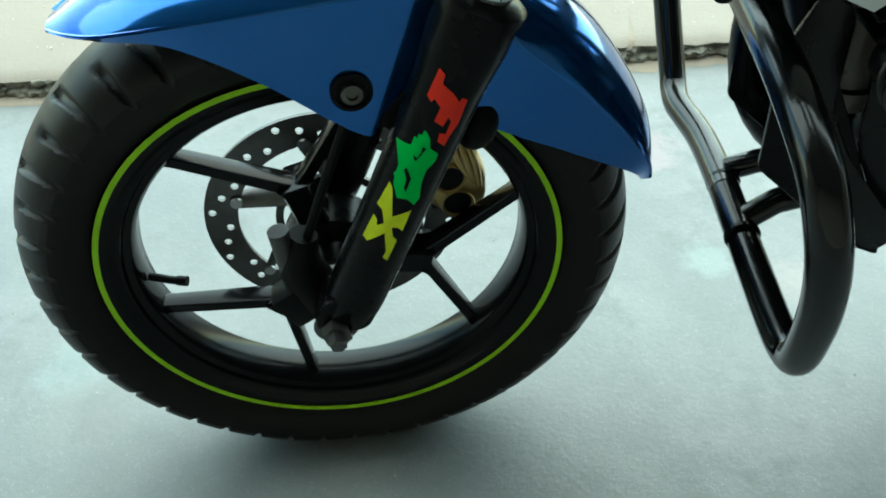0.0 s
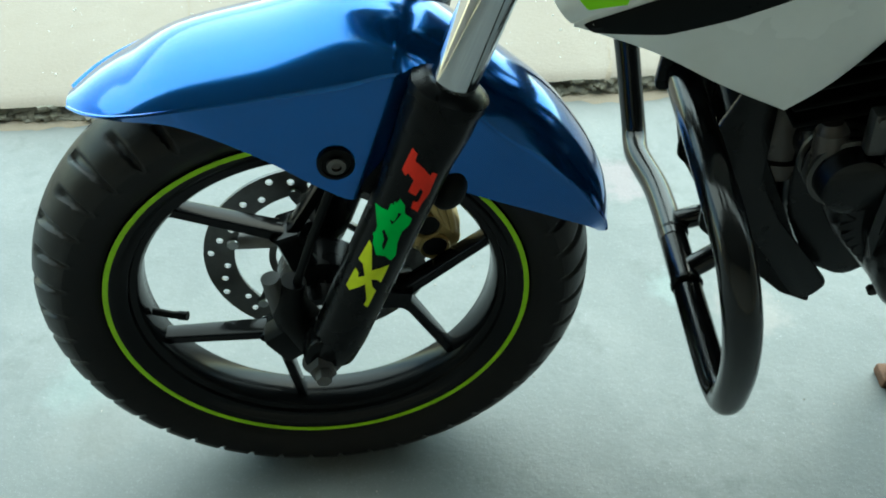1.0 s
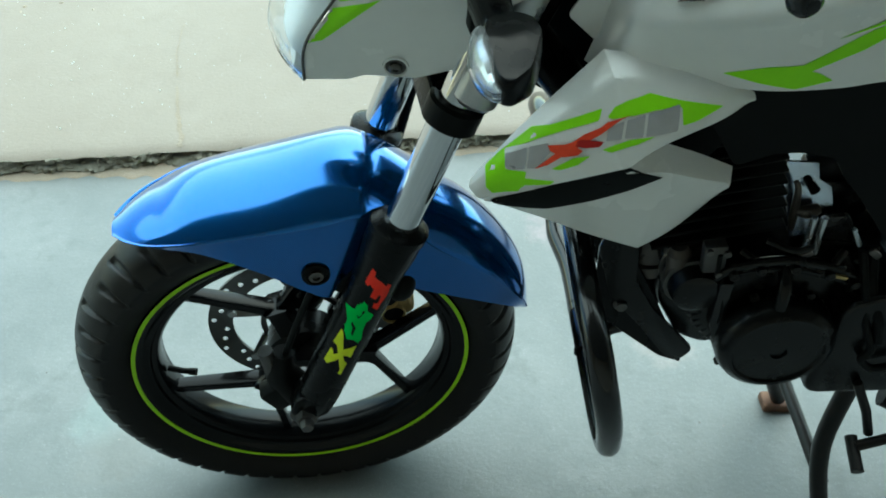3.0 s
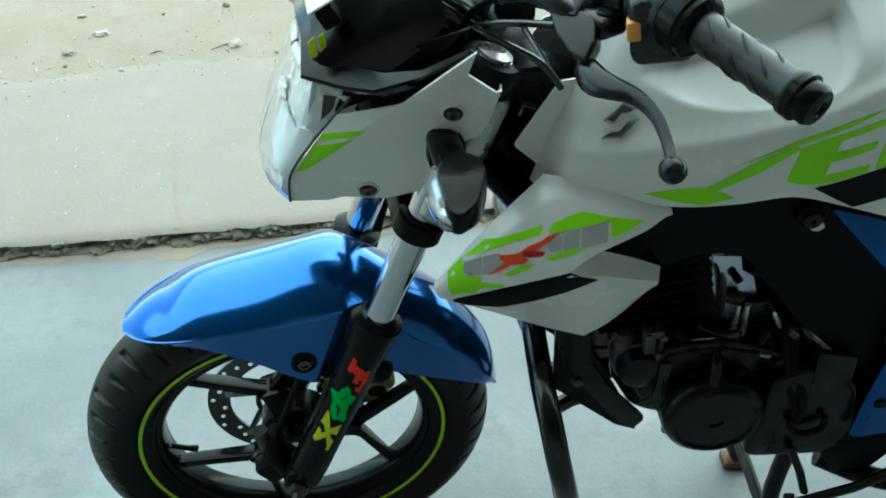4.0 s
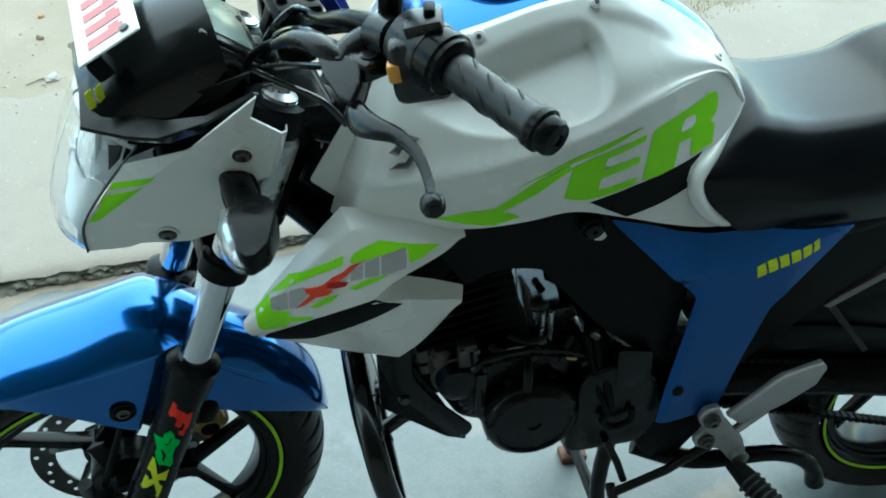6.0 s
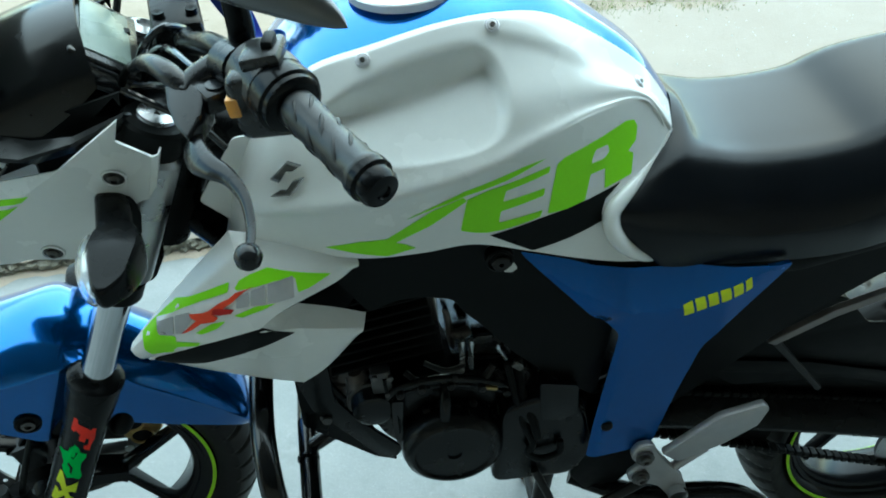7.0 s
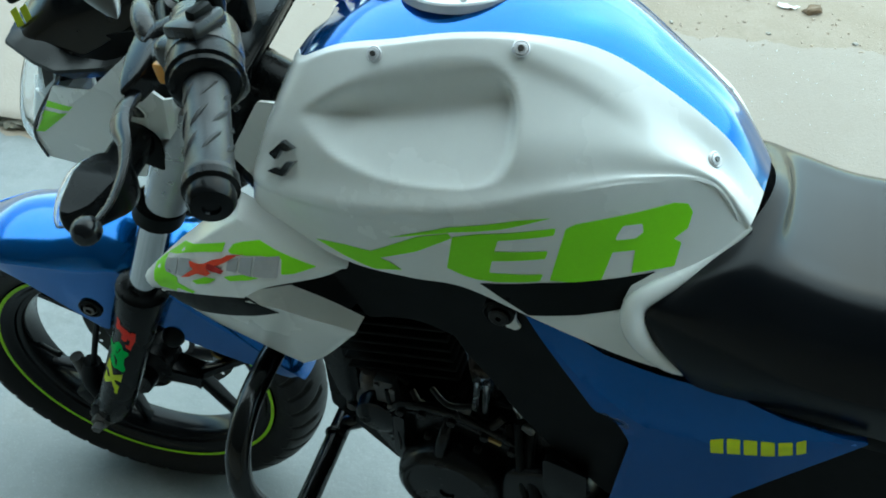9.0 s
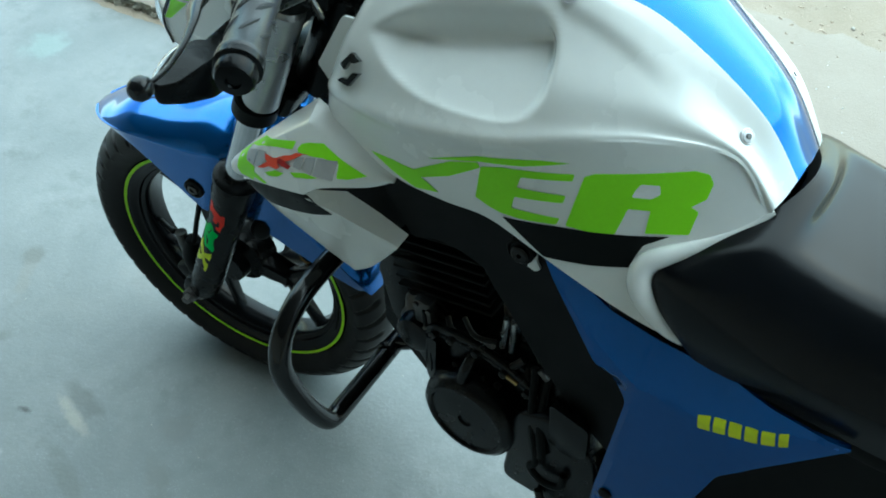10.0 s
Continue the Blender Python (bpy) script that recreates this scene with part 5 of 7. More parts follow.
def line(rows, x):
    """A broken line through (x, z) rows, rounded a little at its corners."""
    def at(q):
        if q <= rows[0][0]:
            return rows[0][1]
        for (x0, z0), (x1, z1) in zip(rows, rows[1:]):
            if q <= x1:
                return z0 + (z1 - z0) * (q - x0) / (x1 - x0)
        return rows[-1][1]
    return sum(at(x + d) for d in (-0.012, -0.006, 0, 0.006, 0.012)) / 5


REC_TOP = [(0.410, 0.957), (0.424, 0.971), (0.441, 0.986), (0.473, 1.007), (0.504, 1.023), (0.54, 1.035), (0.57, 1.041), (0.60, 1.040), (0.64, 1.031)]
REC_LOW = [(0.410, 0.957), (0.424, 0.953), (0.456, 0.939), (0.497, 0.935), (0.535, 0.938), (0.585, 0.948), (0.61, 0.957), (0.64, 0.970)]
REC_WALL = [(0.410, 0.957), (0.42, 0.962), (0.461, 0.972), (0.515, 0.984), (0.565, 1.000), (0.592, 1.012), (0.64, 1.026)]
REC_RIGHT = [(0.940, 0.590), (0.955, 0.614), (0.973, 0.624), (0.995, 0.623), (1.018, 0.615), (1.034, 0.600), (1.045, 0.585)]
FACET = [(0.590, 1.041), (0.631, 1.034), (0.663, 1.023), (0.698, 1.006), (0.738, 0.985), (0.780, 0.958)]


def recess(p, j):
    """How deep the knee recess is pressed in: a shelf that runs down to a steep upper wall."""
    if not CREASE < j < EDGE - 6 or not 0.40 < p.x < 0.79:
        return 0.0
    top, low, wall, right = line(REC_TOP, p.x), line(REC_LOW, p.x), line(REC_WALL, p.x), line(REC_RIGHT, p.z)
    deep = 0.026 * ease(0.408, 0.475, p.x) * (1 - ease(right - 0.014, right + 0.002, p.x))
    if p.z < wall:
        f = max(0.0, min(1.0, (p.z - low) / max(0.001, wall - low)))
        f = f ** 0.85
    else:
        f = 1 - ease(wall, max(top, wall + 0.004), p.z)
    # a shallow fold that runs back from the recess under the strip
    z = line(FACET, p.x)
    fold = 0.0045 * ease(0.585, 0.62, p.x) * (1 - ease(0.66, 0.755, p.x)) * (1 - ease(z - 0.004, z + 0.010, p.z)) * ease(z - 0.065, z - 0.008, p.z)
    return deep * f + fold


side_pts = []
for row in tank_pts:
    side_pts.append([p + Vector((0, 0.92, -0.42)) * recess(p, j) for j, p in enumerate(row[:EDGE + 1])])
top_pts = [row[EDGE:] for row in tank_pts]
bm = grid_mesh(side_pts)
bmesh.ops.recalc_face_normals(bm, faces=bm.faces)
bm = shell(bm, 0.003)
tank_tree = tree_of(bm)
flank = part("tank_flank", bm, WHITE, bike, "pearl white tank flank with a knee recess", sharp=50)
bm = grid_mesh(side_pts)
bmesh.ops.recalc_face_normals(bm, faces=bm.faces)
part("tank_flank", mirrored(shell(bm, 0.003)), WHITE, bike, "pearl white tank flank with a knee recess", sharp=50)
bm = grid_mesh([[p - Vector((0, 0, 0.0015)) for p in r] + [Vector((p.x, -p.y, p.z - 0.0015)) for p in r[-2::-1]] for r in top_pts])
bmesh.ops.recalc_face_normals(bm, faces=bm.faces)
bm = shell(bm, 0.004, (0, 0, 1))
tank_top = part("tank_top", bm, BLUE, bike, "metallic blue strip along the top of the tank", sharp=50)
part("tank_shell", joined(prism(rounded([(0.36, 0.84), (0.42, 0.96), (0.56, 1.02), (0.70, 0.99), (0.79, 0.90), (0.78, 0.84), (0.60, 0.80)], 0.02, 3), -0.07, 0.07, 0.02)), PLASTIC, tank_top)
cap_c = Vector((0.530, 0.0, 1.0595))
capn = Vector((-0.10, 0, 1))
cap = part("fuel_cap", lathe([(0.061, -0.006), (0.061, 0.0015), (0.0595, 0.003), (0.049, 0.0038), (0.0475, 0.0015), (0.0455, 0.0015), (0.044, 0.0038), (0.0, 0.0045)], 48, cap_c, capn), CAPMAT, bike, "round pale silver fuel cap")
part("cap_flap", block((0.030, 0.016, 0.004), (0.535, 0.0, 1.0660), (0, -6, 20), 0.002), ALU_BRIGHT, cap)
for q in range(5):
    a = 2 * math.pi * q / 5
    part("cap_screw", lathe([(0.0035, 0), (0.0035, 0.002), (0, 0.002)], 10, cap_c + Vector((0.053 * math.cos(a), 0.053 * math.sin(a), 0.0030 + 0.0053 * math.cos(a))), capn), CAPMAT, cap)
for x, y, z, nx, nz in ((0.480, 0.087, 1.019, -0.2, 0.5), (0.608, 0.078, 1.046, 0.1, 0.6), (0.781, 0.054, 0.962, 0.6, 0.7)):
    for s in (-1, 1):
        hit = tank_tree.ray_cast(Vector((x - 0.3 * nx, -y - 0.3, z + 0.3 * nz)), Vector((nx, 1, -nz)).normalized())
        c, nv = (hit[0], hit[1]) if hit[0] else (Vector((x, -y, z)), Vector((0, -1, 0.5)))
        if nv.y > 0:
            nv = -nv
        c, nv = Vector((c.x, -s * c.y, c.z)), Vector((nv.x, -s * nv.y, nv.z))
        sc = part("tank_screw", lathe([(0.0070, -0.001), (0.0076, 0.0012), (0.0066, 0.0020), (0.0056, 0.0015), (0.0052, 0.003), (0.003, 0.0035), (0.0025, 0.0015), (0, 0.0015)], 20, c, nv), CAPMAT, flank, "small socket screw")
        part("screw_socket", lathe([(0.0024, 0.0), (0.0024, 0.0042), (0, 0.0042)], 10, c, nv), BOLT, flank)

# rounded white rim of the flank round the nose of the seat
for s in (-1, 1):
    bm = tube([(0.826, -0.062, 0.905), (0.806, -0.082, 0.885), (0.782, -0.104, 0.868), (0.758, -0.124, 0.857), (0.746, -0.134, 0.846), (0.748, -0.140, 0.828), (0.764, -0.142, 0.806), (0.790, -0.140, 0.787), (0.812, -0.137, 0.777)], [0.003, 0.006, 0.009, 0.012, 0.013, 0.013, 0.011, 0.008, 0.002], 18, 5, flat=0.7)
    part("flank_rim", bm if s < 0 else mirrored(bm), WHITE, flank, "pearl white rounded rim beside the seat")

# -- shrouds beside the tank
SHROUD_EDGE = polycurve(([(0.2115, -0.148, 0.713), (0.262, -0.131, 0.769), (0.331, -0.110, 0.8355)], [(0.331, -0.110, 0.8355), (0.398, -0.128, 0.833), (0.466, -0.144, 0.813)]), 30)
SHROUD_CREST = polycurve(([(0.2100, -0.153, 0.7075), (0.268, -0.148, 0.763), (0.3385, -0.138, 0.8225)], [(0.3385, -0.138, 0.8225), (0.402, -0.146, 0.8195), (0.467, -0.147, 0.8105)]), 30)
SHROUD_FOOT = polycurve(([(0.2240, -0.151, 0.690), (0.2446, -0.158, 0.7025), (0.297, -0.172, 0.728), (0.357, -0.177, 0.750)], [(0.357, -0.177, 0.750), (0.383, -0.174, 0.772), (0.440, -0.158, 0.793), (0.466, -0.145, 0.806)]), 30)
PANEL_TOP = polycurve(([(0.225, -0.147, 0.692), (0.284, -0.164, 0.722), (0.350, -0.172, 0.752), (0.398, -0.148, 0.757)], [(0.398, -0.148, 0.757), (0.435, -0.138, 0.738), (0.473, -0.1305, 0.7175)]), 20)
PANEL_FOLD = polycurve(([(0.2255, -0.149, 0.689), (0.287, -0.166, 0.712), (0.350, -0.174, 0.740), (0.396, -0.170, 0.7395)], [(0.396, -0.170, 0.7395), (0.430, -0.159, 0.724), (0.4695, -0.1455, 0.7075)]), 20)
PANEL_FOOT = polycurve(([(0.226, -0.147, 0.686), (0.283, -0.156, 0.671), (0.340, -0.147, 0.639), (0.394, -0.139, 0.613)], [(0.394, -0.139, 0.613), (0.425, -0.141, 0.642), (0.466, -0.144, 0.700)]), 20)


def faceted(*strips, thick=0.003):
    """Joins strips that share an edge into one shell with crisp folds."""
    bm = joined(*[grid_mesh(rows) for rows in strips])
    bmesh.ops.remove_doubles(bm, verts=bm.verts, dist=2e-5)
    bmesh.ops.recalc_face_normals(bm, faces=bm.faces)
    return shell(bm, thick)


def shroud_body():
    return faceted(ruled(SHROUD_EDGE, SHROUD_CREST, 7), ruled(SHROUD_CREST, SHROUD_FOOT, 26, 0.005))


def shroud_wing():
    return faceted(ruled(PANEL_TOP, PANEL_FOLD, 5), ruled(PANEL_FOLD, PANEL_FOOT, 16, 0.003))


for s in (-1, 1):
    bu, bl = shroud_body(), shroud_wing()
    if s < 0:
        shroud_tree, low_only = tree_of(bu), tree_of(bl)
    sh = part("tank_shroud", bu if s < 0 else mirrored(bu), WHITE, bike, "pearl white tank shroud with lime green graphics", sharp=24)
    part("shroud_lower_panel", bl if s < 0 else mirrored(bl), WHITE, sh, "pearl white lower panel with a black stripe", sharp=24)
    if s < 0:
        shroud_ob = sh
    # black inner panel that joins the shroud to the frame
    bm = panel([(0.27, 0.72), (0.33, 0.82), (0.46, 0.81), (0.47, 0.73), (0.40, 0.63), (0.30, 0.66)], lambda x, z: -0.105, 0.004, 0.03, 0.01)
    part("shroud_inner", bm if s < 0 else mirrored(bm), PLASTIC, sh)
    # grey panel between headlight and tank
    bm = panel([(0.300, 0.850), (0.345, 0.930), (0.372, 0.935), (0.335, 0.850), (0.335, 0.820)], lambda x, z: -0.075 - 0.06 * (x - 0.3), 0.003, 0.02, 0.005)
    part("head_side_panel", bm if s < 0 else mirrored(bm), WHITE, sh, "pearl white panel beside the steering head")

# -- seat
def seat_row(x, low, top, wide=0.150):
    """One section of the seat: a steep side, a tight edge and a flat top."""
    return [(x, 0.94 * -wide, low), (x, -wide, low + 0.042), (x, -wide + 0.005, top - 0.060), (x + 0.001, -wide + 0.028, top - 0.028), (x + 0.002, -wide + 0.057, top - 0.004), (x + 0.002, -0.060, top), (x + 0.002, 0, top + 0.001)]


seat_net = [both(r) for r in (
    [(0.806, -0.140, 0.776), (0.770, -0.140, 0.806), (0.757, -0.134, 0.840), (0.774, -0.118, 0.860), (0.800, -0.090, 0.884), (0.828, -0.050, 0.906), (0.840, 0, 0.916)],
    [(0.820, -0.142, 0.768), (0.800, -0.148, 0.806), (0.800, -0.143, 0.842), (0.814, -0.118, 0.872), (0.830, -0.094, 0.892), (0.848, -0.048, 0.904), (0.856, 0, 0.908)],
    seat_row(0.866, 0.764, 0.890), seat_row(0.932, 0.764, 0.881), seat_row(1.030, 0.768, 0.893), seat_row(1.120, 0.790, 0.932, 0.146), seat_row(1.400, 0.870, 1.005, 0.110))]
bm = sheet(seat_net, 60, 60, 0.02)
part("seat", bm, SEATMAT, bike, "black textured vinyl seat", sharp=60)

# -- side covers
def blue_y(x, z):
    """Three flat facets: an upper flange that leans in, a bevel along the front and the main face."""
    fold = max(0.719, 0.719 + 0.585 * (0.777 - x), 0.718 + 0.52 * (x - 0.855))
    return -0.165 + 0.50 * max(0, z - fold) + 0.45 * max(0, 0.7805 - x) * (1 - ease(0.69, 0.72, z)) + 0.18 * max(0, x - 0.90) + 0.28 * max(0, 0.73 - x)


for s in (-1, 1):
    bm = panel([(0.645, 0.803), (0.707, 0.790), (0.778, 0.768), (0.880, 0.768), (0.974, 0.770), (0.905, 0.682), (0.884, 0.650), (0.868, 0.560), (0.856, 0.462), (0.845, 0.452), (0.768, 0.433), (0.768, 0.500), (0.774, 0.681)], blue_y, 0.006, 0.008, 0.006)
    if s < 0:
        blue_tree = tree_of(bm)
    bc = part("side_cover", bm if s < 0 else mirrored(bm), BLUE_SIDE, bike, "metallic blue side cover with a row of yellow bars", sharp=16)
    if s < 0:
        blue_ob = bc
    part("cover_bolt", lathe([(0.008, 0), (0.008, 0.003), (0.004, 0.004), (0, 0.003)], 16, (0.785, s * 0.165, 0.506), (0, s, 0)), PLASTIC, bc)
    # black frame cover before it and black tail panel behind it
    bm = panel([(0.42, 0.80), (0.47, 0.83), (0.60, 0.84), (0.66, 0.825), (0.775, 0.690), (0.772, 0.535), (0.749, 0.552), (0.714, 0.575), (0.655, 0.628), (0.613, 0.679), (0.590, 0.702), (0.575, 0.726), (0.541, 0.733), (0.511, 0.731), (0.476, 0.715)], lambda x, z: -0.128 - 0.05 * max(0, x - 0.60) - 0.05 * max(0, z - 0.74), 0.005, 0.02, 0.008)
    part("frame_cover", bm if s < 0 else mirrored(bm), PLASTIC, bike, "matt black frame cover")
    bm = panel([(0.86, 0.455), (0.89, 0.63), (0.985, 0.745), (1.02, 0.76), (1.40, 0.86), (1.40, 0.80), (1.12, 0.715), (1.03, 0.64), (0.93, 0.53)], lambda x, z: -0.125, 0.005, 0.03, 0.008)
    part("tail_panel", bm if s < 0 else mirrored(bm), PLASTIC, bike, "matt black rear frame panel")
    bm = panel([(1.00, 0.765), (1.40, 0.875), (1.40, 0.885), (1.00, 0.773)], lambda x, z: -0.136, 0.005, 0.05, 0.0)
    part("tail_strip", bm if s < 0 else mirrored(bm), BLUE_SIDE, bike, "blue strip under the seat")
    bm = panel([(0.72, 0.80), (0.80, 0.755), (0.98, 0.750), (1.05, 0.765), (1.05, 0.80), (0.80, 0.82), (0.74, 0.83)], lambda x, z: -0.130, 0.005, 0.04, 0.003)
    part("seat_base", bm if s < 0 else mirrored(bm), PLASTIC, bike)

part("seat_pan", prism(rounded([(0.72, 0.745), (0.80, 0.735), (1.00, 0.735), (1.35, 0.84), (1.35, 0.86), (1.00, 0.755), (0.80, 0.758), (0.735, 0.79)], 0.006, 2), -0.132, 0.132, 0.003), PLASTIC, bike, "black seat pan")

# -- engine
eng = part("engine", joined(prism(rounded([(0.478, 0.505), (0.484, 0.462), (0.520, 0.425), (0.560, 0.378), (0.74, 0.370), (0.79, 0.41), (0.78, 0.50), (0.70, 0.575), (0.58, 0.575), (0.49, 0.550)], 0.02, 3), -0.115, 0.115, 0.015)), CASE, bike, "black single-cylinder engine")
part("crankcase_front", prism(rounded([(0.452, 0.530), (0.462, 0.440), (0.500, 0.372), (0.545, 0.352), (0.600, 0.400), (0.600, 0.540)], 0.015, 3), -0.052, 0.052, 0.008), CASE, eng)
tilt = Matrix.Translation((0.505, 0, 0.56)) @ Euler((0, radians(-14), 0)).to_matrix().to_4x4()
part("cylinder", block((0.095, 0.115, 0.20), (0, 0, 0.09), (0, 0, 0), 0.008), CASE, eng, "", tilt)
for k in range(9):
    part("cooling_fin", block((0.150, 0.185, 0.0045), (0, 0, 0.025 + 0.0165 * k), (0, 0, 0), 0.0015, 1), PLASTIC, eng, "", tilt)
part("cylinder_head", block((0.125, 0.16, 0.065), (0, 0, 0.20), (0, 0, 0), 0.014, 3), CASE, eng, "", tilt)
part("generator_cover", lathe([(0.070, 0.0), (0.070, 0.028), (0.066, 0.038), (0.058, 0.044), (0.054, 0.044), (0.052, 0.041), (0.010, 0.043), (0.009, 0.040), (0, 0.040)], 48, (0.583, -0.115, 0.462)), CASE, eng, "round black generator cover")
# small clutter of pipes, clips and brackets over the crankcase
for x, z, dx, dz, rad in ((0.520, 0.585, 0.040, -0.030, 0.004), (0.545, 0.600, 0.050, -0.006, 0.0035), (0.600, 0.560, 0.034, 0.030, 0.005), (0.640, 0.575, 0.020, -0.060, 0.004), (0.670, 0.540, 0.045, -0.020, 0.0035)):
    part("engine_pipe", tube([(x, -0.112, z), (x + 0.5 * dx, -0.126, z + 0.3 * dz), (x + dx, -0.116, z + dz)], rad, 10, 4), DARKSTEEL, eng)
for x, z, turn in ((0.535, 0.578, 20), (0.588, 0.588, -35), (0.628, 0.556, 10), (0.665, 0.590, 40), (0.470, 0.520, -20)):
    part("engine_clip", block((0.016, 0.006, 0.008), (x, -0.121, z), (0, turn, 0), 0.0015), BOLT, eng)
for q in range(7):
    a = 2 * math.pi * q / 7 + 0.3
    part("cover_screw", lathe([(0.005, 0), (0.005, 0.006), (0, 0.007)], 8, (0.583 + 0.073 * math.cos(a), -0.125, 0.462 + 0.073 * math.sin(a))), DARKSTEEL, eng)
part("sprocket_cover", prism(rounded([(0.640, 0.37), (0.76, 0.375), (0.785, 0.43), (0.76, 0.52), (0.70, 0.555), (0.645, 0.53)], 0.02, 3), -0.148, -0.11, 0.008, 3), CASE, eng, "black sprocket cover")
part("sprocket_cover_cap", prism(rounded([(0.690, 0.585), (0.742, 0.575), (0.748, 0.520), (0.722, 0.503), (0.698, 0.512)], 0.006, 2), -0.1495, -0.140, 0.001), CASE, eng, "black raised corner of the sprocket cover")
part("starter_motor", joined(tube([(0.478, -0.112, 0.530), (0.478, 0.03, 0.530)], 0.030, 28), tube([(0.478, -0.132, 0.530), (0.478, -0.128, 0.530), (0.478, -0.112, 0.530)], [0.020, 0.027, 0.030], 28)), CASE, eng, "black starter motor")
for k in range(3):
    part("starter_band", lathe([(0.0305, 0), (0.0345, 0.001), (0.0345, 0.005), (0.0305, 0.006)], 28, (0.478, -0.078 - 0.013 * k, 0.530), closed=True), GREY_STEEL, eng)
part("starter_terminal", block((0.026, 0.016, 0.040), (0.489, -0.116, 0.580), (0, -6, 0), 0.003), GREY_STEEL, eng, "grey metal terminal box")
part("terminal_groove", block((0.005, 0.004, 0.030), (0.494, -0.125, 0.575), (0, -6, 0), 0.001), PLASTIC, eng)
for x, z in ((0.480, 0.594), (0.500, 0.592), (0.497, 0.560)):
    part("terminal_screw", lathe([(0.004, 0), (0.004, 0.004), (0, 0.0045)], 8, (x, -0.124, z)), BOLT, eng)
part("solenoid", joined(tube([(0.458, -0.095, 0.565), (0.463, -0.100, 0.520)], [0.014, 0.015], 18), tube([(0.4565, -0.094, 0.573), (0.458, -0.095, 0.565)], [0.009, 0.014], 18)), STARTER, eng, "bronze-grey solenoid cylinder")
part("starter_cable", tube([(0.500, -0.122, 0.560), (0.506, -0.128, 0.535), (0.512, -0.130, 0.500), (0.510, -0.128, 0.47)], 0.003, 8, 5), PLASTIC, eng)
part("inlet_stub", tube([(0.572, -0.118, 0.572), (0.570, -0.140, 0.550), (0.569, -0.148, 0.528)], [0.007, 0.008, 0.007], 14, 4), CASE, eng)
part("case_bracket", prism(rounded([(0.500, 0.550), (0.517, 0.552), (0.518, 0.500), (0.530, 0.470), (0.520, 0.436), (0.503, 0.478)], 0.005, 2), -0.132, -0.112, 0.002), GUARD, eng)
arch_line = [(0.496, -0.122, 0.552), (0.512, -0.124, 0.570), (0.540, -0.126, 0.580), (0.577, -0.126, 0.583), (0.618, -0.126, 0.574), (0.652, -0.125, 0.559), (0.674, -0.124, 0.542), (0.690, -0.122, 0.522)]
part("crankcase_rim", tube(arch_line, 0.0062, 12, 6), CASE, eng, "glossy black rim arched over the crankcase")
part("crankcase_lip", tube([(x, y + 0.004, z - 0.016) for x, y, z in arch_line[1:-1]], 0.0045, 10, 6), CASE, eng)
for x, y, z in arch_line[1:-1]:
    part("rim_bolt", lathe([(0.0055, 0), (0.0055, 0.007), (0.003, 0.008), (0, 0.007)], 8, (x, y - 0.004, z - 0.006)), DARKSTEEL, eng)
part("rim_clip", block((0.022, 0.005, 0.005), (0.628, -0.133, 0.566), (0, 14, 0), 0.0015), GOLD, eng, "small brass clip on the crankcase rim")
for x, z in ((0.53, 0.565), (0.60, 0.570), (0.66, 0.56), (0.76, 0.46)):
    part("engine_bolt", lathe([(0.006, 0), (0.006, 0.008), (0, 0.008)], 6, (x, -0.116, z)), DARKSTEEL, eng)
part("carburettor", joined(tube([(0.60, -0.02, 0.60), (0.68, -0.02, 0.60)], 0.030, 18), block((0.05, 0.06, 0.07), (0.635, -0.02, 0.60), (0, 0, 0), 0.008)), CASE, eng, "bright metal throttle body")
# bright blue patch: the sky's reflection is put into this plate's colour
part("intake_plate", prism([(0.566, 0.048), (0.602, 0.047), (0.606, 0.028), (0.622, 0.018), (0.630, -0.010), (0.612, -0.014), (0.612, -0.040), (0.586, -0.044), (0.578, -0.015), (0.569, 0.008)], 0.0, 0.006, 0.0), SKY_TINTED, eng, "polished intake plate with the sky's blue reflection in its colour", Matrix.Translation((0, -0.066, 0.618)) @ Euler((radians(-16), 0, 0)).to_matrix().to_4x4())
part("plate_bolt", tube([(0.592, -0.055, 0.645), (0.598, -0.075, 0.640)], [0.005, 0.006], 10), CASE, eng)
for x in (0.595, 0.607):
    part("breather_pipe", tube([(x, -0.098, 0.622), (x + 0.001, -0.100, 0.590), (x + 0.002, -0.104, 0.556)], 0.0042, 12, 3), ALU_BRIGHT, eng, "bright metal breather pipe")
part("hose_joint", joined(tube([(0.574, -0.072, 0.652), (0.579, -0.074, 0.640), (0.583, -0.074, 0.610), (0.588, -0.072, 0.580)], [0.003, 0.004, 0.005, 0.004], 12, 4), tube([(0.584, -0.074, 0.612), (0.596, -0.078, 0.613), (0.608, -0.074, 0.615)], [0.005, 0.008, 0.007], 14, 3)), STARTER, eng, "bronze hose joint")
part("throttle_plate", prism(rounded([(0.612, 0.612), (0.642, 0.614), (0.676, 0.556), (0.612, 0.560)], 0.004, 2), -0.086, -0.078, 0.002), SWITCH, eng, "grey throttle body plate")
part("plate_rib", tube([(0.614, -0.088, 0.575), (0.640, -0.089, 0.574), (0.664, -0.088, 0.572)], 0.0025, 8), DARKSTEEL, eng)
part("cable_clip", tube([(0.640, -0.105, 0.612), (0.652, -0.108, 0.590)], 0.003, 8), ALU_BRIGHT, eng)
part("regulator", joined(tube([(0.452, -0.012, 0.600), (0.440, -0.012, 0.500)], 0.038, 28), tube([(0.4395, -0.012, 0.497), (0.4375, -0.012, 0.480)], 0.042, 28)), STARTER, bike, "bronze-grey round canister before the engine")
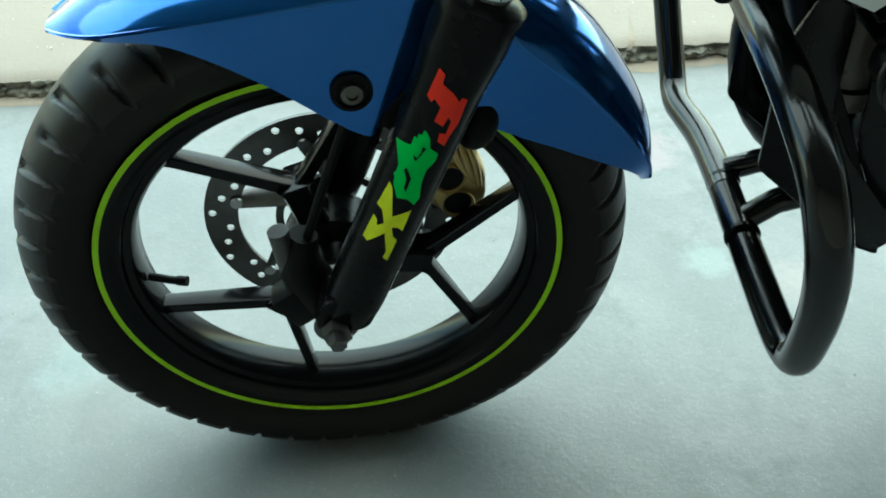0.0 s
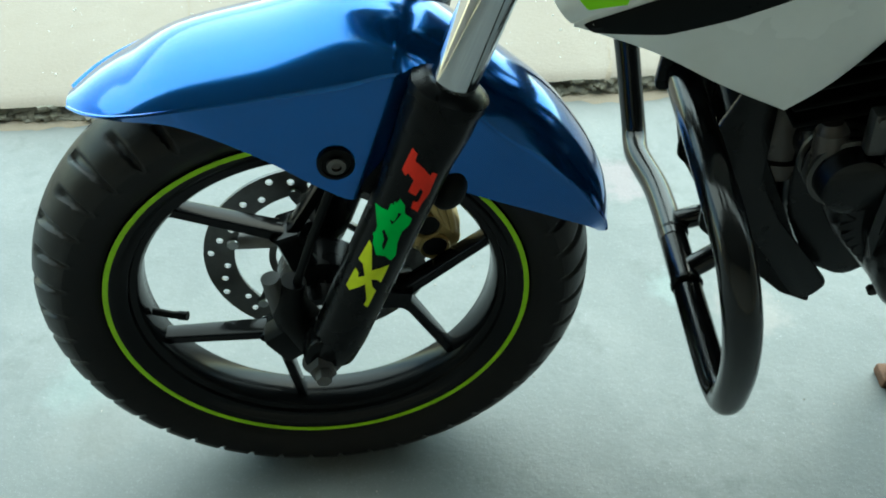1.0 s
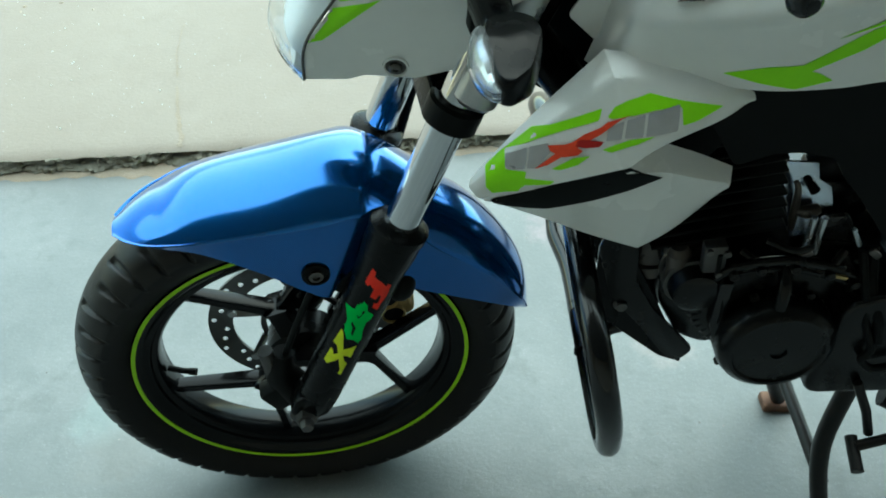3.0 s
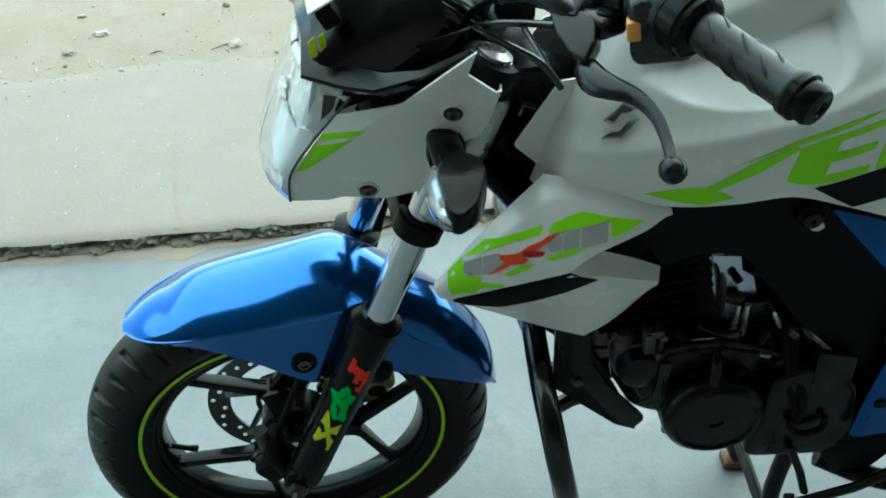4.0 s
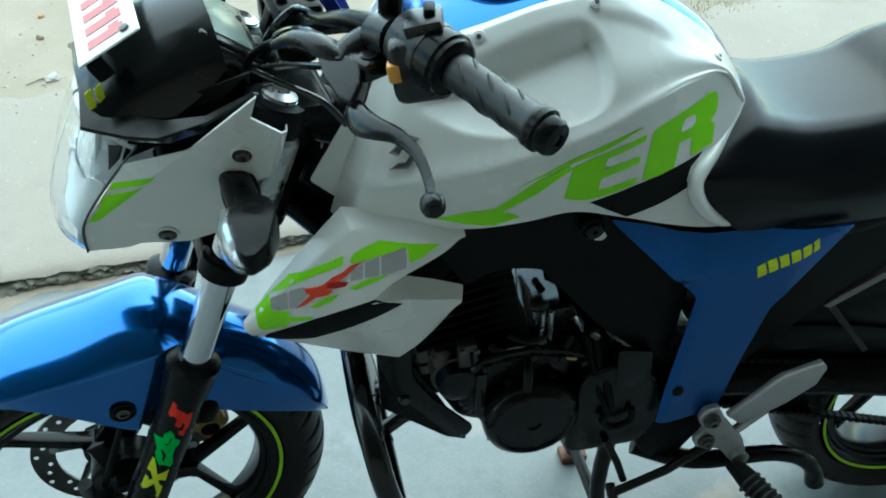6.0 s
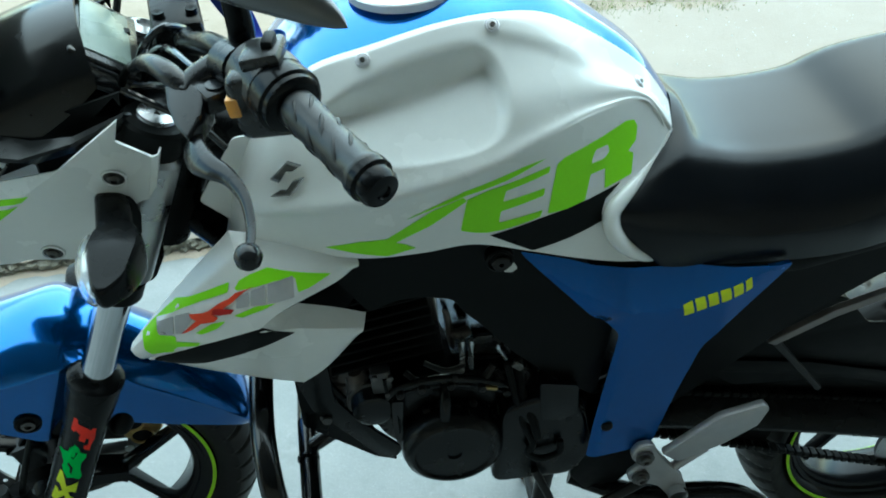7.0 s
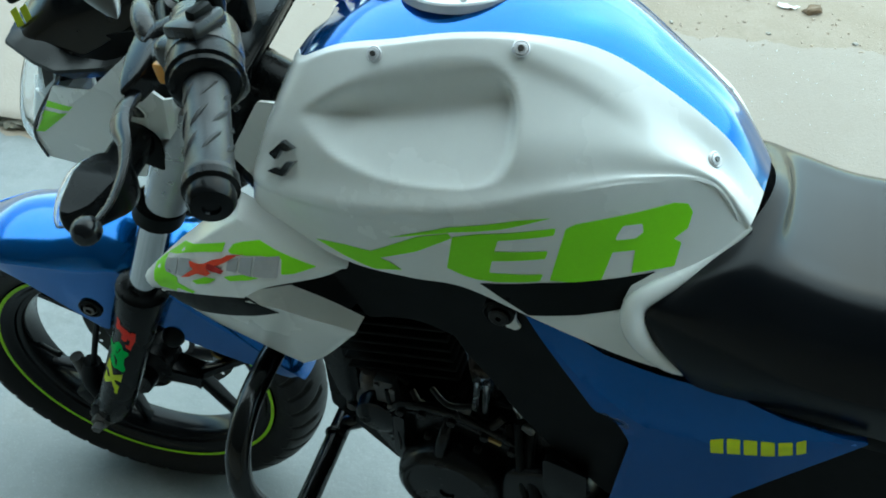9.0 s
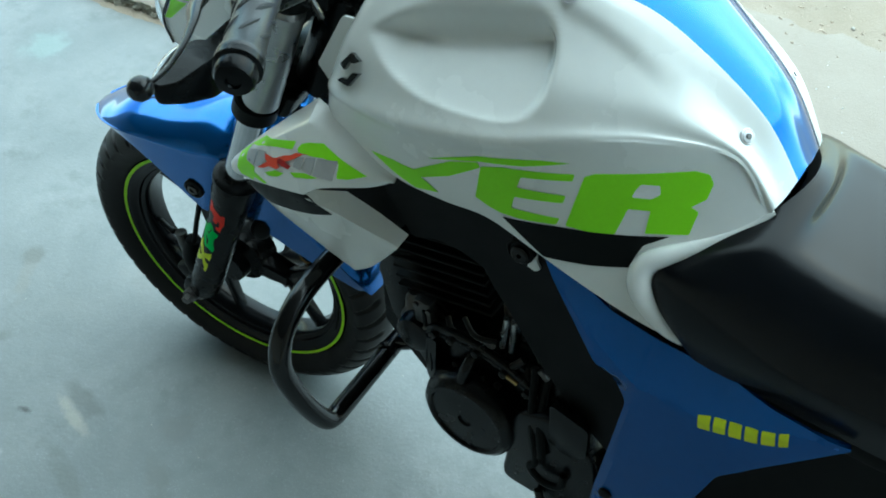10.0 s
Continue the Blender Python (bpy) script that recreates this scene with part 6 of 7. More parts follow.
part("engine_hose", tube([(0.652, -0.118, 0.592), (0.664, -0.138, 0.545), (0.674, -0.146, 0.507), (0.690, -0.156, 0.470), (0.684, -0.158, 0.452), (0.703, -0.158, 0.436), (0.728, -0.158, 0.446), (0.728, -0.154, 0.468)], 0.0050, 10, 6), PLASTIC, eng, "thin black hose with a hooked end")
part("engine_hose", tube([(0.668, -0.110, 0.590), (0.674, -0.132, 0.545), (0.688, -0.150, 0.508), (0.695, -0.154, 0.480)], 0.0062, 10, 6), PLASTIC, eng, "black hose")
for s in (-1, 1):
    part("engine_plate", prism(rounded([(0.372, 0.545), (0.395, 0.600), (0.420, 0.575), (0.426, 0.490), (0.455, 0.440), (0.524, 0.360), (0.508, 0.337), (0.488, 0.345), (0.440, 0.410), (0.395, 0.465)], 0.010, 3), s * 0.060, s * 0.067, 0.002), CASE, bike, "black engine mounting plate")
part("horn", lathe([(0.036, 0), (0.038, 0.004), (0.036, 0.016), (0.02, 0.026), (0, 0.026)], 24, (0.375, -0.055, 0.650), (-0.8, -0.5, 0)), CASE, bike, "round black horn")
lock = part("seat_lock", joined(lathe([(0.016, -0.004), (0.016, 0.010), (0.0135, 0.012), (0.0115, 0.010), (0.0, 0.010)], 24, (0.623, -0.134, 0.796))), PLASTIC, bike, "round seat lock with a steel barrel")
part("lock_barrel", lathe([(0.0105, 0.0), (0.0105, 0.013), (0.0085, 0.0145), (0.003, 0.0145), (0.0025, 0.010), (0, 0.010)], 20, (0.6245, -0.134, 0.793)), DARKSTEEL, lock, "dark steel lock barrel")
# white shape put in for the bright ground seen through a gap here
part("gap_light", prism(rounded([(0.632, 0.800), (0.638, 0.802), (0.640, 0.786), (0.646, 0.777), (0.640, 0.771), (0.630, 0.773), (0.634, 0.785)], 0.002, 2), -0.1375, -0.1345, 0.0), PAPER, lock, "white sliver standing in for bright ground behind a gap")
part("exhaust_pipe", tube([(0.46, 0.05, 0.66), (0.40, 0.06, 0.60), (0.40, 0.07, 0.44), (0.50, 0.09, 0.33), (0.70, 0.12, 0.31), (0.90, 0.15, 0.33), (1.20, 0.17, 0.42)], [0.018, 0.018, 0.018, 0.018, 0.02, 0.03, 0.045], 16, 6), SATIN, bike, "black exhaust pipe")

# -- crash guard: a hoop each side joined by low and high bars
gp = [(0.338, -0.02, 0.588), (0.338, -0.08, 0.586), (0.339, -0.140, 0.582), (0.342, -0.190, 0.572), (0.349, -0.232, 0.550), (0.356, -0.252, 0.520), (0.363, -0.256, 0.490), (0.373, -0.248, 0.445), (0.382, -0.232, 0.395), (0.388, -0.216, 0.360), (0.389, -0.200, 0.347), (0.387, -0.170, 0.345), (0.384, -0.10, 0.349), (0.380, 0.0, 0.356)]
cg = part("crash_guard", joined(tube(gp, 0.0150, 20, 5), tube([(x - 0.022 * ease(0.05, 0.2, -y), -y, z) for x, y, z in gp], 0.0150, 20, 5)), GUARD, bike, "glossy black tubular crash guard")
for y in (-0.045, 0.035):
    part("guard_brace", tube([(0.382, y, 0.354), (0.415, y * 0.8, 0.372), (0.455, y * 0.6, 0.380)], [0.012, 0.012, 0.014], 14), GUARD, cg)
    part("guard_weld", lathe([(0.0150, -0.004), (0.0166, -0.002), (0.0166, 0.002), (0.0150, 0.004)], 20, (0.3815, y - 0.02, 0.3545), (0.01, 1, 0.01)), SATIN, cg)
part("guard_bolt", lathe([(0.009, 0), (0.009, 0.006), (0.006, 0.010), (0, 0.010)], 6, (0.446, -0.052, 0.44)), BOLT, cg)
for s in (-1, 1):
    part("guard_mount", prism(rounded([(0.315, 0.575), (0.36, 0.575), (0.36, 0.68), (0.325, 0.70)], 0.006, 2), s * 0.045 - 0.004, s * 0.045 + 0.004, 0.001), SATIN, cg)

# -- stand, pegs and pedals
stand = part("centre_stand", joined(*[tube([(0.745, s * 0.085, 0.335), (0.735, s * 0.105, 0.20), (0.765, s * 0.125, 0.07), (0.800, s * 0.135, -0.012)], 0.013, 14, 5) for s in (-1, 1)],
             tube([(0.745, -0.09, 0.33), (0.745, 0.09, 0.33)], 0.013, 14), tube([(0.755, -0.118, 0.12), (0.755, 0.118, 0.12)], 0.010, 12)), DARKSTEEL, bike, "worn dark steel centre stand")
for s in (-1, 1):
    part("stand_foot", block((0.055, 0.036, 0.018), (0.800, s * 0.136, -0.0250), (0, 0, 0), 0.004), RUST, stand, "rusty stand foot")
part("side_stand", joined(tube([(0.770, -0.115, 0.330), (0.860, -0.150, 0.315), (0.990, -0.165, 0.322), (1.060, -0.170, 0.285), (1.085, -0.172, 0.235)], [0.017, 0.015, 0.013, 0.013, 0.016], 14, 5)), SATIN, bike, "black side stand folded up")
part("shift_pedal", joined(tube([(0.868, -0.165, 0.372), (0.80, -0.175, 0.335), (0.715, -0.185, 0.312)], [0.008, 0.007, 0.007], 12), tube([(0.715, -0.170, 0.312), (0.712, -0.215, 0.300)], 0.008, 12)), DARKSTEEL, bike, "grey steel gear pedal")
part("shift_rod", tube([(0.70, -0.152, 0.40), (0.72, -0.165, 0.36), (0.735, -0.17, 0.32)], 0.006, 12), DARKSTEEL, bike)
for s in (-1, 1):
    peg = part("peg_bracket", prism(rounded([(0.830, 0.470), (0.852, 0.474), (0.864, 0.450), (0.885, 0.422), (0.909, 0.394), (0.926, 0.354), (0.918, 0.333), (0.900, 0.342), (0.878, 0.372), (0.859, 0.381), (0.836, 0.386), (0.826, 0.402), (0.842, 0.424), (0.824, 0.448)], 0.008, 3), s * 0.168, s * 0.180, 0.003), ALU, bike, "cast aluminium footpeg bracket")
    part("heel_blade", prism(rounded([(0.868, 0.452), (0.935, 0.524), (0.991, 0.543), (1.001, 0.532), (0.994, 0.498), (0.953, 0.462), (0.894, 0.430)], 0.004, 3), s * 0.170, s * 0.182, 0.003), ALU, peg, "cast aluminium heel guard")
    part("heel_strut", tube([(0.895, s * 0.172, 0.405), (0.935, s * 0.172, 0.448)], 0.007, 12), ALU, peg)
    for x, z in ((0.843, 0.450), (0.845, 0.404)):
        part("peg_bracket_bolt", lathe([(0.013, 0), (0.013, 0.004), (0.008, 0.004), (0.008, 0.009), (0.004, 0.010), (0.003, 0.006), (0, 0.006)], 16, (x, s * 0.182, z), (0, s, 0)), BOLT, peg)
    part("peg_pivot", lathe([(0.014, 0), (0.014, 0.012), (0, 0.013)], 16, (0.908, s * 0.180, 0.358), (0, s, 0)), STEEL, peg)
    pg = part("footpeg", tube([(0.900, s * 0.185, 0.345), (0.915, s * 0.215, 0.338), (0.945, s * 0.285, 0.328)], [0.012, 0.017, 0.018], 16), PLASTIC, peg, "ribbed black rubber footpeg")
    for k in range(7):
        part("peg_rib", lathe([(0.017, 0), (0.0205, 0.001), (0.0205, 0.004), (0.017, 0.005)], 16, (0.915 + 0.0043 * k, s * (0.217 + 0.0095 * k), 0.3375 - 0.0013 * k), (0.4, s, -0.1), closed=True), GRIP_RUBBER, peg)

for s in (-1, 1):
    mount = part("engine_mount_plate", prism(rounded([(0.374, 0.545), (0.410, 0.542), (0.448, 0.470), (0.508, 0.352), (0.514, 0.328), (0.481, 0.341), (0.380, 0.428)], 0.005, 2), s * 0.056, s * 0.062, 0.001, 1), SATIN, bike, "black wedge-shaped engine mount plate")
    for x, z in ((0.414, 0.445),):
        part("mount_bolt", lathe([(0.010, 0), (0.010, 0.003), (0.007, 0.004), (0.007, 0.009), (0, 0.010)], 10, (x, s * 0.062, z), (0, s, 0)), BOLT, mount)
    part("pivot_plate", prism(rounded([(0.762, 0.440), (0.862, 0.458), (0.872, 0.400), (0.835, 0.330), (0.790, 0.318), (0.758, 0.360)], 0.010, 3), s * 0.100, s * 0.142, 0.004), PLASTIC, bike, "black swingarm pivot plate")

# -- rear: swingarm, chain, wheel, shock
part("swingarm", joined(*[tube([(0.80, s * 0.07, 0.43), (0.95, s * 0.085, 0.425), (1.15, s * 0.10, 0.40), (1.40, s * 0.105, 0.34)], [0.034, 0.032, 0.03, 0.028], 12, 5, flat=0.5) for s in (-1, 1)], tube([(0.82, -0.07, 0.43), (0.82, 0.07, 0.43)], 0.03, 16)), SATIN, bike, "black box-section swingarm")
shock = part("shock", tube([(0.98, 0, 0.46), (0.93, 0, 0.66)], 0.022, 16), PLASTIC, bike, "black rear shock")
part("shock_spring", tube([(0.98 - 0.00055 * k + 0.033 * math.cos(k * 0.7), 0.033 * math.sin(k * 0.7), 0.47 + 0.0023 * k) for k in range(80)], 0.005, 8), PLASTIC, shock)
rear_wheel = wheel("rear_wheel", 1.395, 0.275, None, 0.055, 0.07, 0.292, 75, "satin black cast rear wheel")
part("rear_sprocket", lathe([(0.085, 0), (0.085, 0.006), (0.05, 0.006), (0.05, 0)], 44, (1.395, -0.075, 0.275), closed=True), STEEL, rear_wheel)
chain = part("drive_chain", tube([(0.80, -0.082, 0.485), (1.39, -0.082, 0.380)], 0.003, 8), CASE, bike, "oily dark drive chain")
part("lower_chain_run", tube([(0.80, -0.082, 0.400), (1.39, -0.082, 0.205)], 0.003, 8), PLASTIC, chain)
link_bm = block((0.013, 0.017, 0.010), (0, 0, 0), (0, 8, 0), 0.002, 1)
first = part("chain_link", moved(link_bm, Matrix.Translation((0.80, -0.082, 0.485))), PLASTIC, chain)
for k in range(1, 80):
    f = (k // 2) / 39
    a, b = (((0.80, 0.485), (1.39, 0.380)), ((0.80, 0.400), (1.39, 0.205)))[k % 2]
    one = new("chain_link", first.data)
    one.parent = chain
    one.matrix_basis = Matrix.Translation((a[0] + (b[0] - a[0]) * f - 0.80, 0, a[1] + (b[1] - a[1]) * f - 0.485))
part("rear_frame_plate", prism(rounded([(0.90, 0.545), (1.02, 0.660), (1.12, 0.640), (1.17, 0.585), (1.40, 0.570), (1.40, 0.470), (1.00, 0.475)], 0.010, 2), -0.092, -0.086, 0.002), PLASTIC, bike, "black rear frame plate")
part("chain_guard", prism(rounded([(0.93, 0.545), (1.10, 0.52), (1.40, 0.44), (1.40, 0.415), (1.10, 0.495), (0.93, 0.52)], 0.006, 2), -0.098, -0.070, 0.002), PLASTIC, bike)
part("swingarm_case", prism(rounded([(0.87, 0.50), (0.95, 0.512), (1.144, 0.470), (1.40, 0.415), (1.40, 0.36), (1.20, 0.375), (1.130, 0.395), (1.105, 0.300), (1.076, 0.309), (1.003, 0.310), (0.93, 0.345), (0.87, 0.40)], 0.006, 2), -0.074, -0.066, 0.002), PLASTIC, bike, "black chain case behind the swingarm")
# the light on the stay is in its colours: pale upper arm, dark strut
stay = part("rear_stay", prism(rounded([(1.003, 0.598), (1.082, 0.652), (1.20, 0.705), (1.20, 0.691), (1.085, 0.638), (1.016, 0.592)], 0.002, 2), -0.124, -0.114, 0.001, 1), STAY, bike, "triangular metal rear stay, its lit upper arm coloured lighter")
part("stay_strut", prism(rounded([(1.006, 0.600), (1.018, 0.602), (1.117, 0.490), (1.110, 0.485)], 0.002, 2), -0.123, -0.115, 0.001, 1), DARKSTEEL, stay)
part("rear_mudguard", sheet([[(1.05 + 0.0, y, 0.66) for y in (-0.07, 0, 0.07)], [(1.18, y, 0.68) for y in (-0.075, 0, 0.075)], [(1.40, y, 0.66) for y in (-0.075, 0, 0.075)], [(1.62, y, 0.60) for y in (-0.07, 0, 0.07)]], 12, 6, 0.004), PLASTIC, bike, "black rear mudguard")

# ---------------------------------------------------------------- graphics: plain coloured shapes laid on the panels
def film(name, outline, tree, mat, parent, label="", m=None, corner=0.0015, **kw):
    part(name, decal(outline, tree, corner=corner, **kw), mat, parent, label, m)


# tank flank: swooshes, two slanted blocks and the black wedge
film("graphic", [(0.433, 0.832), (0.466, 0.825), (0.498, 0.821), (0.528, 0.832), (0.515, 0.839), (0.506, 0.8415), (0.543, 0.865), (0.5785, 0.896), (0.575, 0.901), (0.5445, 0.886), (0.517, 0.864), (0.497, 0.8475), (0.468, 0.843)], tank_tree, GREEN, flank, "lime green graphic")
film("graphic", [(0.518, 0.876), (0.5394, 0.8885), (0.5755, 0.909), (0.6105, 0.9205), (0.6354, 0.928), (0.660, 0.932), (0.6206, 0.916), (0.578, 0.9035), (0.546, 0.889)], tank_tree, GREEN, flank, "lime green graphic", corner=0.0008)
film("graphic_block", [(0.5745, 0.855), (0.579, 0.8975), (0.600, 0.9065), (0.666, 0.9215), (0.6655, 0.914), (0.6195, 0.9025), (0.617, 0.889), (0.6625, 0.8965), (0.6618, 0.888), (0.6157, 0.877), (0.6145, 0.862), (0.662, 0.870), (0.660, 0.862), (0.622, 0.8525), (0.6035, 0.850), (0.590, 0.851)], tank_tree, GREEN, flank, "lime green slanted block")
film("graphic_block", [(0.6685, 0.864), (0.6743, 0.921), (0.682, 0.926), (0.756, 0.941), (0.7675, 0.9385), (0.773, 0.930), (0.7725, 0.915), (0.763, 0.9062), (0.7705, 0.902), (0.770, 0.8795), (0.7357, 0.8745), (0.734, 0.898), (0.716, 0.8965), (0.712, 0.868), (0.690, 0.8640)], tank_tree, GREEN, flank, "lime green slanted block")
film("graphic_slot", [(0.7165, 0.915), (0.7197, 0.923), (0.7343, 0.924), (0.737, 0.9155), (0.7315, 0.910), (0.716, 0.909)], tank_tree, WHITE, flank, lift=0.0012, step=0.004)
film("black_wedge", [(0.606, 0.846), (0.660, 0.860), (0.715, 0.868), (0.756, 0.875), (0.738, 0.862), (0.734, 0.846), (0.738, 0.838), (0.700, 0.828), (0.655, 0.820), (0.630, 0.833)], tank_tree, DECAL_BLACK, flank, "black wedge along the lower tank edge")
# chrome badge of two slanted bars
for bar in ([(0.384, 0.912), (0.402, 0.933), (0.416, 0.9305), (0.4075, 0.924), (0.401, 0.9235), (0.393, 0.910)], [(0.4182, 0.9194), (0.4034, 0.898), (0.3828, 0.8935), (0.3925, 0.902), (0.400, 0.9035), (0.407, 0.9145)]):
    film("badge", bar, tank_tree, BADGE, flank, "silver slanted badge bar", lift=0.0035, thick=0.004, corner=0.001, step=0.004)
    mx, mz = sum(p[0] for p in bar) / len(bar), sum(p[1] for p in bar) / len(bar)
    # black inner shape paints the dark reflection in the chrome bar
    film("badge_reflection", [(mx + 0.76 * (x - mx), mz + 0.76 * (z - mz)) for x, z in bar], tank_tree, GLOSS, flank, "", lift=0.0041, corner=0.0, step=0.004)

# shroud: lime band, grey blocks, orange-red cross, black stripe
film("graphic", [(0.226, 0.728), (0.240, 0.743), (0.268, 0.769), (0.329, 0.798), (0.3265, 0.788), (0.297, 0.7755), (0.272, 0.763), (0.2435, 0.746), (0.2445, 0.7315), (0.264, 0.733), (0.263, 0.726), (0.302, 0.730), (0.3245, 0.7355), (0.269, 0.7125), (0.2335, 0.7035), (0.2265, 0.711)], shroud_tree, GREEN, shroud_ob, "lime green band")
film("graphic", [(0.334, 0.792), (0.340, 0.801), (0.351, 0.807), (0.370, 0.814), (0.392, 0.811), (0.4367, 0.806), (0.414, 0.7945), (0.401, 0.791), (0.399, 0.8055), (0.376, 0.8025), (0.358, 0.7965), (0.338, 0.791)], shroud_tree, GREEN, shroud_ob, "lime green band")
film("graphic", [(0.331, 0.7645), (0.356, 0.7765), (0.3764, 0.7816), (0.3612, 0.7728), (0.3397, 0.763)], shroud_tree, GREEN, shroud_ob, "lime green band")
film("graphic", [(0.2868, 0.7407), (0.3058, 0.7539), (0.3212, 0.7579), (0.3108, 0.7485), (0.2945, 0.7407)], shroud_tree, GREEN, shroud_ob, "lime green band")
for outline in ([(0.2445, 0.7435), (0.264, 0.7545), (0.2625, 0.7355), (0.247, 0.7315), (0.2440, 0.7345)], [(0.266, 0.7555), (0.283, 0.7625), (0.2865, 0.7570), (0.273, 0.739), (0.2645, 0.7365)],
                [(0.3357, 0.784), (0.349, 0.791), (0.3475, 0.7755), (0.334, 0.7725)], [(0.3515, 0.792), (0.367, 0.7985), (0.366, 0.780), (0.350, 0.7765)], [(0.3695, 0.7995), (0.397, 0.8075), (0.3965, 0.7865), (0.3685, 0.7808)]):
    film("grey_block", outline, shroud_tree, SILVER_DECAL, shroud_ob, "grey block", lift=0.0011)
film("red_cross", [(0.2718, 0.7382), (0.2934, 0.759), (0.315, 0.7756), (0.3278, 0.7824), (0.3344, 0.7881), (0.3556, 0.7969), (0.3466, 0.7924), (0.3302, 0.7784), (0.3137, 0.7667), (0.3003, 0.7573), (0.2831, 0.744)], shroud_tree, ORANGE, shroud_ob, "orange-red crossed strips", lift=0.0019, corner=0.0)
film("red_cross", [(0.2828, 0.7606), (0.2985, 0.7646), (0.3114, 0.7709), (0.3074, 0.7644), (0.3141, 0.7615), (0.3092, 0.757), (0.2968, 0.7536), (0.2852, 0.7564)], shroud_tree, ORANGE, shroud_ob, "orange-red crossed strips", lift=0.0024, corner=0.0)
film("red_cross", [(0.3090, 0.7700), (0.3203, 0.7715), (0.3322, 0.7719), (0.3286, 0.7671), (0.3163, 0.7643), (0.3074, 0.7644)], shroud_tree, DARK_RED, shroud_ob, "dark red crossed strips", lift=0.0024, corner=0.0)
film("black_stripe", [(0.232, 0.690), (0.285, 0.718), (0.3243, 0.741), (0.356, 0.748), (0.393, 0.7335), (0.362, 0.7165), (0.330, 0.7025), (0.2877, 0.689), (0.262, 0.6865), (0.240, 0.684)], low_only, DECAL_BLACK, shroud_ob, "black stripe along the lower panel")

# headlight cowl and side cover
film("graphic", [(0.084, 0.870), (0.1285, 0.885), (0.0747, 0.838), (0.0604, 0.8345)], cowl_tree, GREEN, cowls[0], "lime green stripe", STEER, corner=0.0, step=0.003)
film("graphic", [(0.095, 0.886), (0.143, 0.900), (0.134, 0.891), (0.088, 0.8765)], cowl_tree, GREEN, cowls[0], "lime green stripe", STEER, corner=0.0, step=0.003)
for k in range(6):
    x, z = 0.8442 + 0.0141 * k, 0.7236 + 0.0059 * k
    film("yellow_bar", [(x + 0.0045, z - 0.0158), (x, z), (x + 0.0112 - 0.004 * (k == 5), z + 0.0046), (x + 0.0157 - 0.004 * (k == 5), z - 0.0112)], blue_tree, YELLOW, blue_ob, corner=0.001, step=0.004)

# three stickers on the fork leg
film("red_sticker", [(0.1006, 0.5675), (0.1042, 0.5631), (0.102, 0.5555), (0.1089, 0.5479), (0.1135, 0.5397), (0.1156, 0.5428), (0.1196, 0.5401), (0.1131, 0.5204), (0.1054, 0.5088), (0.1012, 0.4996), (0.0959, 0.5054), (0.0978, 0.5130), (0.1022, 0.5115), (0.1068, 0.5225), (0.1050, 0.5270), (0.1003, 0.5190), (0.0945, 0.5240), (0.0996, 0.5358), (0.0959, 0.5422), (0.093, 0.5395), (0.091, 0.544)], fork_tree, RED, near_leg, "red sticker of slanted bars", STEER, corner=0.0, step=0.004)
film("green_sticker", [(0.0664, 0.5012), (0.0763, 0.501), (0.0798, 0.5092), (0.0812, 0.5072), (0.0826, 0.5118), (0.0842, 0.5105), (0.0875, 0.5155), (0.0909, 0.5084), (0.0901, 0.4996), (0.0961, 0.493), (0.0936, 0.4861), (0.0865, 0.4793), (0.0814, 0.4658), (0.0794, 0.4507), (0.0744, 0.4447), (0.0692, 0.4517), (0.0617, 0.4526), (0.0602, 0.4646), (0.0616, 0.4702), (0.0612, 0.4740), (0.0634, 0.4762), (0.0657, 0.4824)], fork_tree, FOXGREEN, near_leg, "green sticker", STEER, corner=0.0006, step=0.004)
for outline in ([(0.0782, 0.4877), (0.0828, 0.493), (0.0875, 0.4997), (0.0846, 0.5006), (0.0836, 0.4965), (0.0799, 0.4905), (0.0772, 0.4930)], [(0.0715, 0.4812), (0.0741, 0.4719), (0.0688, 0.4584), (0.0679, 0.4637), (0.0705, 0.4715), (0.0695, 0.4795)]):
    film("sticker_slit", outline, fork_tree, DECAL_BLACK, near_leg, "", STEER, lift=0.0012, step=0.003, corner=0.0005)
film("yellow_sticker", [(0.0574, 0.4658), (0.0591, 0.4619), (0.0562, 0.4341), (0.0723, 0.4395), (0.0635, 0.4179), (0.0600, 0.4222), (0.0549, 0.4232), (0.0551, 0.4133), (0.0581, 0.4081), (0.0483, 0.3867), (0.0448, 0.3908), (0.0481, 0.3969), (0.0488, 0.4171), (0.0337, 0.4064), (0.0311, 0.4098), (0.042, 0.4325), (0.0442, 0.4288), (0.0431, 0.4236), (0.0492, 0.4266), (0.0492, 0.4394), (0.0457, 0.4424)], fork_tree, YELLOW, near_leg, "yellow crossed sticker", STEER, corner=0.0, step=0.004)

# blue strap looped over the handlebar clamp
path = [(0.322, 0.066, 1.046), (0.334, 0.074, 1.012), (0.350, 0.078, 0.982), (0.361, 0.082, 0.963), (0.364, 0.090, 0.962), (0.356, 0.098, 0.985), (0.340, 0.096, 1.018), (0.326, 0.078, 1.047)]
bm = grid_mesh([[Vector(q) + Vector((0.35, -0.25, 0.9)).normalized().cross(Vector((0, 1, 0))) * w for w in (-0.013, 0, 0.013)] for q in [crom([Vector(p_) for p_ in path], i / 40) for i in range(41)]])
bmesh.ops.recalc_face_normals(bm, faces=bm.faces)
solid("strap", shell(bm, 0.0015), STRAP, "blue woven strap looped over the handlebar clamp", "strap")

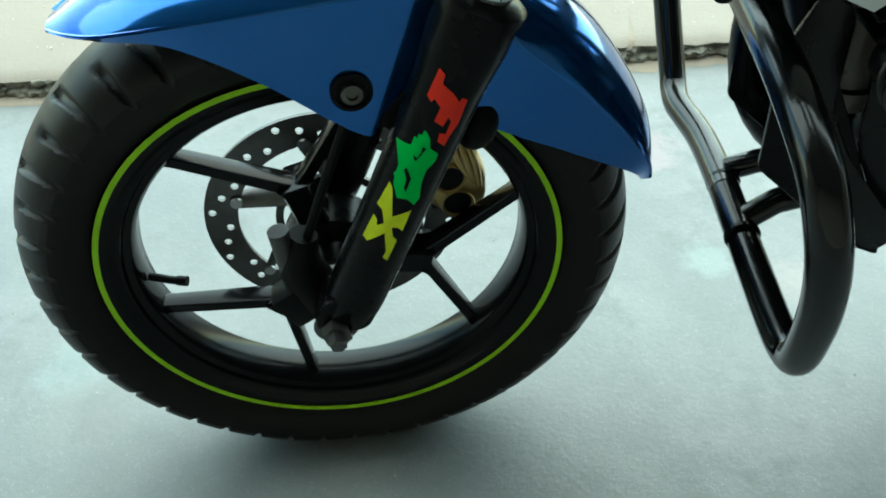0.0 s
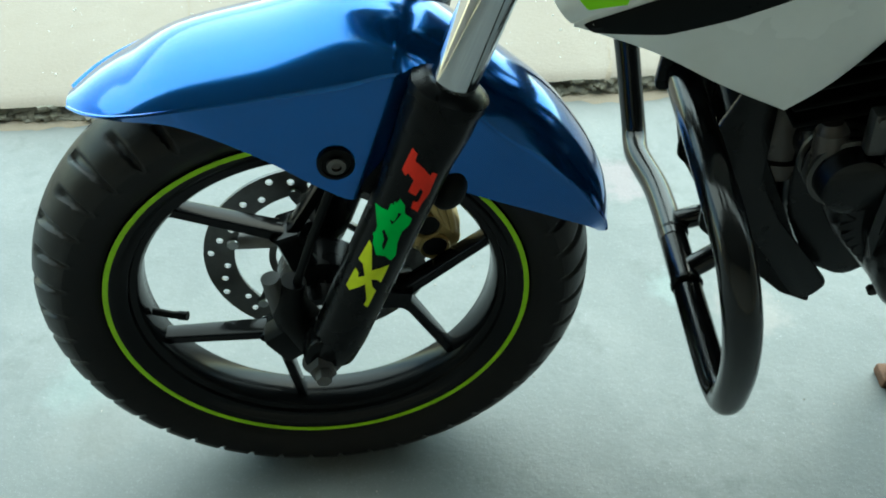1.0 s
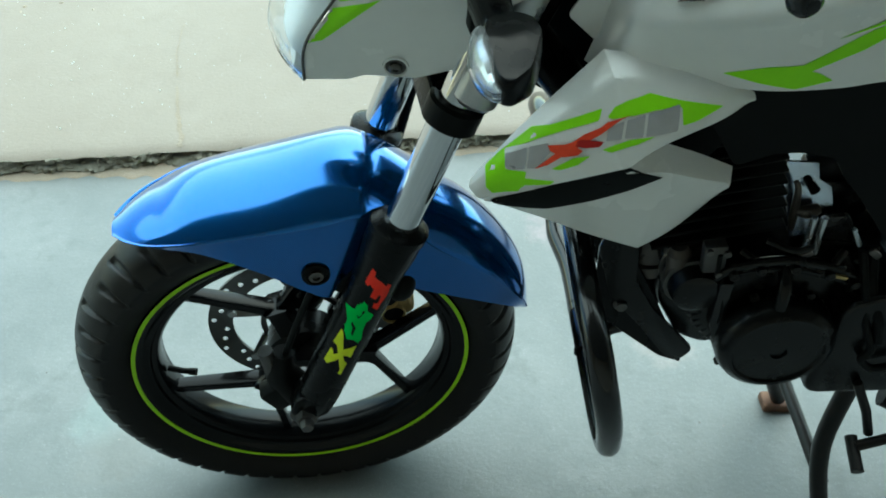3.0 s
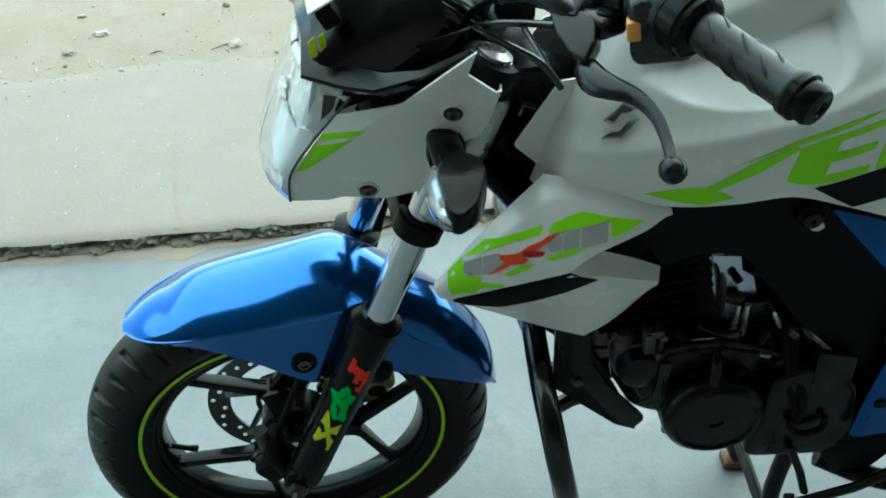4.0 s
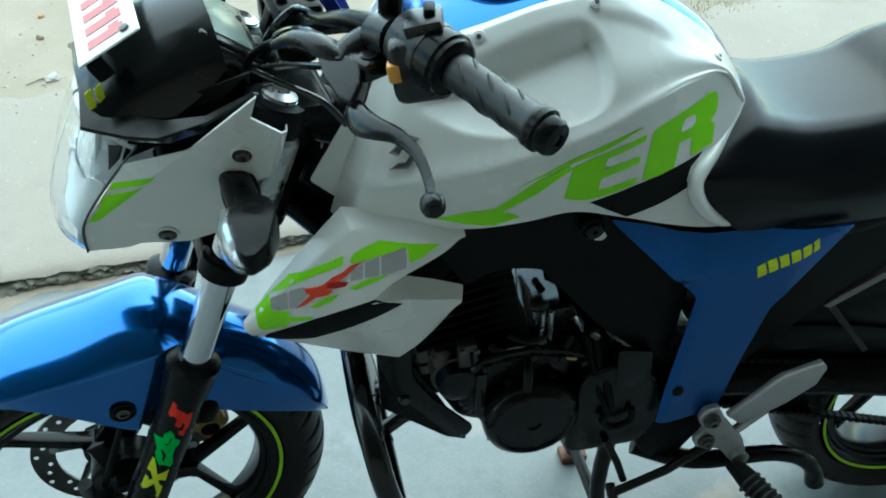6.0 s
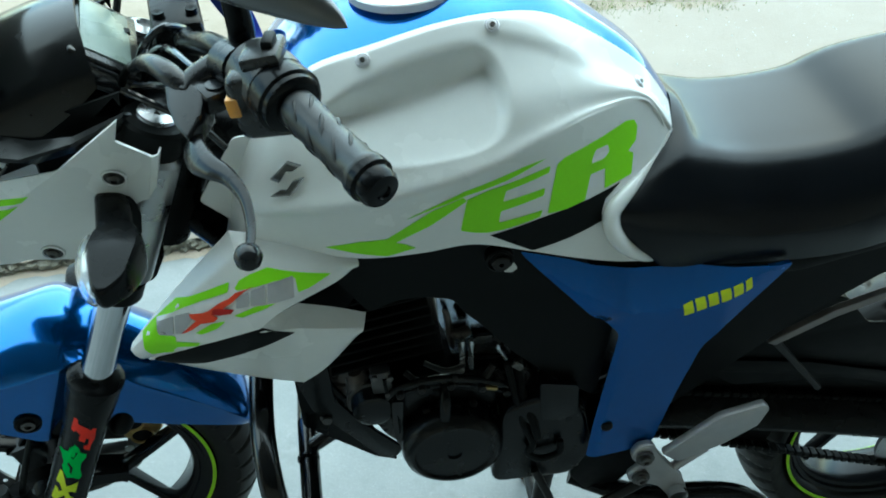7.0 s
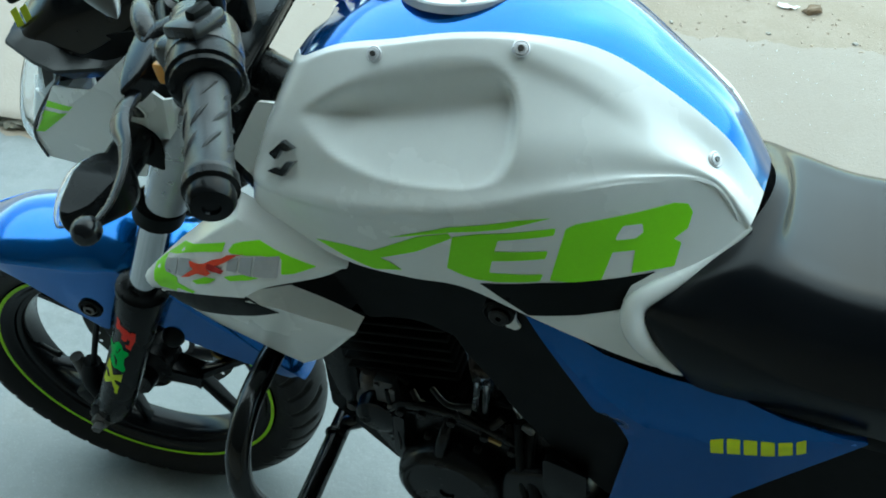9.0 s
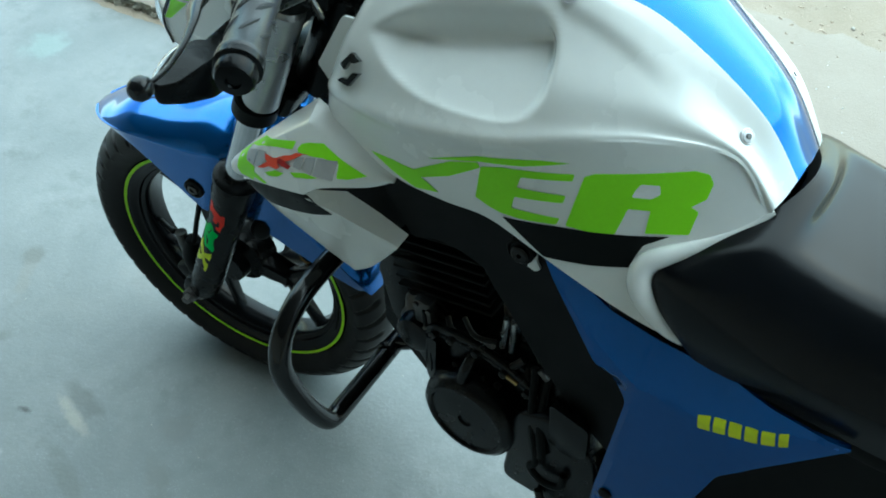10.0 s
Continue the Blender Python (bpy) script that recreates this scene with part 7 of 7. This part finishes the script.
# ---------------------------------------------------------------- litter on the sandy ground
STONE = material("grey_stone", (0.40, 0.37, 0.33), 0.85, spread=0.2, scale=60, bump=0.5, bump_scale=120)
PALE_STONE = material("pale_grey_stone", (0.50, 0.49, 0.46), 0.85, spread=0.15, scale=60, bump=0.5, bump_scale=120)
CRUMB = material("dry_earth_crumbs", (0.40, 0.325, 0.258), 0.95, spread=0.3, scale=40, bump=0.4, bump_scale=300)
BROWN = material("brown_stone", (0.20, 0.14, 0.09), 0.8, spread=0.25, scale=60, bump=0.5, bump_scale=120)
BRICKBIT = material("orange_brick_bit", (0.50, 0.24, 0.12), 0.9, spread=0.2, scale=60, bump=0.5, bump_scale=120)
TWIG = material("dry_twig", (0.16, 0.12, 0.09), 0.9, spread=0.3, scale=80)
GRASS = material("short_grass", (0.16, 0.22, 0.06), 0.8, spread=0.4, scale=25)
depsgraph = bpy.context.evaluated_depsgraph_get()


def ground_height(x, y):
    hit = scene.ray_cast(depsgraph, Vector((x, y, 0.25)), Vector((0, 0, -1)))
    return hit[1].z if hit[0] and hit[1].z < 0.06 else STEP


def stone(rng, x, y, size, flat, mat, label, name="pebble", group="pebbles on the sand"):
    bm = bmesh.new()
    bmesh.ops.create_icosphere(bm, subdivisions=2, radius=1)
    for v in bm.verts:
        v.co = Vector([math.copysign(abs(q) ** 0.75, q) for q in v.co])
    off = Vector((rng.random() * 50, rng.random() * 50, 0))
    sx, sy = size * (0.8 + 0.4 * rng.random()), size * (0.6 + 0.4 * rng.random())
    for v in bm.verts:
        k = 1 + 0.6 * noise.noise(v.co * 1.3 + off) + 0.25 * noise.noise(v.co * 3.1 - off)
        v.co = Vector((v.co.x * sx * k, v.co.y * sy * k, v.co.z * size * flat * k))
    bmesh.ops.transform(bm, verts=bm.verts, matrix=pose(x, y, ground_height(x, y) + size * flat * 0.45, 0, 0, rng.random() * 360))
    return solid(name, bm, mat, label, "stone", group, sharp=18)


rng = random.Random(7)
stone(rng, -0.916, 1.925, 0.026, 0.35, PALE_STONE, "pale flat stone lying on the sandy ground")
stone(rng, -0.993, 1.790, 0.020, 0.55, STONE, "small grey stone lying on the sandy ground")
stone(rng, -0.440, 1.850, 0.024, 0.45, STONE, "pale grey stone beside a twig on the sand")
stone(rng, -0.520, 2.150, 0.013, 0.6, BROWN, "small brown stone on the sandy ground")
stone(rng, -0.545, 2.330, 0.013, 0.6, BRICKBIT, "small orange bit of brick on the sand")
stone(rng, 1.050, 2.184, 0.028, 0.6, BROWN, "rounded brown stone on the sandy ground", "stone")
stone(rng, -1.02, 2.06, 0.014, 0.6, STONE, "small grey stone lying on the sandy ground")
for k in range(26):
    x = -1.6 + 4.2 * rng.random()
    y = 1.72 + 0.19 * x + 0.08 + 0.75 * rng.random() ** 1.5
    stone(rng, x, y, 0.004 + 0.007 * rng.random(), 0.6, rng.choice((STONE, BROWN, STONE)), "small pebble on the sandy ground")
# scrap of paper and twigs
bm = fine([(-0.03, -0.010), (-0.01, -0.018), (0.03, -0.008), (0.045, 0.012), (0.02, 0.010), (0.0, 0.016), (-0.028, 0.012)], 0.008)
for v in bm.verts:
    v.co = Vector((v.co.x, v.co.z, 0.004 + 0.006 * noise.noise(v.co * 60)))
bmesh.ops.transform(bm, verts=bm.verts, matrix=pose(0.965, 2.185, ground_height(0.965, 2.185) + 0.003))
bmesh.ops.recalc_face_normals(bm, faces=bm.faces)
solid("paper_scrap", shell(bm, 0.0006, (0, 0, 1)), PAPER, "crumpled scrap of white paper on the sand", "paper")
for x, y, a, size in ((-0.475, 1.842, 35, 0.05), (-0.86, 2.28, 12, 0.03), (0.80, 2.19, -20, 0.05), (-0.70, 1.80, 20, 0.02)):
    c, s = math.cos(radians(a)), math.sin(radians(a))
    z = ground_height(x, y) + 0.002
    solid("twig", tube([(x - size * c, y - size * s, z), (x + 0.004, y + 0.003, z + 0.004), (x + size * c, y + size * s, z + 0.002)], [0.001, 0.0022, 0.0009], 7, 4), TWIG, "thin dry twig lying on the sand", "twig", "twigs on the sand")
# flat crumbs of dry earth, thickest where the sand thins out over the concrete
bm = bmesh.new()
for k in range(2600):
    x = -1.9 + 4.6 * rng.random()
    y = sand_line(x) + 0.06 + (0.08 * rng.gauss(0, 1) if k % 2 else 0.9 * rng.random())
    r0 = 0.0014 + 0.0062 * rng.random() ** 4
    turn, squat = rng.random() * 360, 0.25 + 0.3 * rng.random()
    m4 = pose(x, y, ground_height(x, y) + 0.2 * r0 * squat, 0, 0, turn) @ Matrix.Diagonal((r0 * (1 + rng.random()), r0, r0 * squat, 1))
    rim_ = [bm.verts.new(m4 @ Vector((math.cos(a) * (0.7 + 0.5 * rng.random()), math.sin(a) * (0.7 + 0.5 * rng.random()), -0.5))) for a in (0, 1.05, 2.1, 3.14, 4.2, 5.25)]
    cap_ = [bm.verts.new(m4 @ Vector((0.45 * math.cos(a), 0.45 * math.sin(a), 0.8 + 0.4 * rng.random()))) for a in (0.3, 2.4, 4.5)]
    bm.faces.new(cap_)
    for i in range(3):
        a, b, c, d, e = rim_[2 * i], rim_[2 * i + 1], rim_[(2 * i + 2) % 6], cap_[i], cap_[(i + 1) % 3]
        bm.faces.new((a, b, d))
        bm.faces.new((b, c, e))
        bm.faces.new((b, e, d))
bmesh.ops.recalc_face_normals(bm, faces=bm.faces)
solid("earth_crumbs", bm, CRUMB, "flat brown crumbs of dry earth on the sand", "earth crumbs", kind="stuff", sharp=25)
# pale specks of gravel on the concrete
bm = bmesh.new()
for k in range(900):
    x = -1.8 + 4.4 * rng.random()
    y = kerb_y(x) + 0.05 + 0.9 * rng.random()
    r0 = 0.0009 + 0.0022 * rng.random() ** 4
    m4 = pose(x, y, STEP + 0.004 + r0 * 0.2, rng.random() * 90, rng.random() * 90, 0) @ Matrix.Scale(r0, 4)
    v = [bm.verts.new(m4 @ Vector(q)) for q in ((1, 0, 0), (-1, 0, 0), (0, 1, 0), (0, -1, 0), (0, 0, 1), (0, 0, -1))]
    for f in ((0, 2, 4), (2, 1, 4), (1, 3, 4), (3, 0, 4), (2, 0, 5), (1, 2, 5), (3, 1, 5), (0, 3, 5)):
        bm.faces.new([v[i] for i in f])
solid("gravel", bm, PAPER, "pale fine gravel strewn on the concrete", "gravel", kind="stuff", sharp=10)
# short grass where concrete and sand meet
bm = bmesh.new()
for k in range(2600):
    x = 1.35 + 1.75 * rng.random()
    y = sand_line(x) + 0.02 + 0.05 * rng.gauss(0, 1)
    h, a = 0.008 + 0.018 * rng.random(), rng.random() * 6.28
    z, w = STEP - 0.004, 0.0014
    dx, dy = math.cos(a), math.sin(a)
    v = [bm.verts.new(q) for q in ((x - w * dy, y + w * dx, z), (x + w * dy, y - w * dx, z), (x + 0.5 * h * dx, y + 0.5 * h * dy, z + h))]
    bm.faces.new(v)
solid("grass", bm, GRASS, "sparse short grass along the concrete edge", "grass", kind="stuff")
# grit on the floor and the concrete
bm = bmesh.new()
for k in range(700):
    x = -1.6 + 3.6 * rng.random()
    y = -0.6 + 2.2 * rng.random()
    z = LEVEL if y < kerb_y(x) else STEP
    r = 0.0006 + 0.0014 * rng.random() ** 3
    m4 = pose(x, y, z + r * 0.5, rng.random() * 90, rng.random() * 90, 0) @ Matrix.Scale(r, 4)
    v = [bm.verts.new(m4 @ Vector(q)) for q in ((1, 0, -0.6), (-0.5, 0.87, -0.6), (-0.5, -0.87, -0.6), (0, 0, 1))]
    for f in ((0, 2, 1), (0, 1, 3), (1, 2, 3), (2, 0, 3)):
        bm.faces.new([v[i] for i in f])
solid("grit", bm, STONE, "scattered fine grit on floor and concrete", "grit", kind="stuff")
